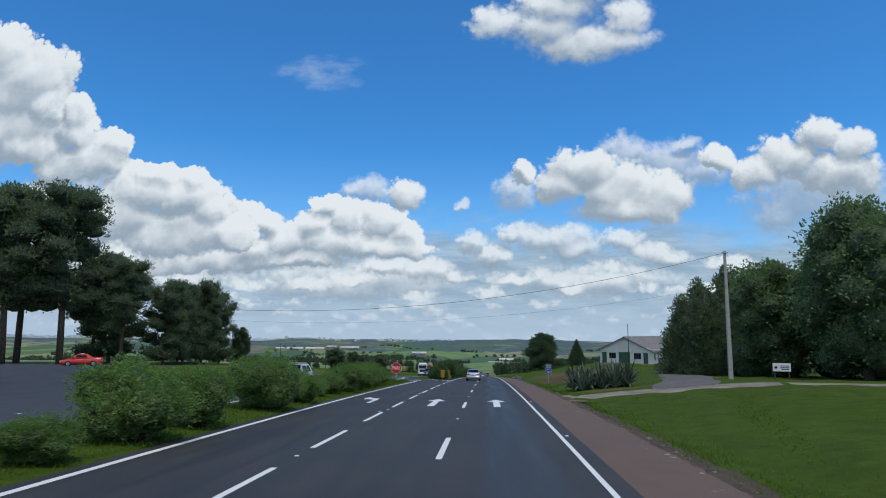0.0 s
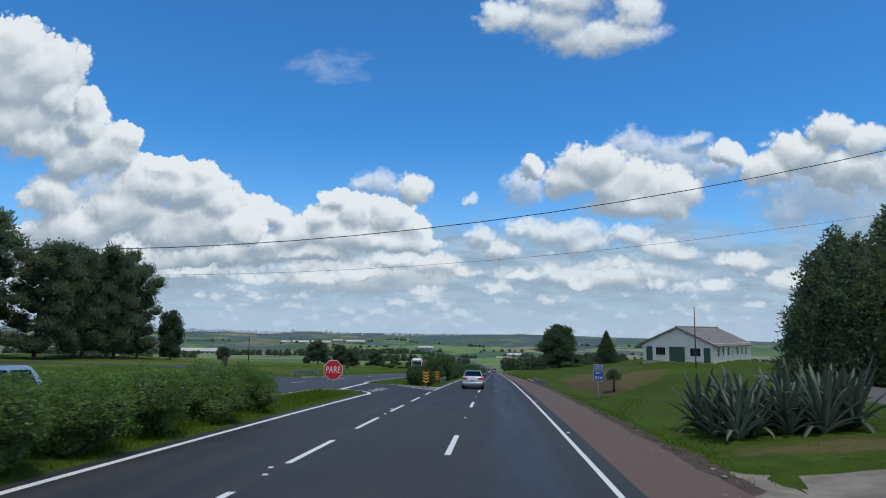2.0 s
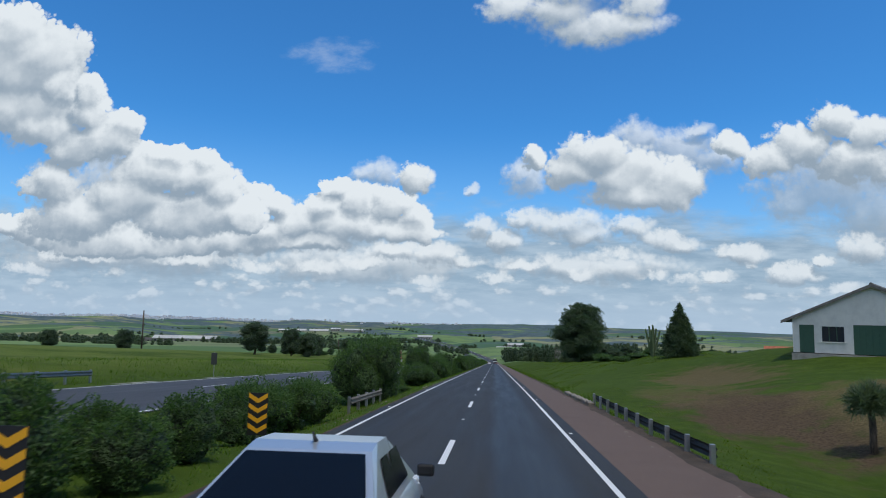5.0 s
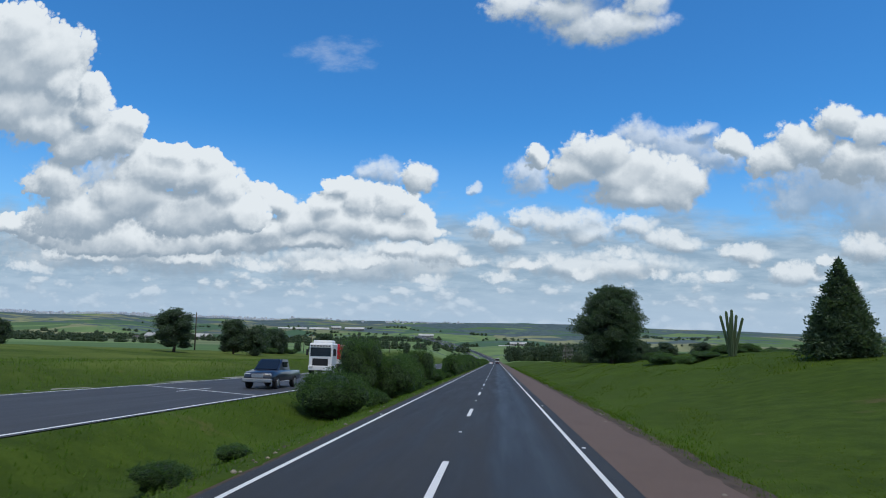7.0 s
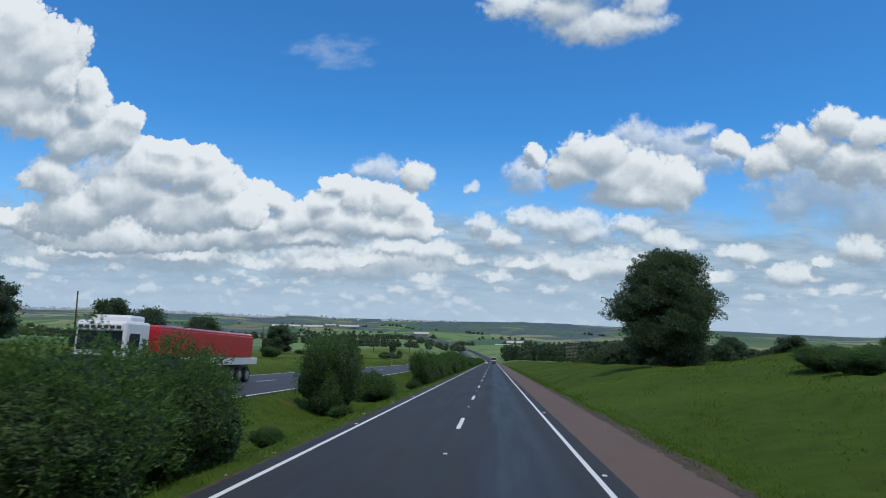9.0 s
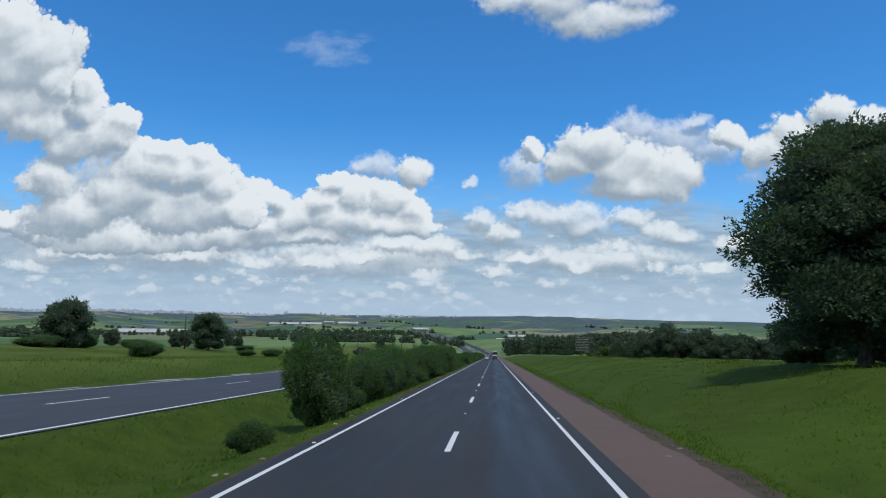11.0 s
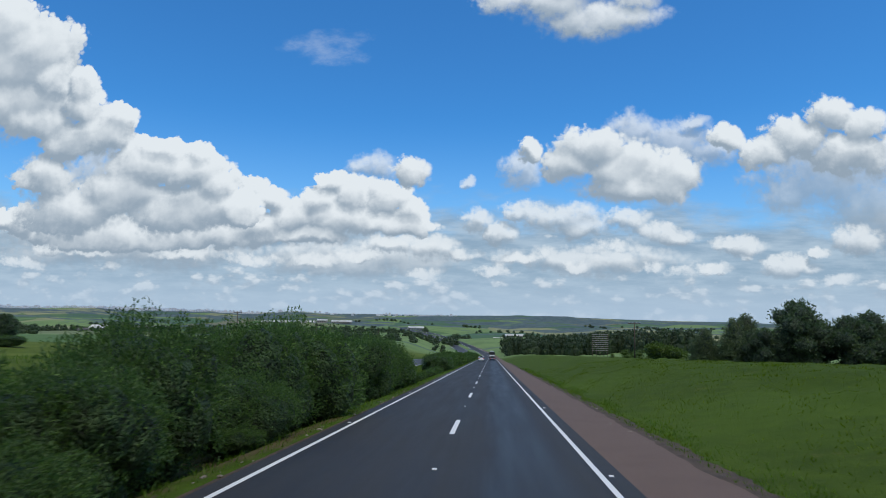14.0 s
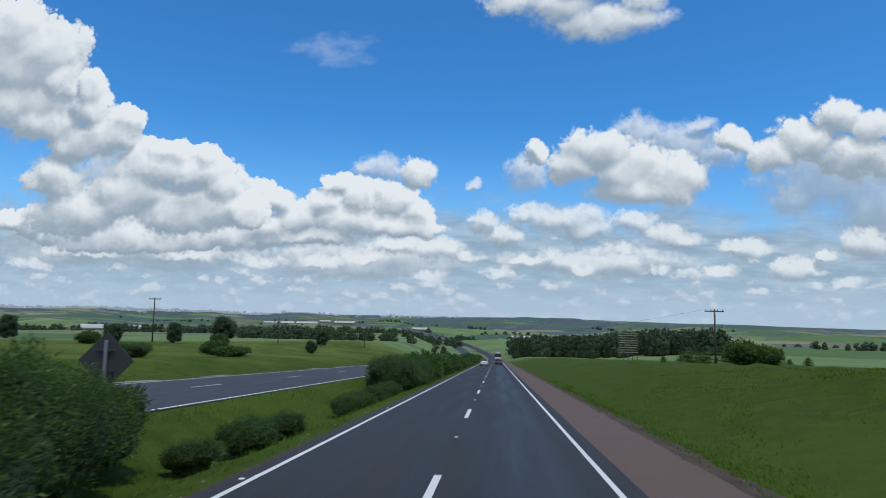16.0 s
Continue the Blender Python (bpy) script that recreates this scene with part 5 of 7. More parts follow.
# ================= the house on the right =================
def house(at, turn):
    t = thing("house", at, "long white farmhouse with green doors and low grey tiled roof", "house", turn=turn)
    W, L, H, R = 12.6, 21.0, 2.75, 5.1
    # gable wall with real openings: piers, lintels and infill
    panels = [(-6.3, -5.75, 0, H), (-4.55, -4.0, 0, H), (-2.15, -1.5, 0, H), (1.35, 2.2, 0, H), (4.1, 4.6, 0, H), (5.75, 6.3, 0, H)]
    panels += [(-5.75, -4.55, 2.1, H), (-4.0, -2.15, 2.0, H), (-1.5, 1.35, 2.15, H), (2.2, 4.1, 2.0, H), (4.6, 5.75, 2.1, H), (-4.0, -2.15, 0, 0.85), (2.2, 4.1, 0, 0.85)]
    for x0, x1, z0, z1 in panels:
        part("wall", prism_bm([(x0, z0), (x1, z0), (x1, z1), (x0, z1)], 0.25), M_WALL, t)
    part("gable", prism_bm([(-6.3, H), (6.3, H), (0, R - 0.12)], 0.25), M_WALL, t)
    part("wall", box_bm((0.25, L - 0.25, H), (-6.17, L / 2 + 0.12, H / 2)), M_WALL, t)
    # long side towards the drive: piers between windows
    wins = [2.5 + i * 2.6 for i in range(7)]
    edges = [0.25]
    for w in wins:
        edges += [w - 0.55, w + 0.55]
    edges.append(L)
    for i in range(0, len(edges), 2):
        y0, y1 = edges[i], edges[i + 1]
        part("wall", box_bm((0.25, y1 - y0, H), (6.175, (y0 + y1) / 2, H / 2)), M_WALL, t)
    for w in wins:
        part("wall", box_bm((0.24, 1.1, 0.9), (6.175, w, 0.45)), M_WALL, t)
        part("wall", box_bm((0.24, 1.1, H - 2.0), (6.175, w, (H + 2.0) / 2)), M_WALL, t)
        wn = part("window", box_bm((0.05, 1.08, 1.08), (6.12, w, 1.45)), M_DARK_GLASS, t)
        part("window_frame", box_bm((0.09, 0.07, 1.08), (6.16, w, 1.45), 0.01), M_WHITE, wn)
        part("window_sill", box_bm((0.18, 1.2, 0.06), (6.36, w, 0.9), 0.01), M_WALL, wn)
    part("wall", box_bm((W, 0.25, H), (0, L + 0.13, H / 2)), M_WALL, t)
    part("wall", prism_bm([(-6.3, H), (6.3, H), (0, R - 0.12)], 0.25), M_WALL, t).location.y = L
    for x0, x1, h in [(-5.75, -4.55, 2.1), (-1.5, 1.35, 2.15), (4.6, 5.75, 2.1)]:
        d = part("door", box_bm((x1 - x0, 0.06, h), ((x0 + x1) / 2, 0.12, h / 2)), M_GREEN_DOOR, t, "green painted timber door")
        n = 3 if x1 - x0 < 2 else 6
        for i in range(n):
            part("door_board", box_bm(((x1 - x0) / n - 0.03, 0.03, h - 0.1), (x0 + (i + 0.5) * (x1 - x0) / n, 0.075, h / 2), 0.008), M_GREEN_DOOR, d)
    for x0, x1 in [(-4.0, -2.15), (2.2, 4.1)]:
        w = part("window", box_bm((x1 - x0, 0.04, 1.15), ((x0 + x1) / 2, 0.14, 1.425)), M_DARK_GLASS, t)
        for i in range(4):
            part("window_frame", box_bm((0.06, 0.07, 1.15), (x0 + 0.03 + i * (x1 - x0 - 0.06) / 3, 0.10, 1.425), 0.008), M_WHITE if i in (0, 3) else M_GREEN_DOOR, w)
        part("window_sill", box_bm((x1 - x0 + 0.2, 0.2, 0.07), ((x0 + x1) / 2, -0.03, 0.83), 0.01), M_WALL, w)
    # roof: two slopes of ridged sheets with an overhang, hipped towards the yard
    for s in (-1, 1):
        bm = bmesh.new()
        n = 92
        y0, y1 = -0.3, L + 0.4
        rows = []
        for i in range(n + 1):
            y, lift = y0 + (y1 - y0) * i / n, (0.0, 0.045, 0.045, 0.0)[i % 4]
            rows.append([bm.verts.new((s * 7.15 * f, y, R + (2.35 - R) * f + lift)) for f in (0.0, 0.5, 1.0)])
        for lo, hi in zip(rows, rows[1:]):
            for j in range(2):
                bm.faces.new((lo[j], lo[j + 1], hi[j + 1], hi[j]))
        bmesh.ops.recalc_face_normals(bm, faces=bm.faces)
        bmesh.ops.solidify(bm, geom=bm.faces[:], thickness=0.10)
        part("roof", bm, M_ROOF, t)
    part("ridge_cap", tube_bm([(0, -0.3, R + 0.02), (0, L + 0.6, R + 0.02)], [0.14, 0.14], 8), M_ROOF, t)
    for s in (-1, 1):
        part("fascia", prism_bm([(0, R + 0.05), (s * 7.2, 2.4), (s * 7.2, 2.18), (0, R - 0.18)], 0.05), M_ROOF, t).location.y = -0.355
    part("plinth", box_bm((W + 0.2, L + 0.4, 0.8), (0, L / 2, -0.46)), M_CONCRETE, t)
    for y in (3.5, 8.0, 12.5):
        part("porch_post", box_bm((0.14, 0.14, 2.3), (7.0, y, 1.2), 0.01), M_WHITE, t)
    return t


house((26.5, 126.8, -3.5), -35.6).scale = (0.81, 0.88, 0.97)


def pole(name, at, h, label, mat, arms=0, r=0.13, square=False):
    t = thing(name, at, label, "pole")
    if square:
        bm = bmesh.new()
        sec = [(-1, -1), (1, -1), (1, 1), (-1, 1)]
        lo = [bm.verts.new((a * 0.17, b * 0.13, -0.4)) for a, b in sec]
        hi = [bm.verts.new((a * 0.09, b * 0.075, h)) for a, b in sec]
        bm.faces.new(hi)
        for j in range(4):
            bm.faces.new((lo[j], lo[(j + 1) % 4], hi[(j + 1) % 4], hi[j]))
        bmesh.ops.bevel(bm, geom=bm.edges[:], offset=0.012, segments=1, affect="EDGES")
        part("shaft", bm, mat, t)
        for z in (0.9, 2.4, 3.6, 5.0):
            part("band", box_bm((0.36 - 0.02 * z, 0.30 - 0.016 * z, 0.06), (0, 0, z), 0.01), M_STEEL, t)
        part("cap_bracket", box_bm((0.5, 0.07, 0.07), (0, -0.1, h - 0.15), 0.01), M_STEEL, t)
    else:
        part("shaft", tube_bm([(0, 0, -0.4), (0, 0, h * 0.5), (0, 0, h)], [r, r * 0.85, r * 0.68], 10), mat, t, smooth=True)
    for i in range(arms):
        z = h - 0.25 - i * 0.9
        part("crossarm", box_bm((2.3, 0.12, 0.14), (0, 0.1, z), 0.01), M_WOODPOLE, t)
        for x in (-1.0, -0.4, 0.4, 1.0):
            part("insulator", tube_bm([(x, 0.1, z + 0.07), (x, 0.1, z + 0.16), (x, 0.1, z + 0.26)], [0.04, 0.07, 0.035], 8), M_STEEL, t)
    return t


def wire(name, a, b, sag, r=0.016, label="thin black overhead cable sagging over the road"):
    n = 28
    pts = []
    for i in range(n + 1):
        f = i / n
        pts.append(tuple(a[j] + (b[j] - a[j]) * f - (4 * sag * f * (1 - f) if j == 2 else 0) for j in range(3)))
    bm = tube_bm(pts, [r] * (n + 1), 6)
    me = bpy.data.meshes.new(name)
    bm.to_mesh(me)
    bm.free()
    me.materials.append(M_WIRE)
    return tagged(new(name, me), label, "cable", "overhead cables")


PR = (19.4, 53.2, gz1(19.4, 53.2))
PL = (-50.0, 57.4, gz1(-50.0, 57.4))
pole("utility_pole", PR, 9.0 - PR[2], "tall tapering grey concrete utility pole on the verge", M_POLE, 0, square=True)
pole("utility_pole", PL, 10.5, "concrete utility pole standing before the pines", M_POLE, 0, square=True)
wire("cable", (PR[0], 53.4, 8.86), (PL[0], 57.0, 7.90), 4.29, 0.016)
wire("cable", (PR[0], 52.75, 6.18), (PL[0], 58.0, 6.54), 3.32, 0.006)
pole("flag_pole", (22.8, 106.0, gz1(22.8, 106.0)), 6.9, "thin grey metal mast standing before the house", M_WOODPOLE, 0, 0.075)
for x, y, h in ((-60, 185, 6.5), (-72, 165, 6.0), (-60, 238, 7.5), (-52.3, 293, 5.6), (-62, 400, 8.0), (-84, 390, 6.0), (-56, 450, 7), (-48, 520, 7)):
    pole("utility_pole", (x, y, gz1(x, y)), h, "dark wooden pole carrying crossarms beside the field", M_WOODPOLE, 1 if h > 7.8 else 0, 0.14)
PF = (27.1, 371.0, gz1(27.1, 371.0))
pole("utility_pole", PF, 7.0, "wooden power pole with a crossarm beside the field", M_WOODPOLE, 1, 0.14)
wire("cable", (PF[0] - 1, PF[1], PF[2] + 7.0), (-20, 520, float(road_z(520)) + 9), 2.0, 0.01)


# ================= road signs =================
def stop_sign(at, turn):
    t = thing("stop_sign", at, "red octagonal stop sign on a grey post", "road sign", turn=turn)
    part("post", box_bm((0.09, 0.07, 2.1), (0, 0.05, 0.60), 0.01), M_STEEL, t)
    r = 0.62
    ring = lambda q: [(q * math.cos(radians(22.5 + 45 * i)), 1.32 + q * math.sin(radians(22.5 + 45 * i))) for i in range(8)]
    part("border", prism_bm(ring(r), 0.012), M_WHITE_SIGN, t).location.y = -0.006
    face = part("face", prism_bm(ring(r - 0.035), 0.010), M_RED_SIGN, t)
    face.location.y = -0.012
    part("backing", prism_bm(ring(r), 0.02), M_SIGN_BACK, t).location.y = 0.008
    letters("lettering", "PARE", 0.56, Matrix.Translation((0, -0.018, 1.32)) @ Matrix.Rotation(radians(90), 4, "X"), M_WHITE_SIGN, t, 0.003, 0.72)


stop_sign((-9.75, 69.4, float(surface_z(-9.75, 69.4))), 4.0)


def km_sign(at, turn):
    t = thing("kilometre_sign", at, "blue kilometre marker in two plates on a post", "road sign", turn=turn)
    part("post", box_bm((0.08, 0.06, 2.25), (0, 0.05, 1.0), 0.01), M_STEEL, t)
    up = part("upper_plate", box_bm((0.62, 0.014, 0.32), (0, 0, 2.12), 0.004), M_BLUE_SIGN, t)
    lo = part("lower_plate", box_bm((0.66, 0.014, 0.76), (0, 0, 1.52), 0.004), M_BLUE_SIGN, t)
    R = Matrix.Rotation(radians(90), 4, "X")
    for pl, z, w, h in ((up, 2.12, 0.58, 0.28), (lo, 1.52, 0.62, 0.72)):
        for bx, bz, sx, sz in ((0, h / 2, w, 0.018), (0, -h / 2, w, 0.018), (w / 2, 0, 0.018, h), (-w / 2, 0, 0.018, h)):
            part("border", box_bm((sx, 0.006, sz), (bx, -0.010, z + bz)), M_WHITE_SIGN, pl)
    letters("lettering", "OESTE", 0.17, Matrix.Translation((0, -0.011, 2.12)) @ R, M_WHITE_SIGN, up, 0.002)
    letters("lettering", "km", 0.24, Matrix.Translation((0, -0.011, 1.70)) @ R, M_WHITE_SIGN, lo, 0.002)
    letters("lettering", "314", 0.32, Matrix.Translation((0, -0.011, 1.36)) @ R, M_WHITE_SIGN, lo, 0.002)


km_sign((7.1, 75.6, gz1(7.1, 75.6)), -3.0)


def chevron_marker(at, turn, s=1.0):
    t = thing("hazard_marker", at, "amber and black chevron hazard marker on short posts", "road sign", "hazard markers", turn)
    part("post", box_bm((0.07, 0.05, 1.0), (0, 0.04, 0.40), 0.008), M_STEEL, t)
    board = part("board", box_bm((0.52 * s, 0.015, 1.1 * s), (0, 0, 0.35 + 0.55 * s), 0.004), M_BLACK, t)
    for i in range(4):
        z = 0.35 + 0.1 * s + i * 0.26 * s
        part("chevron", prism_bm([(-0.25 * s, z + 0.10 * s), (0, z - 0.05 * s), (0.25 * s, z + 0.10 * s), (0.25 * s, z + 0.22 * s), (0, z + 0.07 * s), (-0.25 * s, z + 0.22 * s)], 0.006), M_YELLOW, board).location.y = -0.0145


chevron_marker((-5.9, 86.9, gz1(-5.9, 86.9)), 2.0)
chevron_marker((-5.6, 94.5, gz1(-5.6, 94.5)), 2.0, 0.9)


def diamond_back(at, turn):
    t = thing("warning_sign", at, "diamond warning sign seen from its dark back", "road sign", turn=turn)
    part("post", box_bm((0.08, 0.06, 2.9), (0.02, -0.05, 1.3), 0.008), M_STEEL, t)
    part("plate", prism_bm([(0, -0.72), (0.72, 0), (0, 0.72), (-0.72, 0)], 0.02), M_SIGN_BACK, t).location.z = 2.25
    for z in (2.0, 2.5):
        part("brace", box_bm((0.5, 0.03, 0.05), (0, -0.03, z), 0.005), M_SIGN_BACK, t)


diamond_back((-9.6, 303.5, gz1(-9.6, 303.5)), 0)
diamond_back((-23.4, 299.0, gz1(-23.4, 299.0)), 6)


def broken_kerb(x, y0, y1, label):
    """A rough, crumbling concrete kerb, piece by piece."""
    t = thing("kerb", (x, y0, gz1(x, y0)), label, "kerb")
    y = y0
    while y < y1:
        n = rb.uniform(0.7, 1.3)
        bm = box_bm((0.30, n - 0.03, 0.26), (0, 0, 0), 0.04)
        for v in bm.verts:
            v.co += noise.noise_vector(v.co * 5 + Vector((0, y, 0))) * 0.045
        bmesh.ops.translate(bm, vec=(rb.uniform(-0.03, 0.03), y + n / 2 - y0, float(road_z(y + n / 2)) + 0.02 - gz1(x, y0)), verts=bm.verts)
        part("kerb_stone", bm, M_DRIVE, t)
        y += n


broken_kerb(4.95, 113.0, 124.0, "rough crumbling concrete kerb at the shoulder edge")


def notice_board(at, turn):
    t = thing("notice_board", at, "small white notice board on two posts in grass", "sign", turn=turn)
    for x in (-0.5, 0.5):
        part("post", box_bm((0.07, 0.07, 1.2), (x, 0.04, 0.4), 0.008), M_WOODPOLE, t)
    b = part("board", box_bm((1.25, 0.03, 0.62), (0, 0, 0.95), 0.006), M_WHITE_SIGN, t)
    part("emblem", prism_bm([(-0.52, 0.92), (-0.40, 0.82), (-0.28, 0.95), (-0.38, 1.06)], 0.006), M_BLACK, b).location.y = -0.021
    for z, w in ((1.05, 0.6), (0.92, 0.66), (0.80, 0.5)):
        part("text_bar", box_bm((w, 0.006, 0.055), (0.22, -0.018, z)), M_SIGN_BACK, b)


notice_board((22.4, 51.0, gz1(22.4, 51.0)), -12)


def bus_sign(at):
    t = thing("signpost", at, "small dark sign plate on a slim post", "road sign")
    part("post", tube_bm([(0, 0, -0.2), (0, 0, 1.9)], [0.035, 0.035], 8), M_STEEL, t)
    part("plate", box_bm((0.5, 0.02, 0.95), (0, -0.04, 1.4), 0.006), M_SIGN_BACK, t)


bus_sign((-24.5, 88, gz1(-24.5, 88)))
bus_sign((-23.0, 131, gz1(-23.0, 131)))


def guard_rail(points, label, mat=None):
    x, y = points[0]
    t = thing("guard_rail", (x, y, gz1(x, y)), label, "guard rail")
    base = Vector((x, y, gz1(x, y)))
    pts = [Vector((a, b, gz1(a, b))) - base for a, b in points]
    for p in pts:
        part("post", box_bm((0.12, 0.12, 0.9), (p.x, p.y, p.z + 0.3), 0.01), M_STEEL, t)
    bm = bmesh.new()
    prof = [(0.06, 0.40), (0.12, 0.47), (0.06, 0.55), (0.12, 0.63), (0.06, 0.70)]
    rows = [[bm.verts.new((p.x + dx, p.y, p.z + dz)) for dx, dz in prof] for p in pts]
    for a, b in zip(rows, rows[1:]):
        for j in range(len(prof) - 1):
            bm.faces.new((a[j], a[j + 1], b[j + 1], b[j]))
    bmesh.ops.solidify(bm, geom=bm.faces[:], thickness=0.01)
    part("rail", bm, mat or M_STEEL, t)


guard_rail([(5.12, 95.2 + i * 2.0) for i in range(10)], "short dark guard rail at the shoulder", M_SIGN_BACK)
guard_rail([(-6.35, 107.6 + i * 1.95) for i in range(5)], "low pale guard rail in the grassy median", M_CONCRETE)
guard_rail([(-23.2, 104 + i * 2.2) for i in range(6)], "dark guard rail beside the opposite carriageway")


# ================= plants with a form of their own =================
def agave_mesh(seed, n, length):
    rng = np.random.default_rng(seed)
    bm = bmesh.new()
    for i in range(n):
        a = 2.4 * i + rng.random() * 0.4
        tilt = 0.25 + 1.05 * (i / n) + rng.random() * 0.15
        L = length * (0.75 + 0.35 * rng.random())
        rows = []
        for j in range(7):
            f = j / 6
            w = 0.165 * (0.7 + 1.0 * f) * (1 - f) ** 0.55 + 0.004
            bend = tilt + 0.35 * f * (1 if i % 4 else 2.2)
            rr = L * f * math.sin(tilt + 0.15 * f)
            z = L * f * math.cos(bend * 0.8)
            c, s = math.cos(a), math.sin(a)
            th = 0.05 * (1 - f) + 0.004
            rows.append([bm.verts.new((c * rr - s * q * w, s * rr + c * q * w, z + (0.06 * (1 - f) if abs(q) > 0.5 else 0) - (th if q == 0.001 else 0))) for q in (-1, 0, 1, 0.001)])
        for p, q in zip(rows, rows[1:]):
            for m in ((0, 1), (1, 2), (2, 3), (3, 0)):
                bm.faces.new((p[m[0]], p[m[1]], q[m[1]], q[m[0]]))
    me = bpy.data.meshes.new("leaves")
    bmesh.ops.recalc_face_normals(bm, faces=bm.faces)
    bm.to_mesh(me)
    bm.free()
    me.materials.append(M_AGAVE)
    me.polygons.foreach_set("use_smooth", [True] * len(me.polygons))
    return me


AGAVES = [agave_mesh(60 + i, 26, 1.9) for i in range(3)]
for i in range(15):
    x = 7.1 + (i % 5) * 1.0 + rb.uniform(-0.3, 0.3)
    y = 51.4 + (i // 5) * 1.2 + rb.uniform(-0.4, 0.4)
    t = thing("agave", (x, y, gz1(x, y) - 0.05), "large grey-green agave with stiff pointed leaves", "agave", "agave clump by the drive", i * 50)
    s = rb.uniform(0.6, 0.8)
    t.scale = (s, s, s * 1.5 * 1.3)
    ob = new("leaves", AGAVES[i % 3])
    ob.parent = t


def cactus(at):
    t = thing("cactus", at, "tall branching dark green column cactus", "cactus")
    arms = [(0, 0, 5.2), (0.45, 0.1, 4.6), (-0.5, 0.0, 5.0), (0.9, -0.2, 4.3), (-0.95, 0.2, 4.5), (0.2, 0.5, 4.8), (-0.3, -0.5, 4.4)]
    for x, y, h in arms:
        bm = bmesh.new()
        pts = [(x * 0.2, y * 0.2, -0.2), (x * 0.45, y * 0.45, 1.2), (x * 0.70, y * 0.70, 2.3), (x * 1.18, y * 1.18, h - 0.15), (x * 1.2, y * 1.2, h)]
        rings = []
        for (px, py, pz), r in zip(pts, (0.18, 0.17, 0.16, 0.15, 0.04)):
            rings.append([bm.verts.new((px + r * (1.0 if j % 2 else 0.74) * math.cos(2 * math.pi * j / 14), py + r * (1.0 if j % 2 else 0.74) * math.sin(2 * math.pi * j / 14), pz)) for j in range(14)])
        for a, b in zip(rings, rings[1:]):
            for j in range(14):
                bm.faces.new((a[j], a[(j + 1) % 14], b[(j + 1) % 14], b[j]))
        bm.faces.new(rings[-1])
        part("column", bm, M_PINE, t)


cactus((25.9, 187.5, gz1(25.9, 187.5)))


def small_palm(at):
    t = thing("small_palm", at, "stubby dark palm with a dense shaggy head", "palm")
    t.scale = (0.72, 0.72, 0.85)
    part("trunk", tube_bm([(0, 0, -0.3), (0.05, 0, 0.9), (0, 0, 1.8)], [0.19, 0.17, 0.15], 8), M_BARK, t, smooth=True)
    rng = np.random.default_rng(9)
    ob = new("crown", quad_mesh("crown", leaf_quads(rng, [(0, 0, 1.95, 0.85, 0.85, 0.65)], 2600, 0.45, 0.05, up=0.2, shell=0.8), M_PINE))
    ob.parent = t


small_palm((13.1, 103.2, gz1(13.1, 103.2)))


# ================= vehicles =================
def loft(stations, name, mat, parent, close=True, smooth=True):
    """Joins rings of points, one ring for each station."""
    bm = bmesh.new()
    rings = [[bm.verts.new(p) for p in ring] for ring in stations]
    n = len(rings[0])
    for a, b in zip(rings, rings[1:]):
        for j in range(n):
            bm.faces.new((a[j], a[(j + 1) % n], b[(j + 1) % n], b[j]))
    if close:
        bm.faces.new(rings[0][::-1])
        bm.faces.new(rings[-1])
    return part(name, bm, mat, parent, smooth=smooth)


def wheel(parent, x, y, r, w):
    t = part("tyre", tube_bm([(x - w / 2, y, r), (x - w / 2 + 0.03, y, r), (x + w / 2 - 0.03, y, r), (x + w / 2, y, r)], [r * 0.92, r, r, r * 0.92], 22), M_RUBBER, parent)
    s = 1 if x > 0 else -1
    part("rim", tube_bm([(x + s * (w / 2 - 0.02), y, r), (x + s * (w / 2 + 0.012), y, r)], [r * 0.62, r * 0.58], 16), M_STEEL, t)


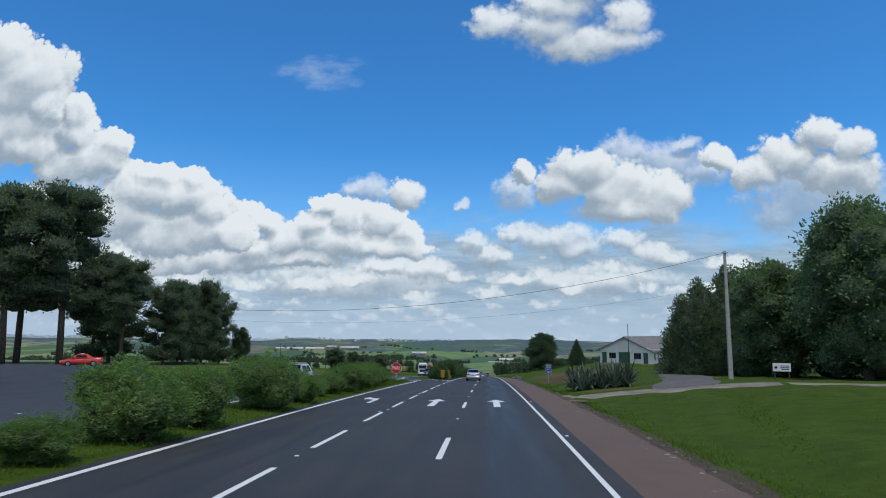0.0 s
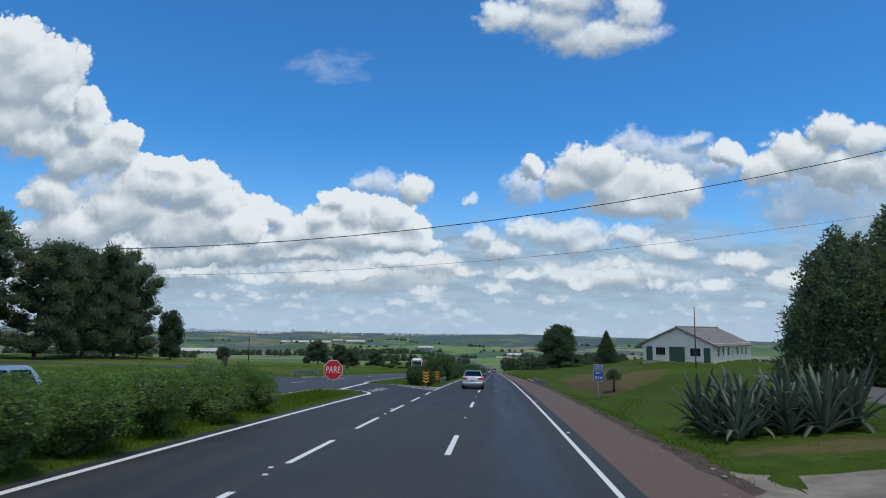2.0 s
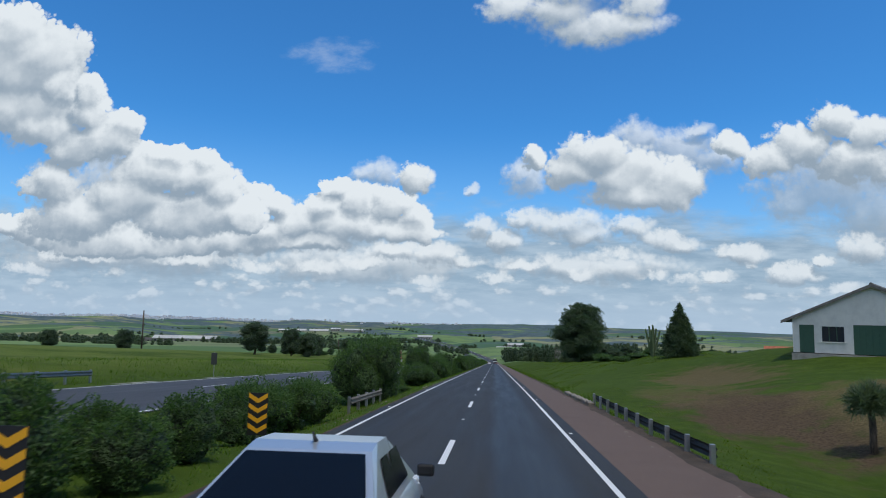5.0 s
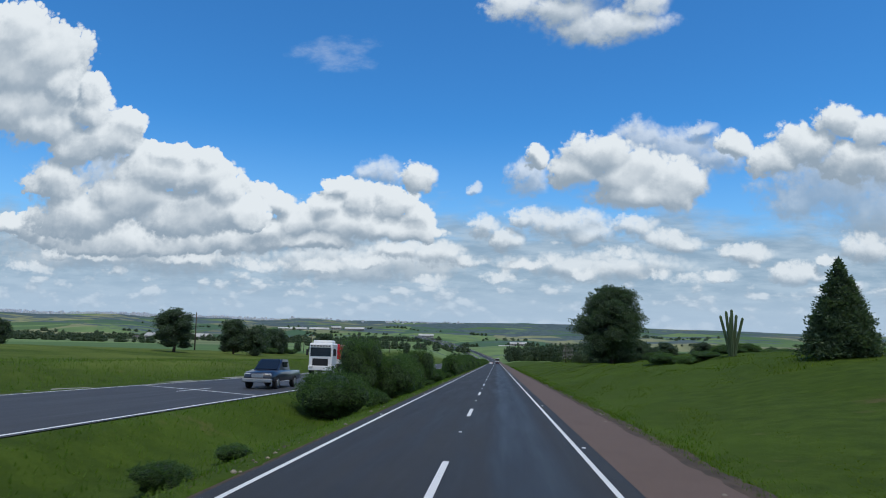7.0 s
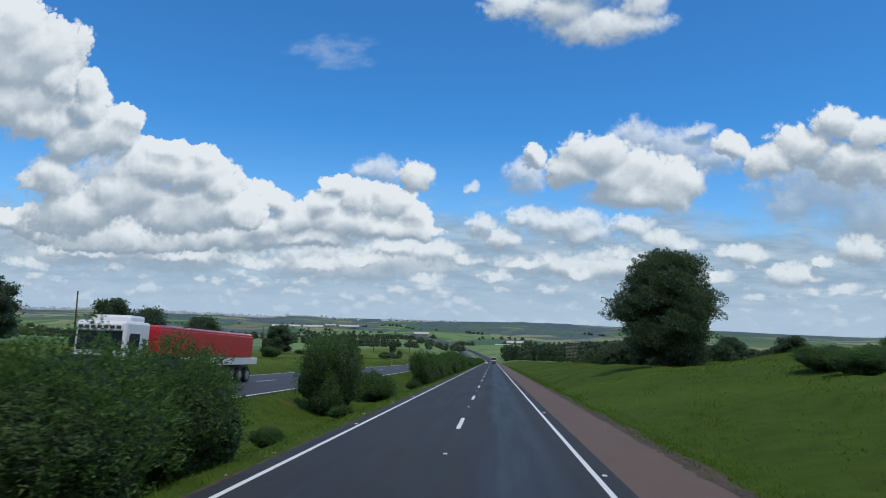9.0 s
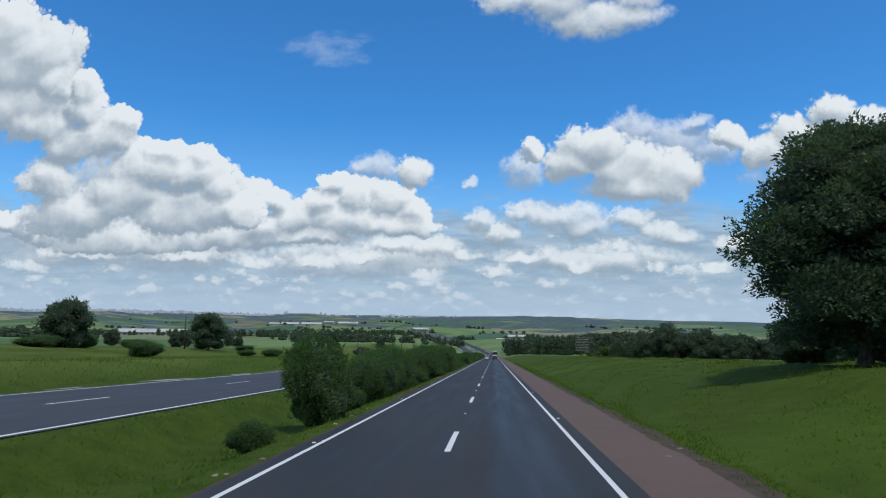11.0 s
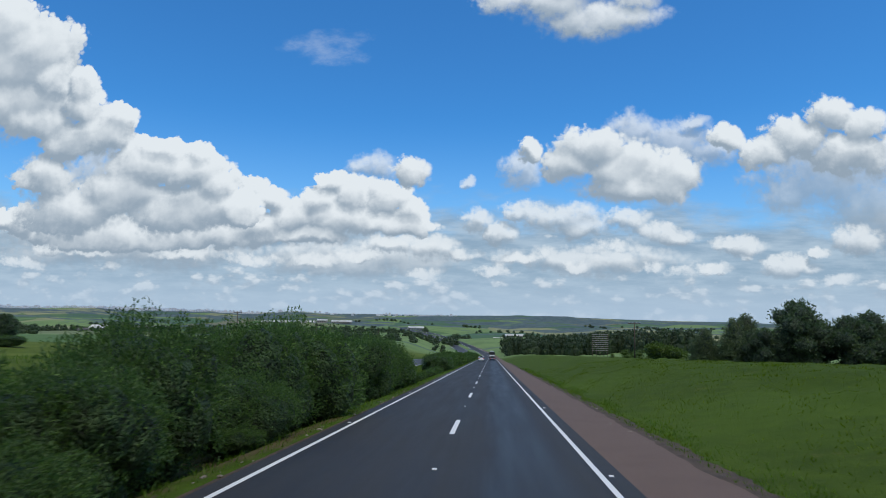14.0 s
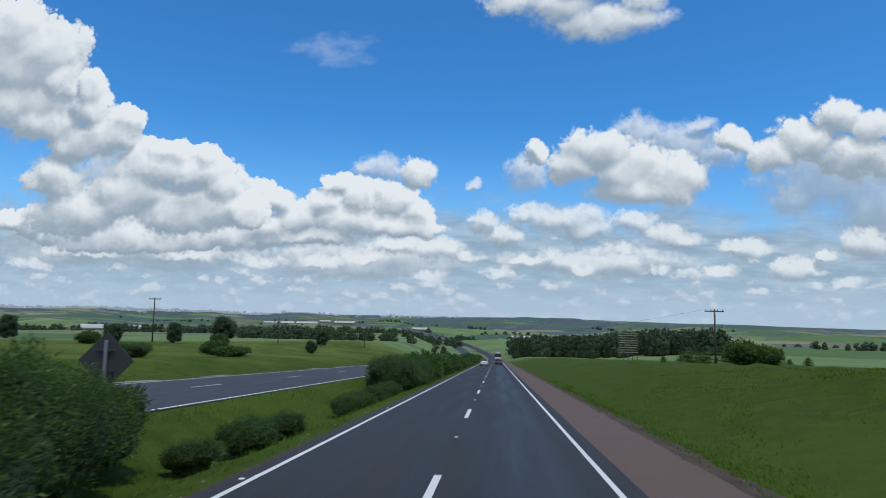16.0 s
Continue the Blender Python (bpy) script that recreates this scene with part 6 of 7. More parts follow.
def car(name, at, turn, paint, label, L=4.55, W=1.80, H=1.47, boot=True, category="car"):
    """A saloon or hatchback; its front points along +y."""
    t = thing(name, at, label, category, turn=turn)
    h = W / 2
    belt, sill = H * (0.655 if boot else 0.62), 0.20
    tail_top = belt + (0.07 if boot else 0.0)

    def ring(y, half, top, low=sill):
        pts = []
        for i in range(24):
            a = 2 * math.pi * (i + 0.5) / 24
            c, s = math.cos(a), math.sin(a)
            flare = 1.0 if s < 0 else 1.0 - 0.10 * s
            pts.append((half * flare * math.copysign(abs(c) ** 0.42, c), y, (top + low) / 2 + (top - low) / 2 * math.copysign(abs(s) ** 0.5, s)))
        return pts

    y0, y1 = -L / 2, L / 2
    body = loft([ring(y0, h * 0.86, tail_top * 0.88, 0.36), ring(y0 + 0.05, h * 0.94, tail_top * 0.975, 0.28), ring(y0 + 0.16, h * 0.98, tail_top * 1.0), ring(y0 + 0.8, h, tail_top * 0.99), ring(0, h, belt),
                 ring(y1 - 1.3, h, belt * 0.98), ring(y1 - 0.55, h * 0.97, belt * 0.86), ring(y1 - 0.15, h * 0.90, belt * 0.74, 0.24), ring(y1, h * 0.76, belt * 0.60, 0.32)], "body", paint, t)
    # glasshouse
    ry0, ry1 = (-L * 0.13, L * 0.08) if boot else (-L * 0.36, L * 0.06)
    gy0, gy1 = (-L * 0.335, L * 0.27) if boot else (-L * 0.47, L * 0.245)

    def glass(name, pts):
        bm = bmesh.new()
        vs = [bm.verts.new(p) for p in pts]
        bm.faces.new(vs)
        bmesh.ops.solidify(bm, geom=bm.faces[:], thickness=0.02)
        return part(name, bm, M_DARK_GLASS, t)
    b, r = belt - 0.03, H
    hw, rw = h * 0.92, h * 0.68
    # pillars and roof as one painted shell, glass set over it
    shell = loft([[(-hw, gy0, b), (hw, gy0, b), (hw, gy0 + 0.02, b + 0.02), (-hw, gy0 + 0.02, b + 0.02)],
                  [(-hw, gy0 + 0.1, b), (hw, gy0 + 0.1, b), (rw, ry0, r - 0.05), (-rw, ry0, r - 0.05)],
                  [(-hw, ry0 + 0.3, b), (hw, ry0 + 0.3, b), (rw * 1.0, ry0 + 0.25, r), (-rw * 1.0, ry0 + 0.25, r)],
                  [(-hw, ry1 - 0.2, b), (hw, ry1 - 0.2, b), (rw, ry1 - 0.2, r - 0.005), (-rw, ry1 - 0.2, r - 0.005)],
                  [(-hw, gy1 - 0.2, b), (hw, gy1 - 0.2, b), (rw * 0.98, ry1, r - 0.06), (-rw * 0.98, ry1, r - 0.06)],
                  [(-hw * 0.95, gy1, b - 0.02), (hw * 0.95, gy1, b - 0.02), (hw * 0.95, gy1 - 0.02, b), (-hw * 0.95, gy1 - 0.02, b)]], "roof", paint, t, smooth=False)
    def pane(name, ya, za, yb, zb, out):
        def at(f, half):
            return half, ya + (yb - ya) * f + out * 0.03, za + (zb - za) * f + 0.03
        (h0, q0, z0), (h1, q1, z1) = at(0.08, hw * 0.90), at(0.92, rw * 0.93)
        glass(name, [(-h0, q0, z0), (h0, q0, z0), (h1, q1, z1), (-h1, q1, z1)])
    pane("rear_window", gy0 + 0.02, b + 0.02, ry0, r - 0.05, -1)
    pane("windscreen", gy1 - 0.02, b, ry1, r - 0.06, 1)
    for s in (-1, 1):
        for ya, yb in ((ry0 + 0.05, (ry0 + ry1) / 2 - 0.03), ((ry0 + ry1) / 2 + 0.05, ry1 + 0.10)):
            lo, hi = b + 0.08, r - 0.13
            fx = lambda z: s * (hw + (rw - hw) * (z - b) / (r - b) + 0.012)
            glass("side_window", [(fx(lo), ya - 0.15, lo), (fx(lo), yb + 0.12, lo), (fx(hi), yb, hi), (fx(hi), ya + 0.05, hi)])
        part("mirror", box_bm((0.20, 0.10, 0.14), (s * (h + 0.08), gy1 - 0.42, b + 0.10), 0.03), M_BLACK, t)
        wheel(t, s * (h - 0.10), L * 0.295, 0.32, 0.21)
        wheel(t, s * (h - 0.10), -L * 0.295, 0.32, 0.21)
        part("tail_light", box_bm((0.44, 0.18, 0.20), (s * h * 0.70, y0 + 0.070, tail_top * 0.80), 0.06), M_REDLAMP, t)
        part("headlight", box_bm((0.40, 0.14, 0.16), (s * h * 0.62, y1 - 0.10, belt * 0.66), 0.04), M_CLEARLAMP, t)
        part("door_handle", box_bm((0.03, 0.18, 0.04), (s * h * 1.0, -L * 0.10, belt * 0.84), 0.01), paint, t)
    if boot:
        part("antenna", tube_bm([(0, ry0 + 0.25, H - 0.01), (0, ry0 + 0.12, H + 0.10)], [0.03, 0.008], 6), M_BLACK, t)
        part("boot_edge", box_bm((W * 0.80, 0.05, 0.02), (0, y0 + 0.10, tail_top + 0.005), 0.008), paint, t)
        part("emblem", box_bm((0.16, 0.012, 0.05), (0, y0 + 0.012, tail_top * 0.90), 0.004), M_STEEL, t)
    pl = part("number_plate", box_bm((0.42, 0.02, 0.14), (0, y0 - 0.012, belt * 0.72), 0.004), M_WHITE_SIGN, t)
    part("plate_bar", box_bm((0.32, 0.008, 0.06), (0, y0 - 0.024, belt * 0.72)), M_SIGN_BACK, pl)
    part("bumper", box_bm((W * 0.93, 0.22, 0.26), (0, y0 + 0.09, 0.47), 0.09), paint, t, smooth=True)
    part("bumper", box_bm((W * 0.86, 0.12, 0.18), (0, y1 - 0.05, 0.38), 0.04), M_BLACK, t)
    part("grille", box_bm((W * 0.42, 0.06, 0.14), (0, y1 - 0.02, 0.58), 0.02), M_BLACK, t)
    part("underbody", box_bm((W * 0.80, L * 0.88, 0.12), (0, 0, 0.24)), M_BLACK, t)
    return t


def on_lane(x, y):
    return (x, y, float(surface_z(x, y)))


def tilt(t, y):
    t.matrix_world = t.matrix_world @ Matrix.Rotation(math.atan(slope_at(y)) * math.cos(t.matrix_world.to_euler().z), 4, "X")
    return t


tilt(car("sedan", on_lane(-1.75, 86.0), 0, P_SILVER, "silver four-door sedan with red tail lights", 4.6, 1.80, 1.47), 86.0)
tilt(car("dark_car", on_lane(0.55, 452), 0, P_NAVY, "dark blue hatchback far ahead on the carriageway", 4.2, 1.75, 1.5, False), 452)
tilt(car("white_car", on_lane(-2.75, 438), 0, P_WHITE, "white car far ahead on the carriageway", 4.4, 1.75, 1.5), 438)
car("red_sedan", (-46.5, 71.5, gz1(-46.5, 71.5) + 0.05), 118, P_RED, "bright red sedan on the side road under pines", 4.3, 1.72, 1.45)
tilt(car("oncoming_suv", on_lane(-14.2, 47.0), 180, P_SILVER, "silver sport utility car on the opposite carriageway", 4.4, 1.85, 1.65, False), 42)


def pickup(at, turn):
    t = thing("pickup", at, "dark blue pickup truck on the opposite carriageway", "pickup", turn=turn)
    W, h = 1.85, 0.925
    def ring(y, half, top, low):
        return [(-half, y, low), (-half * 1.02, y, (top + low) / 2), (-half * 0.95, y, top), (half * 0.95, y, top), (half * 1.02, y, (top + low) / 2), (half, y, low)]
    loft([ring(-2.6, h * 0.97, 1.05, 0.5), ring(-0.6, h, 1.07, 0.45), ring(1.2, h, 1.07, 0.45), ring(2.2, h * 0.97, 1.0, 0.45), ring(2.6, h * 0.85, 0.85, 0.5)], "body", P_NAVY, t)
    loft([[(-0.82, -0.75, 1.05), (0.82, -0.75, 1.05), (0.68, -0.6, 1.72), (-0.68, -0.6, 1.72)], [(-0.82, 0.9, 1.05), (0.82, 0.9, 1.05), (0.68, 0.35, 1.72), (-0.68, 0.35, 1.72)],
          [(-0.8, 1.35, 1.05), (0.8, 1.35, 1.05), (0.72, 1.33, 1.07), (-0.72, 1.33, 1.07)]], "cab", P_NAVY, t, smooth=False)
    bm = bmesh.new()
    bm.faces.new([bm.verts.new(p) for p in ((-0.68, 1.28, 1.12), (0.68, 1.28, 1.12), (0.58, 0.48, 1.66), (-0.58, 0.48, 1.66))])
    bmesh.ops.translate(bm, vec=(0, 0.02, 0.02), verts=bm.verts)
    part("windscreen", bm, M_DARK_GLASS, t)
    for s in (-1, 1):
        part("side_window", box_bm((0.02, 0.9, 0.42), (s * 0.77, 0.1, 1.36), 0.005, None), M_DARK_GLASS, t)
        part("headlight", box_bm((0.36, 0.12, 0.2), (s * 0.62, 2.52, 0.80), 0.03), M_CLEARLAMP, t)
        wheel(t, s * 0.82, 1.65, 0.37, 0.25)
        wheel(t, s * 0.82, -1.5, 0.37, 0.25)
    part("grille", box_bm((0.7, 0.05, 0.22), (0, 2.6, 0.76), 0.02), M_STEEL, t)
    part("bumper", box_bm((1.75, 0.16, 0.22), (0, 2.6, 0.50), 0.04), M_STEEL, t)
    return t


tilt(pickup(on_lane(-13.8, 153.0), 180), 153.0)


def lorry(at, turn, load=None, label="white cab lorry with long red flat-sided trailer"):
    load = load or P_RED
    t = thing("lorry", at, label, "lorry", turn=turn)
    part("cab", box_bm((2.4, 2.1, 2.5), (0, 1.6, 2.0), 0.14), P_WHITE, t)
    part("wind_deflector", box_bm((2.0, 1.3, 0.35), (0, 1.4, 3.36), 0.12), P_WHITE, t)
    part("windscreen", box_bm((2.1, 0.04, 0.85), (0, 2.66, 2.35), 0.01), M_DARK_GLASS, t)
    part("visor", box_bm((2.15, 0.12, 0.30), (0, 2.68, 2.95), 0.03), P_WHITE, t)
    for i in range(7):
        part("text_bar", box_bm((0.22, 0.01, 0.14), (-0.9 + i * 0.3, 2.746, 2.95)), M_SIGN_BACK, t)
    part("grille", box_bm((1.6, 0.05, 0.7), (0, 2.66, 1.35), 0.02), M_BLACK, t)
    part("bumper", box_bm((2.4, 0.3, 0.45), (0, 2.6, 0.75), 0.06), P_WHITE, t)
    part("chassis", box_bm((1.0, 16.0, 0.3), (0, -6.0, 0.95), 0.02), M_BLACK, t)
    part("trailer_side", box_bm((2.55, 12.4, 1.35), (0, -6.4, 2.35), 0.03), load, t)
    part("tarpaulin", box_bm((2.5, 12.3, 0.25), (0, -6.4, 3.08), 0.10), load, t)
    part("trailer_skirt", box_bm((2.5, 13.6, 0.45), (0, -6.9, 1.42), 0.03), P_WHITE, t)
    for s in (-1, 1):
        part("side_window", box_bm((0.03, 0.8, 0.7), (s * 1.21, 1.9, 2.35), 0.01), M_DARK_GLASS, t)
        part("mirror", box_bm((0.22, 0.1, 0.6), (s * 1.42, 2.5, 2.3), 0.03), M_BLACK, t)
        part("headlight", box_bm((0.4, 0.06, 0.22), (s * 0.9, 2.76, 0.85), 0.03), M_CLEARLAMP, t)
        for y in (1.9, -1.2, -9.6, -10.9, -12.2):
            wheel(t, s * 1.05, y, 0.5, 0.3)
    return t


tilt(lorry(on_lane(-17.6, 180.0), 180), 180)
tilt(lorry(on_lane(0.6, 560.0), 0, M_BLACK, "lorry with a dark trailer far down the road"), 560)


# ================= the middle distance =================
_bm = bmesh.new()
bmesh.ops.create_icosphere(_bm, subdivisions=1, radius=1.0)
BALL_TRIS = np.array([[v.co[:] for v in f.verts] for f in _bm.faces])
_bm.free()
_bm = bmesh.new()
bmesh.ops.create_icosphere(_bm, subdivisions=3, radius=1.0)
BALL_FINE = np.array([[v.co[:] for v in f.verts] for f in _bm.faces])
_bm.free()


def forest(name, spots, heights, mat, label, quads=70, spread=0.32, seed=1):
    """Many far trees, too many to count, as one mass of foliage."""
    rng = np.random.default_rng(seed)
    out = []
    for (x, y), h in zip(spots, heights):
        z = float(ground_z(x, y)) - 0.12 * h
        w = h * spread * rng.uniform(0.8, 1.3)
        blobs = [(x, y, z + h * 0.30, w, w, h * 0.30), (x + rng.normal() * w * 0.2, y, z + h * 0.62, w * 0.8, w * 0.8, h * 0.28), (x, y, z + h * 0.86, w * 0.42, w * 0.42, h * 0.16)]
        out.append(leaf_quads(rng, blobs, int(quads * 1.8), h * (0.085 if quads < 150 else 0.05), h * (0.06 if quads < 150 else 0.03), up=0.2, shell=0.35, rough=0.25))
        for bx, by, bz, ax, ay, az in blobs:
            out.append(((BALL_FINE if quads > 150 else BALL_TRIS) * (1 + 0.18 * rng.normal(size=(1, 1, 3)))) * (0.82 * ax, 0.82 * ay, 0.86 * az) * (0.62 if quads > 150 else 1.0) + (bx, by, bz))
    ob = new(name, quad_mesh(name, np.concatenate(out), mat))
    return tagged(ob, label, "forest", kind="stuff")


rf = random.Random(17)
spots = [(10 + 114 * rf.random(), 640 + 120 * rf.random()) for _ in range(360)]
forest("pine_wood", spots, [rf.uniform(8, 13) + 3.5 * x / 114 for x, y in spots], M_FOREST, "dense dark green pine wood below the road", 90, 0.26, 3)
spots = [(24 + rf.random() * 22, 384 + rf.random() * 22) for _ in range(16)]
forest("scrub", spots, [rf.uniform(1.2, 2.4) for _ in spots], M_SCRUB, "low green scrub along the field edge", 900, 0.55, 4)
spots = []
for cx, cy, rx, ry, n in ((-90, 700, 60, 16, 50), (-60, 900, 45, 30, 40), (-230, 1000, 110, 20, 60), (-520, 1230, 140, 12, 60), (-170, 1100, 120, 25, 60), (-700, 900, 160, 25, 70), (-420, 690, 70, 12, 40),
                          (-60, 1250, 60, 25, 40), (120, 1150, 140, 25, 60), (-270, 860, 110, 14, 80), (-150, 760, 50, 10, 30), (-675, 1130, 62, 24, 90), (-640, 1265, 90, 18, 90), (420, 900, 160, 30, 70), (350, 560, 70, 8, 26), (-120, 640, 30, 8, 24), (-330, 640, 60, 8, 22)):
    spots += [(cx + rf.gauss(0, 0.5) * rx, cy + rf.gauss(0, 0.5) * ry) for _ in range(n)]
spots = [(x, y) for x, y in spots if abs(x + 5) > 28]
forest("tree_belts", spots, [rf.uniform(9, 14) if x < -540 else rf.uniform(4.5, 9) for x, y in spots], M_FOREST, "belts of dark trees between the fields", 90, 0.45, 5)
spots = []
for _ in range(34):
    cx, cy, run, skew = rf.uniform(-1500, 900), rf.uniform(1400, 3000), rf.uniform(30, 260), rf.uniform(-0.35, 0.35)
    for _ in range(rf.randint(5, 18)):
        f = rf.gauss(0, 0.5)
        spots.append((cx + f * run, cy + f * run * skew + rf.gauss(0, 8)))
forest("far_trees", spots, [rf.uniform(6, 13) for _ in spots], M_FOREST, "hedges and copses of far trees in the valley", 30, 0.8, 6)


def shed(at, turn, w, l, h, mat, label):
    t = thing("shed", at, label, "shed", "farm sheds", turn)
    part("wall", box_bm((l, w, h), (0, 0, h / 2 - 0.5)), M_CONCRETE, t)
    bm = bmesh.new()
    for s in (-1, 1):
        v = [bm.verts.new(p) for p in ((-l / 2 - 1, 0, h + w * 0.22), (l / 2 + 1, 0, h + w * 0.22), (l / 2 + 1, s * (w / 2 + 1), h - 0.6), (-l / 2 - 1, s * (w / 2 + 1), h - 0.6))]
        bm.faces.new(v)
    bmesh.ops.solidify(bm, geom=bm.faces[:], thickness=0.2)
    part("roof", bm, mat, t)
    # dark blocks set on the wall, imitating the shade inside openings
    for i in range(int(l / 9)):
        part("opening", box_bm((4, 0.3, h * 0.45), (-l / 2 + 5 + i * 9, -w / 2, h * 0.45)), M_SIGN_BACK, t)


shed((-540, 1170, gz1(-540, 1170)), 4, 20, 108, 7.5, M_WHITE, "long white-roofed farm shed in the fields")
shed((-612, 1190, gz1(-612, 1190)), 4, 14, 36, 5, M_ROOF, "smaller dark farm shed beside the long one")
for i, (x, y, w, l, h) in enumerate([(-840, 2790, 30, 70, 6), (-750, 2790, 30, 80, 6), (-680, 2800, 20, 40, 10), (-600, 2800, 26, 80, 6), (-910, 2800, 20, 40, 6), (-240, 2300, 22, 50, 8), (60, 1900, 18, 46, 8), (20, 1450, 14, 30, 6)]):
    shed((x, y, gz1(x, y)), 5, w, l, h, M_WHITE, "pale industrial shed across the valley")
shed((-74, 66, gz1(-74, 66)), -30, 10, 26, 3.6, M_CONCRETE, "low grey roofed building behind the pines")


def town(n, seed, a0, a1, r0, r1, label):
    """The distant town, too many houses to count."""
    rng = np.random.default_rng(seed)
    bm = bmesh.new()
    for i in range(n):
        a = rng.uniform(a0, a1)
        r = rng.uniform(r0, r1)
        x, y = r * math.sin(a), 150 + r * math.cos(a)
        h = rng.uniform(4, 9) if rng.random() < 0.90 else rng.uniform(9, 18)
        w = rng.uniform(8, 20)
        bmesh.ops.create_cube(bm, size=1.0, matrix=Matrix.Translation((x, y, gz1(x, y) + h / 2 - 2)) @ Matrix.Diagonal((w, w * 0.7, h, 1)))
    me = bpy.data.meshes.new("town")
    bm.to_mesh(me)
    bm.free()
    me.materials.append(M_TOWN)
    return tagged(new("town", me), label, "town", kind="stuff")


town(1700, 8, -0.82, -0.50, 3850, 4450, "pale houses and towers of a town along the ridge")
town(420, 10, -0.50, -0.34, 4000, 4450, "pale outskirts of the town thinning out along the ridge")
town(150, 9, -0.42, -0.05, 4050, 4450, "scattered pale houses on the far ridge")


def lattice_board(at):
    t = thing("billboard_frame", at, "bare rusty lattice frame of an old billboard", "billboard")
    for i in range(5):
        part("upright", box_bm((0.16, 0.16, 9.0), (-2.8 + i * 1.4, 0, 4.3), 0.01), M_WOODPOLE, t)
    for i in range(9):
        part("rail", box_bm((6.2, 0.08, 0.14), (0, -0.1, 2.6 + i * 0.75), 0.01), M_POLE, t)


lattice_board((41.6, 497, gz1(41.6, 497)))


def farmhouse(at, turn):
    """A small whitewashed house with a tiled gable roof and a lower porch."""
    t = thing("farmhouse", at, "small whitewashed farmhouse with an orange tiled roof", "house", "", turn)
    part("wall", box_bm((7.0, 5.6, 4.6), (0, 0, 2.1), 0.03), M_WALL, t)
    for s in (-1, 1):
        part("roof", prism_bm([(0, 6.05), (s * 3.3, 4.15), (s * 3.3, 4.0), (0, 5.88)], 7.8), M_CLAY, t, "orange clay tile roof slope").matrix_basis = Matrix.Rotation(radians(90), 4, "Z") @ Matrix.Translation((0, -3.9, 0))
        part("gable", prism_bm([(-2.8, 4.3), (2.8, 4.3), (0, 5.85)], 0.2), M_WALL, t).matrix_basis = Matrix.Translation((s * 3.4, 0, 0)) @ Matrix.Rotation(radians(90), 4, "Z")
    part("porch", box_bm((4.4, 2.4, 3.2), (1.7, -4.0, 1.5), 0.03), M_WALL, t, "white lower porch")
    part("porch_roof", box_bm((4.9, 2.9, 0.16), (1.7, -4.1, 3.2), 0.02), M_CLAY, t)
    for x in (-2.4, -0.9):
        w = part("window", box_bm((0.9, 0.08, 1.1), (x, -2.82, 2.0), 0.01), M_DARK_GLASS, t)
        part("window_frame", box_bm((1.1, 0.06, 0.12), (x, -2.83, 1.4), 0.01), M_WHITE, w)


for x, y, w, h in ((33.0, 378.0, 4.2, 3.3), (35.6, 377.0, 3.6, 2.7)):
    t = place_bush(x, y, w, h, 1, x * 40, "rounded light green bush at the edge of the field", "light green bushes", None, None)
    for ob in t.children:
        if ob.name.startswith("foliage"):
            ob.material_slots[0].link = "OBJECT"
            ob.material_slots[0].material = M_SCRUB

farmhouse((77.5, 262, gz1(77.5, 262)), -24)


# ================= grass along the verges =================
def grass(name, boxes, n, height, seed, label, wide=1.0, mat=None, clumped=0.0):
    rng = np.random.default_rng(seed)
    area = np.array([(b[1] - b[0]) * (b[3] - b[2]) for b in boxes])
    pick = rng.choice(len(boxes), n, p=area / area.sum())
    b = np.array(boxes)[pick]
    x = b[:, 0] + (b[:, 1] - b[:, 0]) * rng.random(n)
    y = b[:, 2] + (b[:, 3] - b[:, 2]) * rng.random(n)
    # taller and thicker in drifts
    drift = 0.5 + 0.25 * (np.sin(x * 0.9 + np.sin(y * 0.23) * 2) + np.sin(y * 0.37 + np.sin(x * 0.5) * 2 + 1.0)) + 0.12 * np.sin(x * 2.7 + y * 1.9)
    keep = rng.random(n) < 1 - clumped * (1 - np.clip(drift, 0, 1))
    x, y, drift = x[keep], y[keep], drift[keep]
    m = len(x)
    z = ground_z(x, y) - 0.03
    p = np.stack([x, y, z], 1)
    a = rng.random(m) * 2 * np.pi
    hgt = height * (0.5 + rng.random(m) ** 2) * (1 - clumped * 0.6 * (1 - np.clip(drift, 0, 1)))
    lean = np.stack([rng.normal(size=m) * 0.4, rng.normal(size=m) * 0.4, np.ones(m)], 1) * hgt[:, None]
    side = np.stack([np.cos(a), np.sin(a), np.zeros(m)], 1) * (wide * (0.012 + 0.014 * rng.random(m)))[:, None]
    q = np.stack([p - side, p + side, p + lean], 1)
    return tagged(new(name, quad_mesh(name, q, mat or M_GRASS)), label, "grass", kind="stuff")


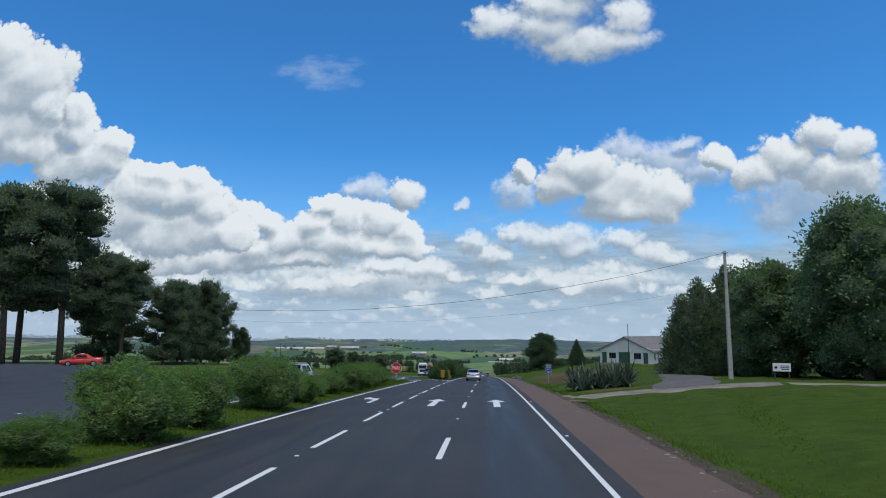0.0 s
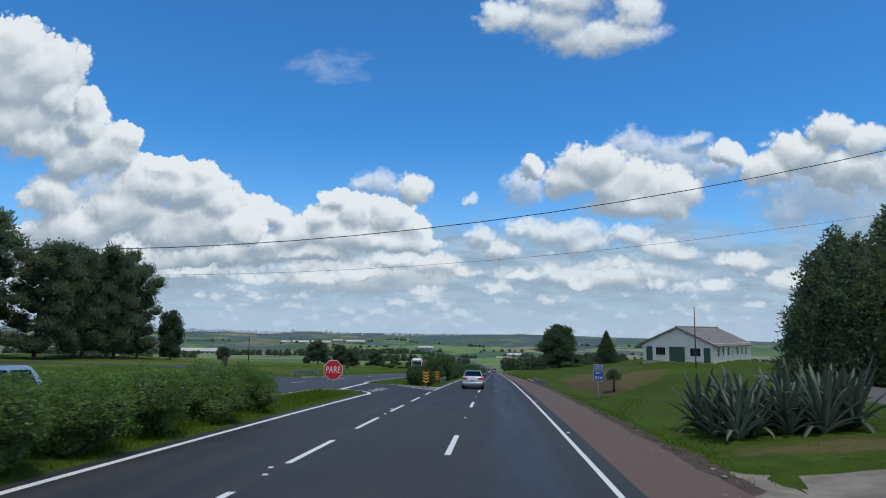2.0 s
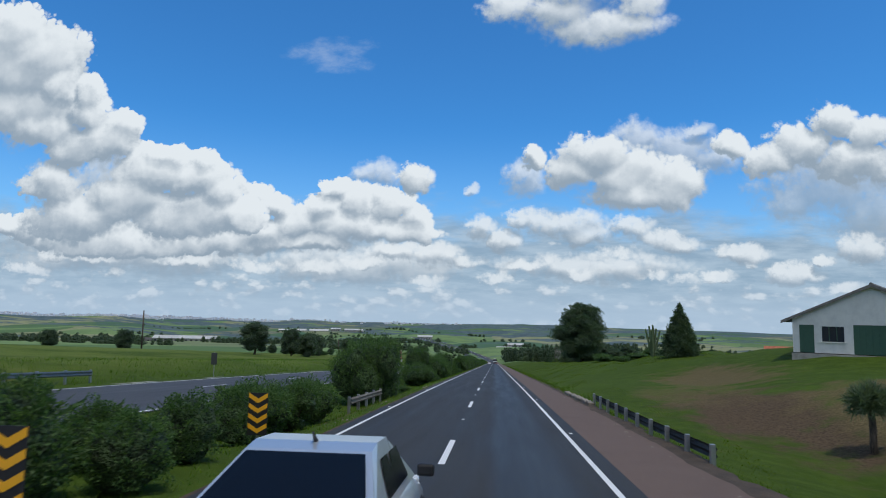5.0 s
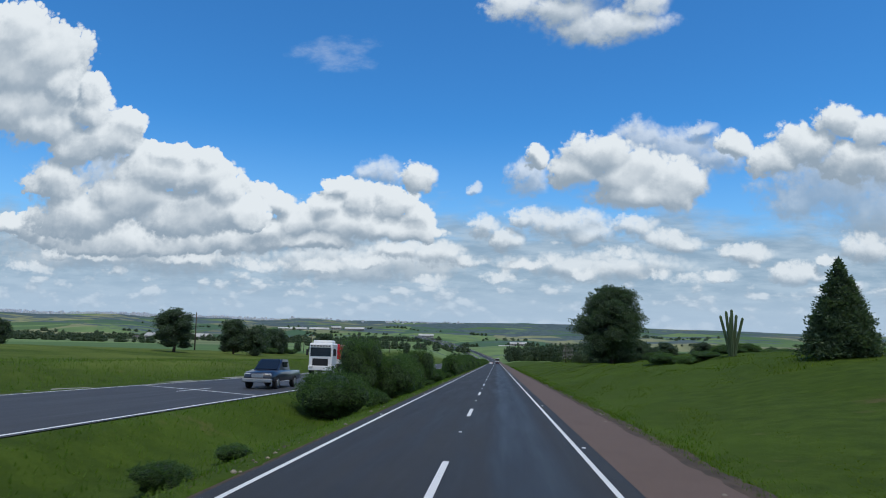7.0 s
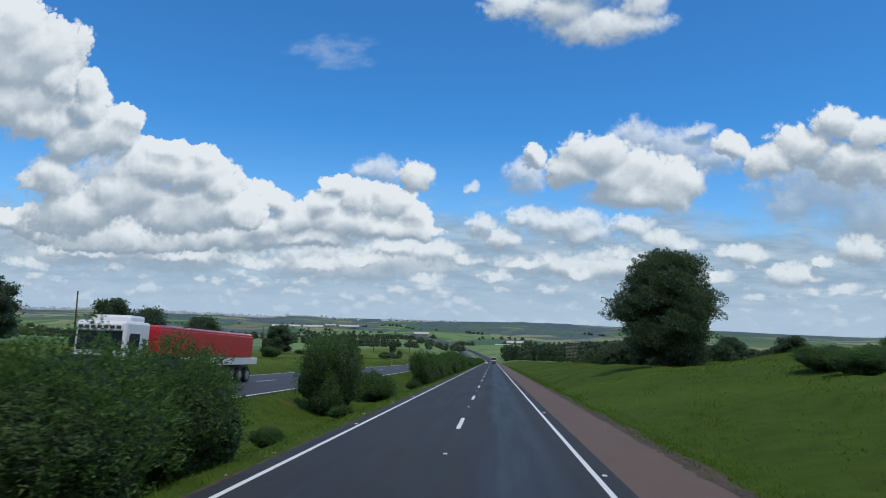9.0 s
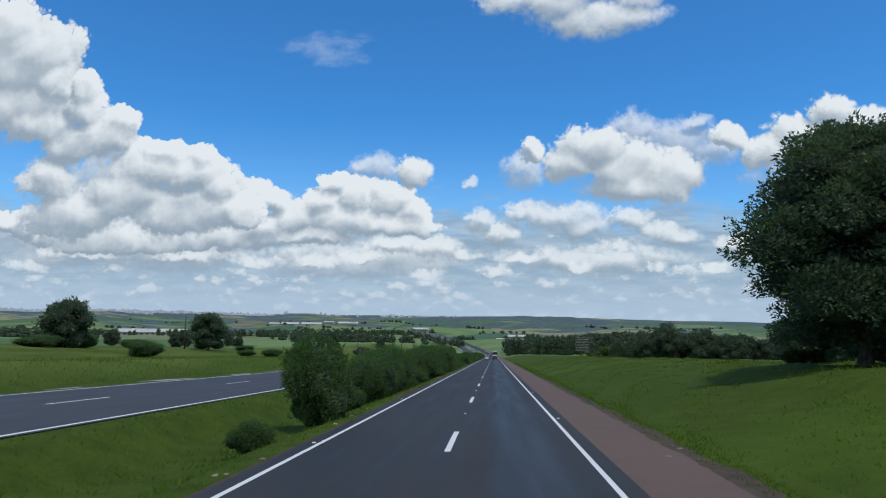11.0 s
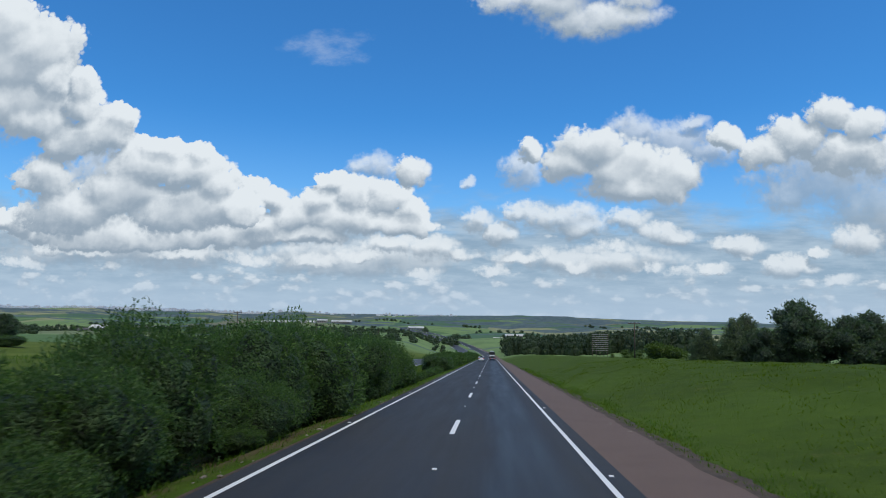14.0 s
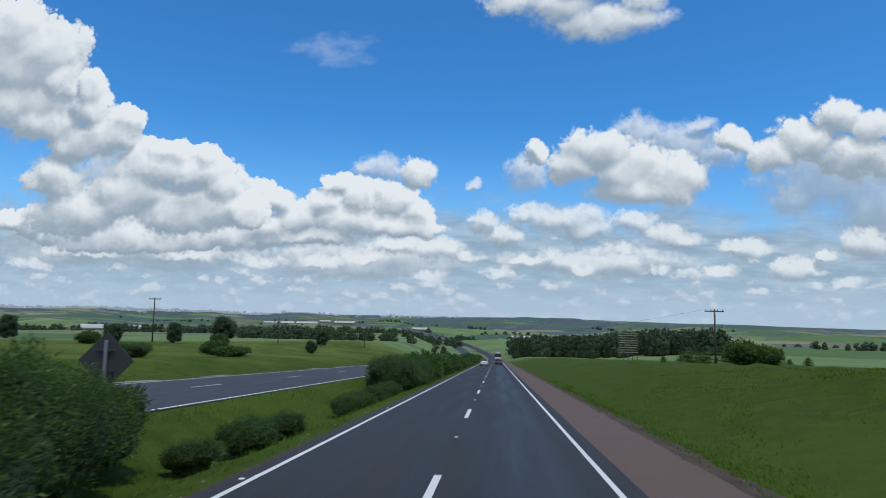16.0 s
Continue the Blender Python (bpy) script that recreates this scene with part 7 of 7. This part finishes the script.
grass("grass", [(4.75, 6.4, -2, 39), (4.75, 6.4, 44, 360)], 36000, 0.11, 41, "lush green grass on the roadside bank")
grass("meadow_grass", [(6.0, 14.0, 152, 340)], 30000, 0.11, 45, "long green meadow grass over the bank", 1.2, M_MEADOW, 0.5)
grass("meadow_grass", [(14.0, 30.0, 152, 340)], 34000, 0.20, 46, "rank long grass on the crest of the bank", 1.7, M_MEADOW, 0.8)
grass("grass", [(6.4, 15.0, -2, 39), (6.4, 9.0, 46, 150)], 30000, 0.06, 47, "short mown green grass beside the shoulder", 1.0, M_MEADOW, 0.3)
grass("grass", [(-11.0, -5.0, 88, 400)], 45000, 0.14, 42, "green grass and weeds in the median")
grass("grass", [(-11.0, -8.1, -2, 70)], 20000, 0.12, 43, "green grass on the planted island")
grass("grass", [(-10.9, -8.6, 44, 70)], 9000, 0.26, 48, "tall rank grass along the middle of the island", 1.2, M_MEADOW, 0.4)
grass("grass", [(4.85, 5.7, -2, 39), (4.85, 5.7, 48, 340)], 30000, 0.13, 49, "grass hanging over the earth edge of the verge", 1.0, M_MEADOW, 0.6)
grass("grass", [(-34, -22.6, 100, 330), (-30, -22.5, 44, 80)], 24000, 0.28, 44, "rank grass beyond the opposite carriageway")


# ================= stones along the earth edges =================
def stones(boxes, n, seed, label):
    """Loose stones and crumbs, too many to count."""
    rng = np.random.default_rng(seed)
    bm = bmesh.new()
    bmesh.ops.create_icosphere(bm, subdivisions=1, radius=1.0)
    tri = np.array([[v.co[:] for v in f.verts] for f in bm.faces])
    bm.free()
    out = []
    for i in range(n):
        b = boxes[int(rng.integers(len(boxes)))]
        x, y = b[0] + (b[1] - b[0]) * rng.random(), b[2] + (b[3] - b[2]) * rng.random()
        r = 0.018 + 0.055 * rng.random() ** 3
        out.append(tri * (r * rng.uniform(0.8, 1.6), r * rng.uniform(0.8, 1.4), r * 0.6) + (x, y, max(float(road_z(y)) - 0.03 - 0.06 * max(0.0, abs(x) - 4.4), float(ground_z(x, y))) + r * 0.2))
    return tagged(new("stones", quad_mesh("stones", np.concatenate(out), M_DRIVE)), label, "stones", kind="stuff")


stones([(4.05, 4.85, 0, 70), (4.05, 4.85, 70, 320)], 900, 61, "small pale stones scattered along the earth edge")
stones([(-5.3, -4.88, 100, 320)], 250, 62, "small pale stones along the median edge")
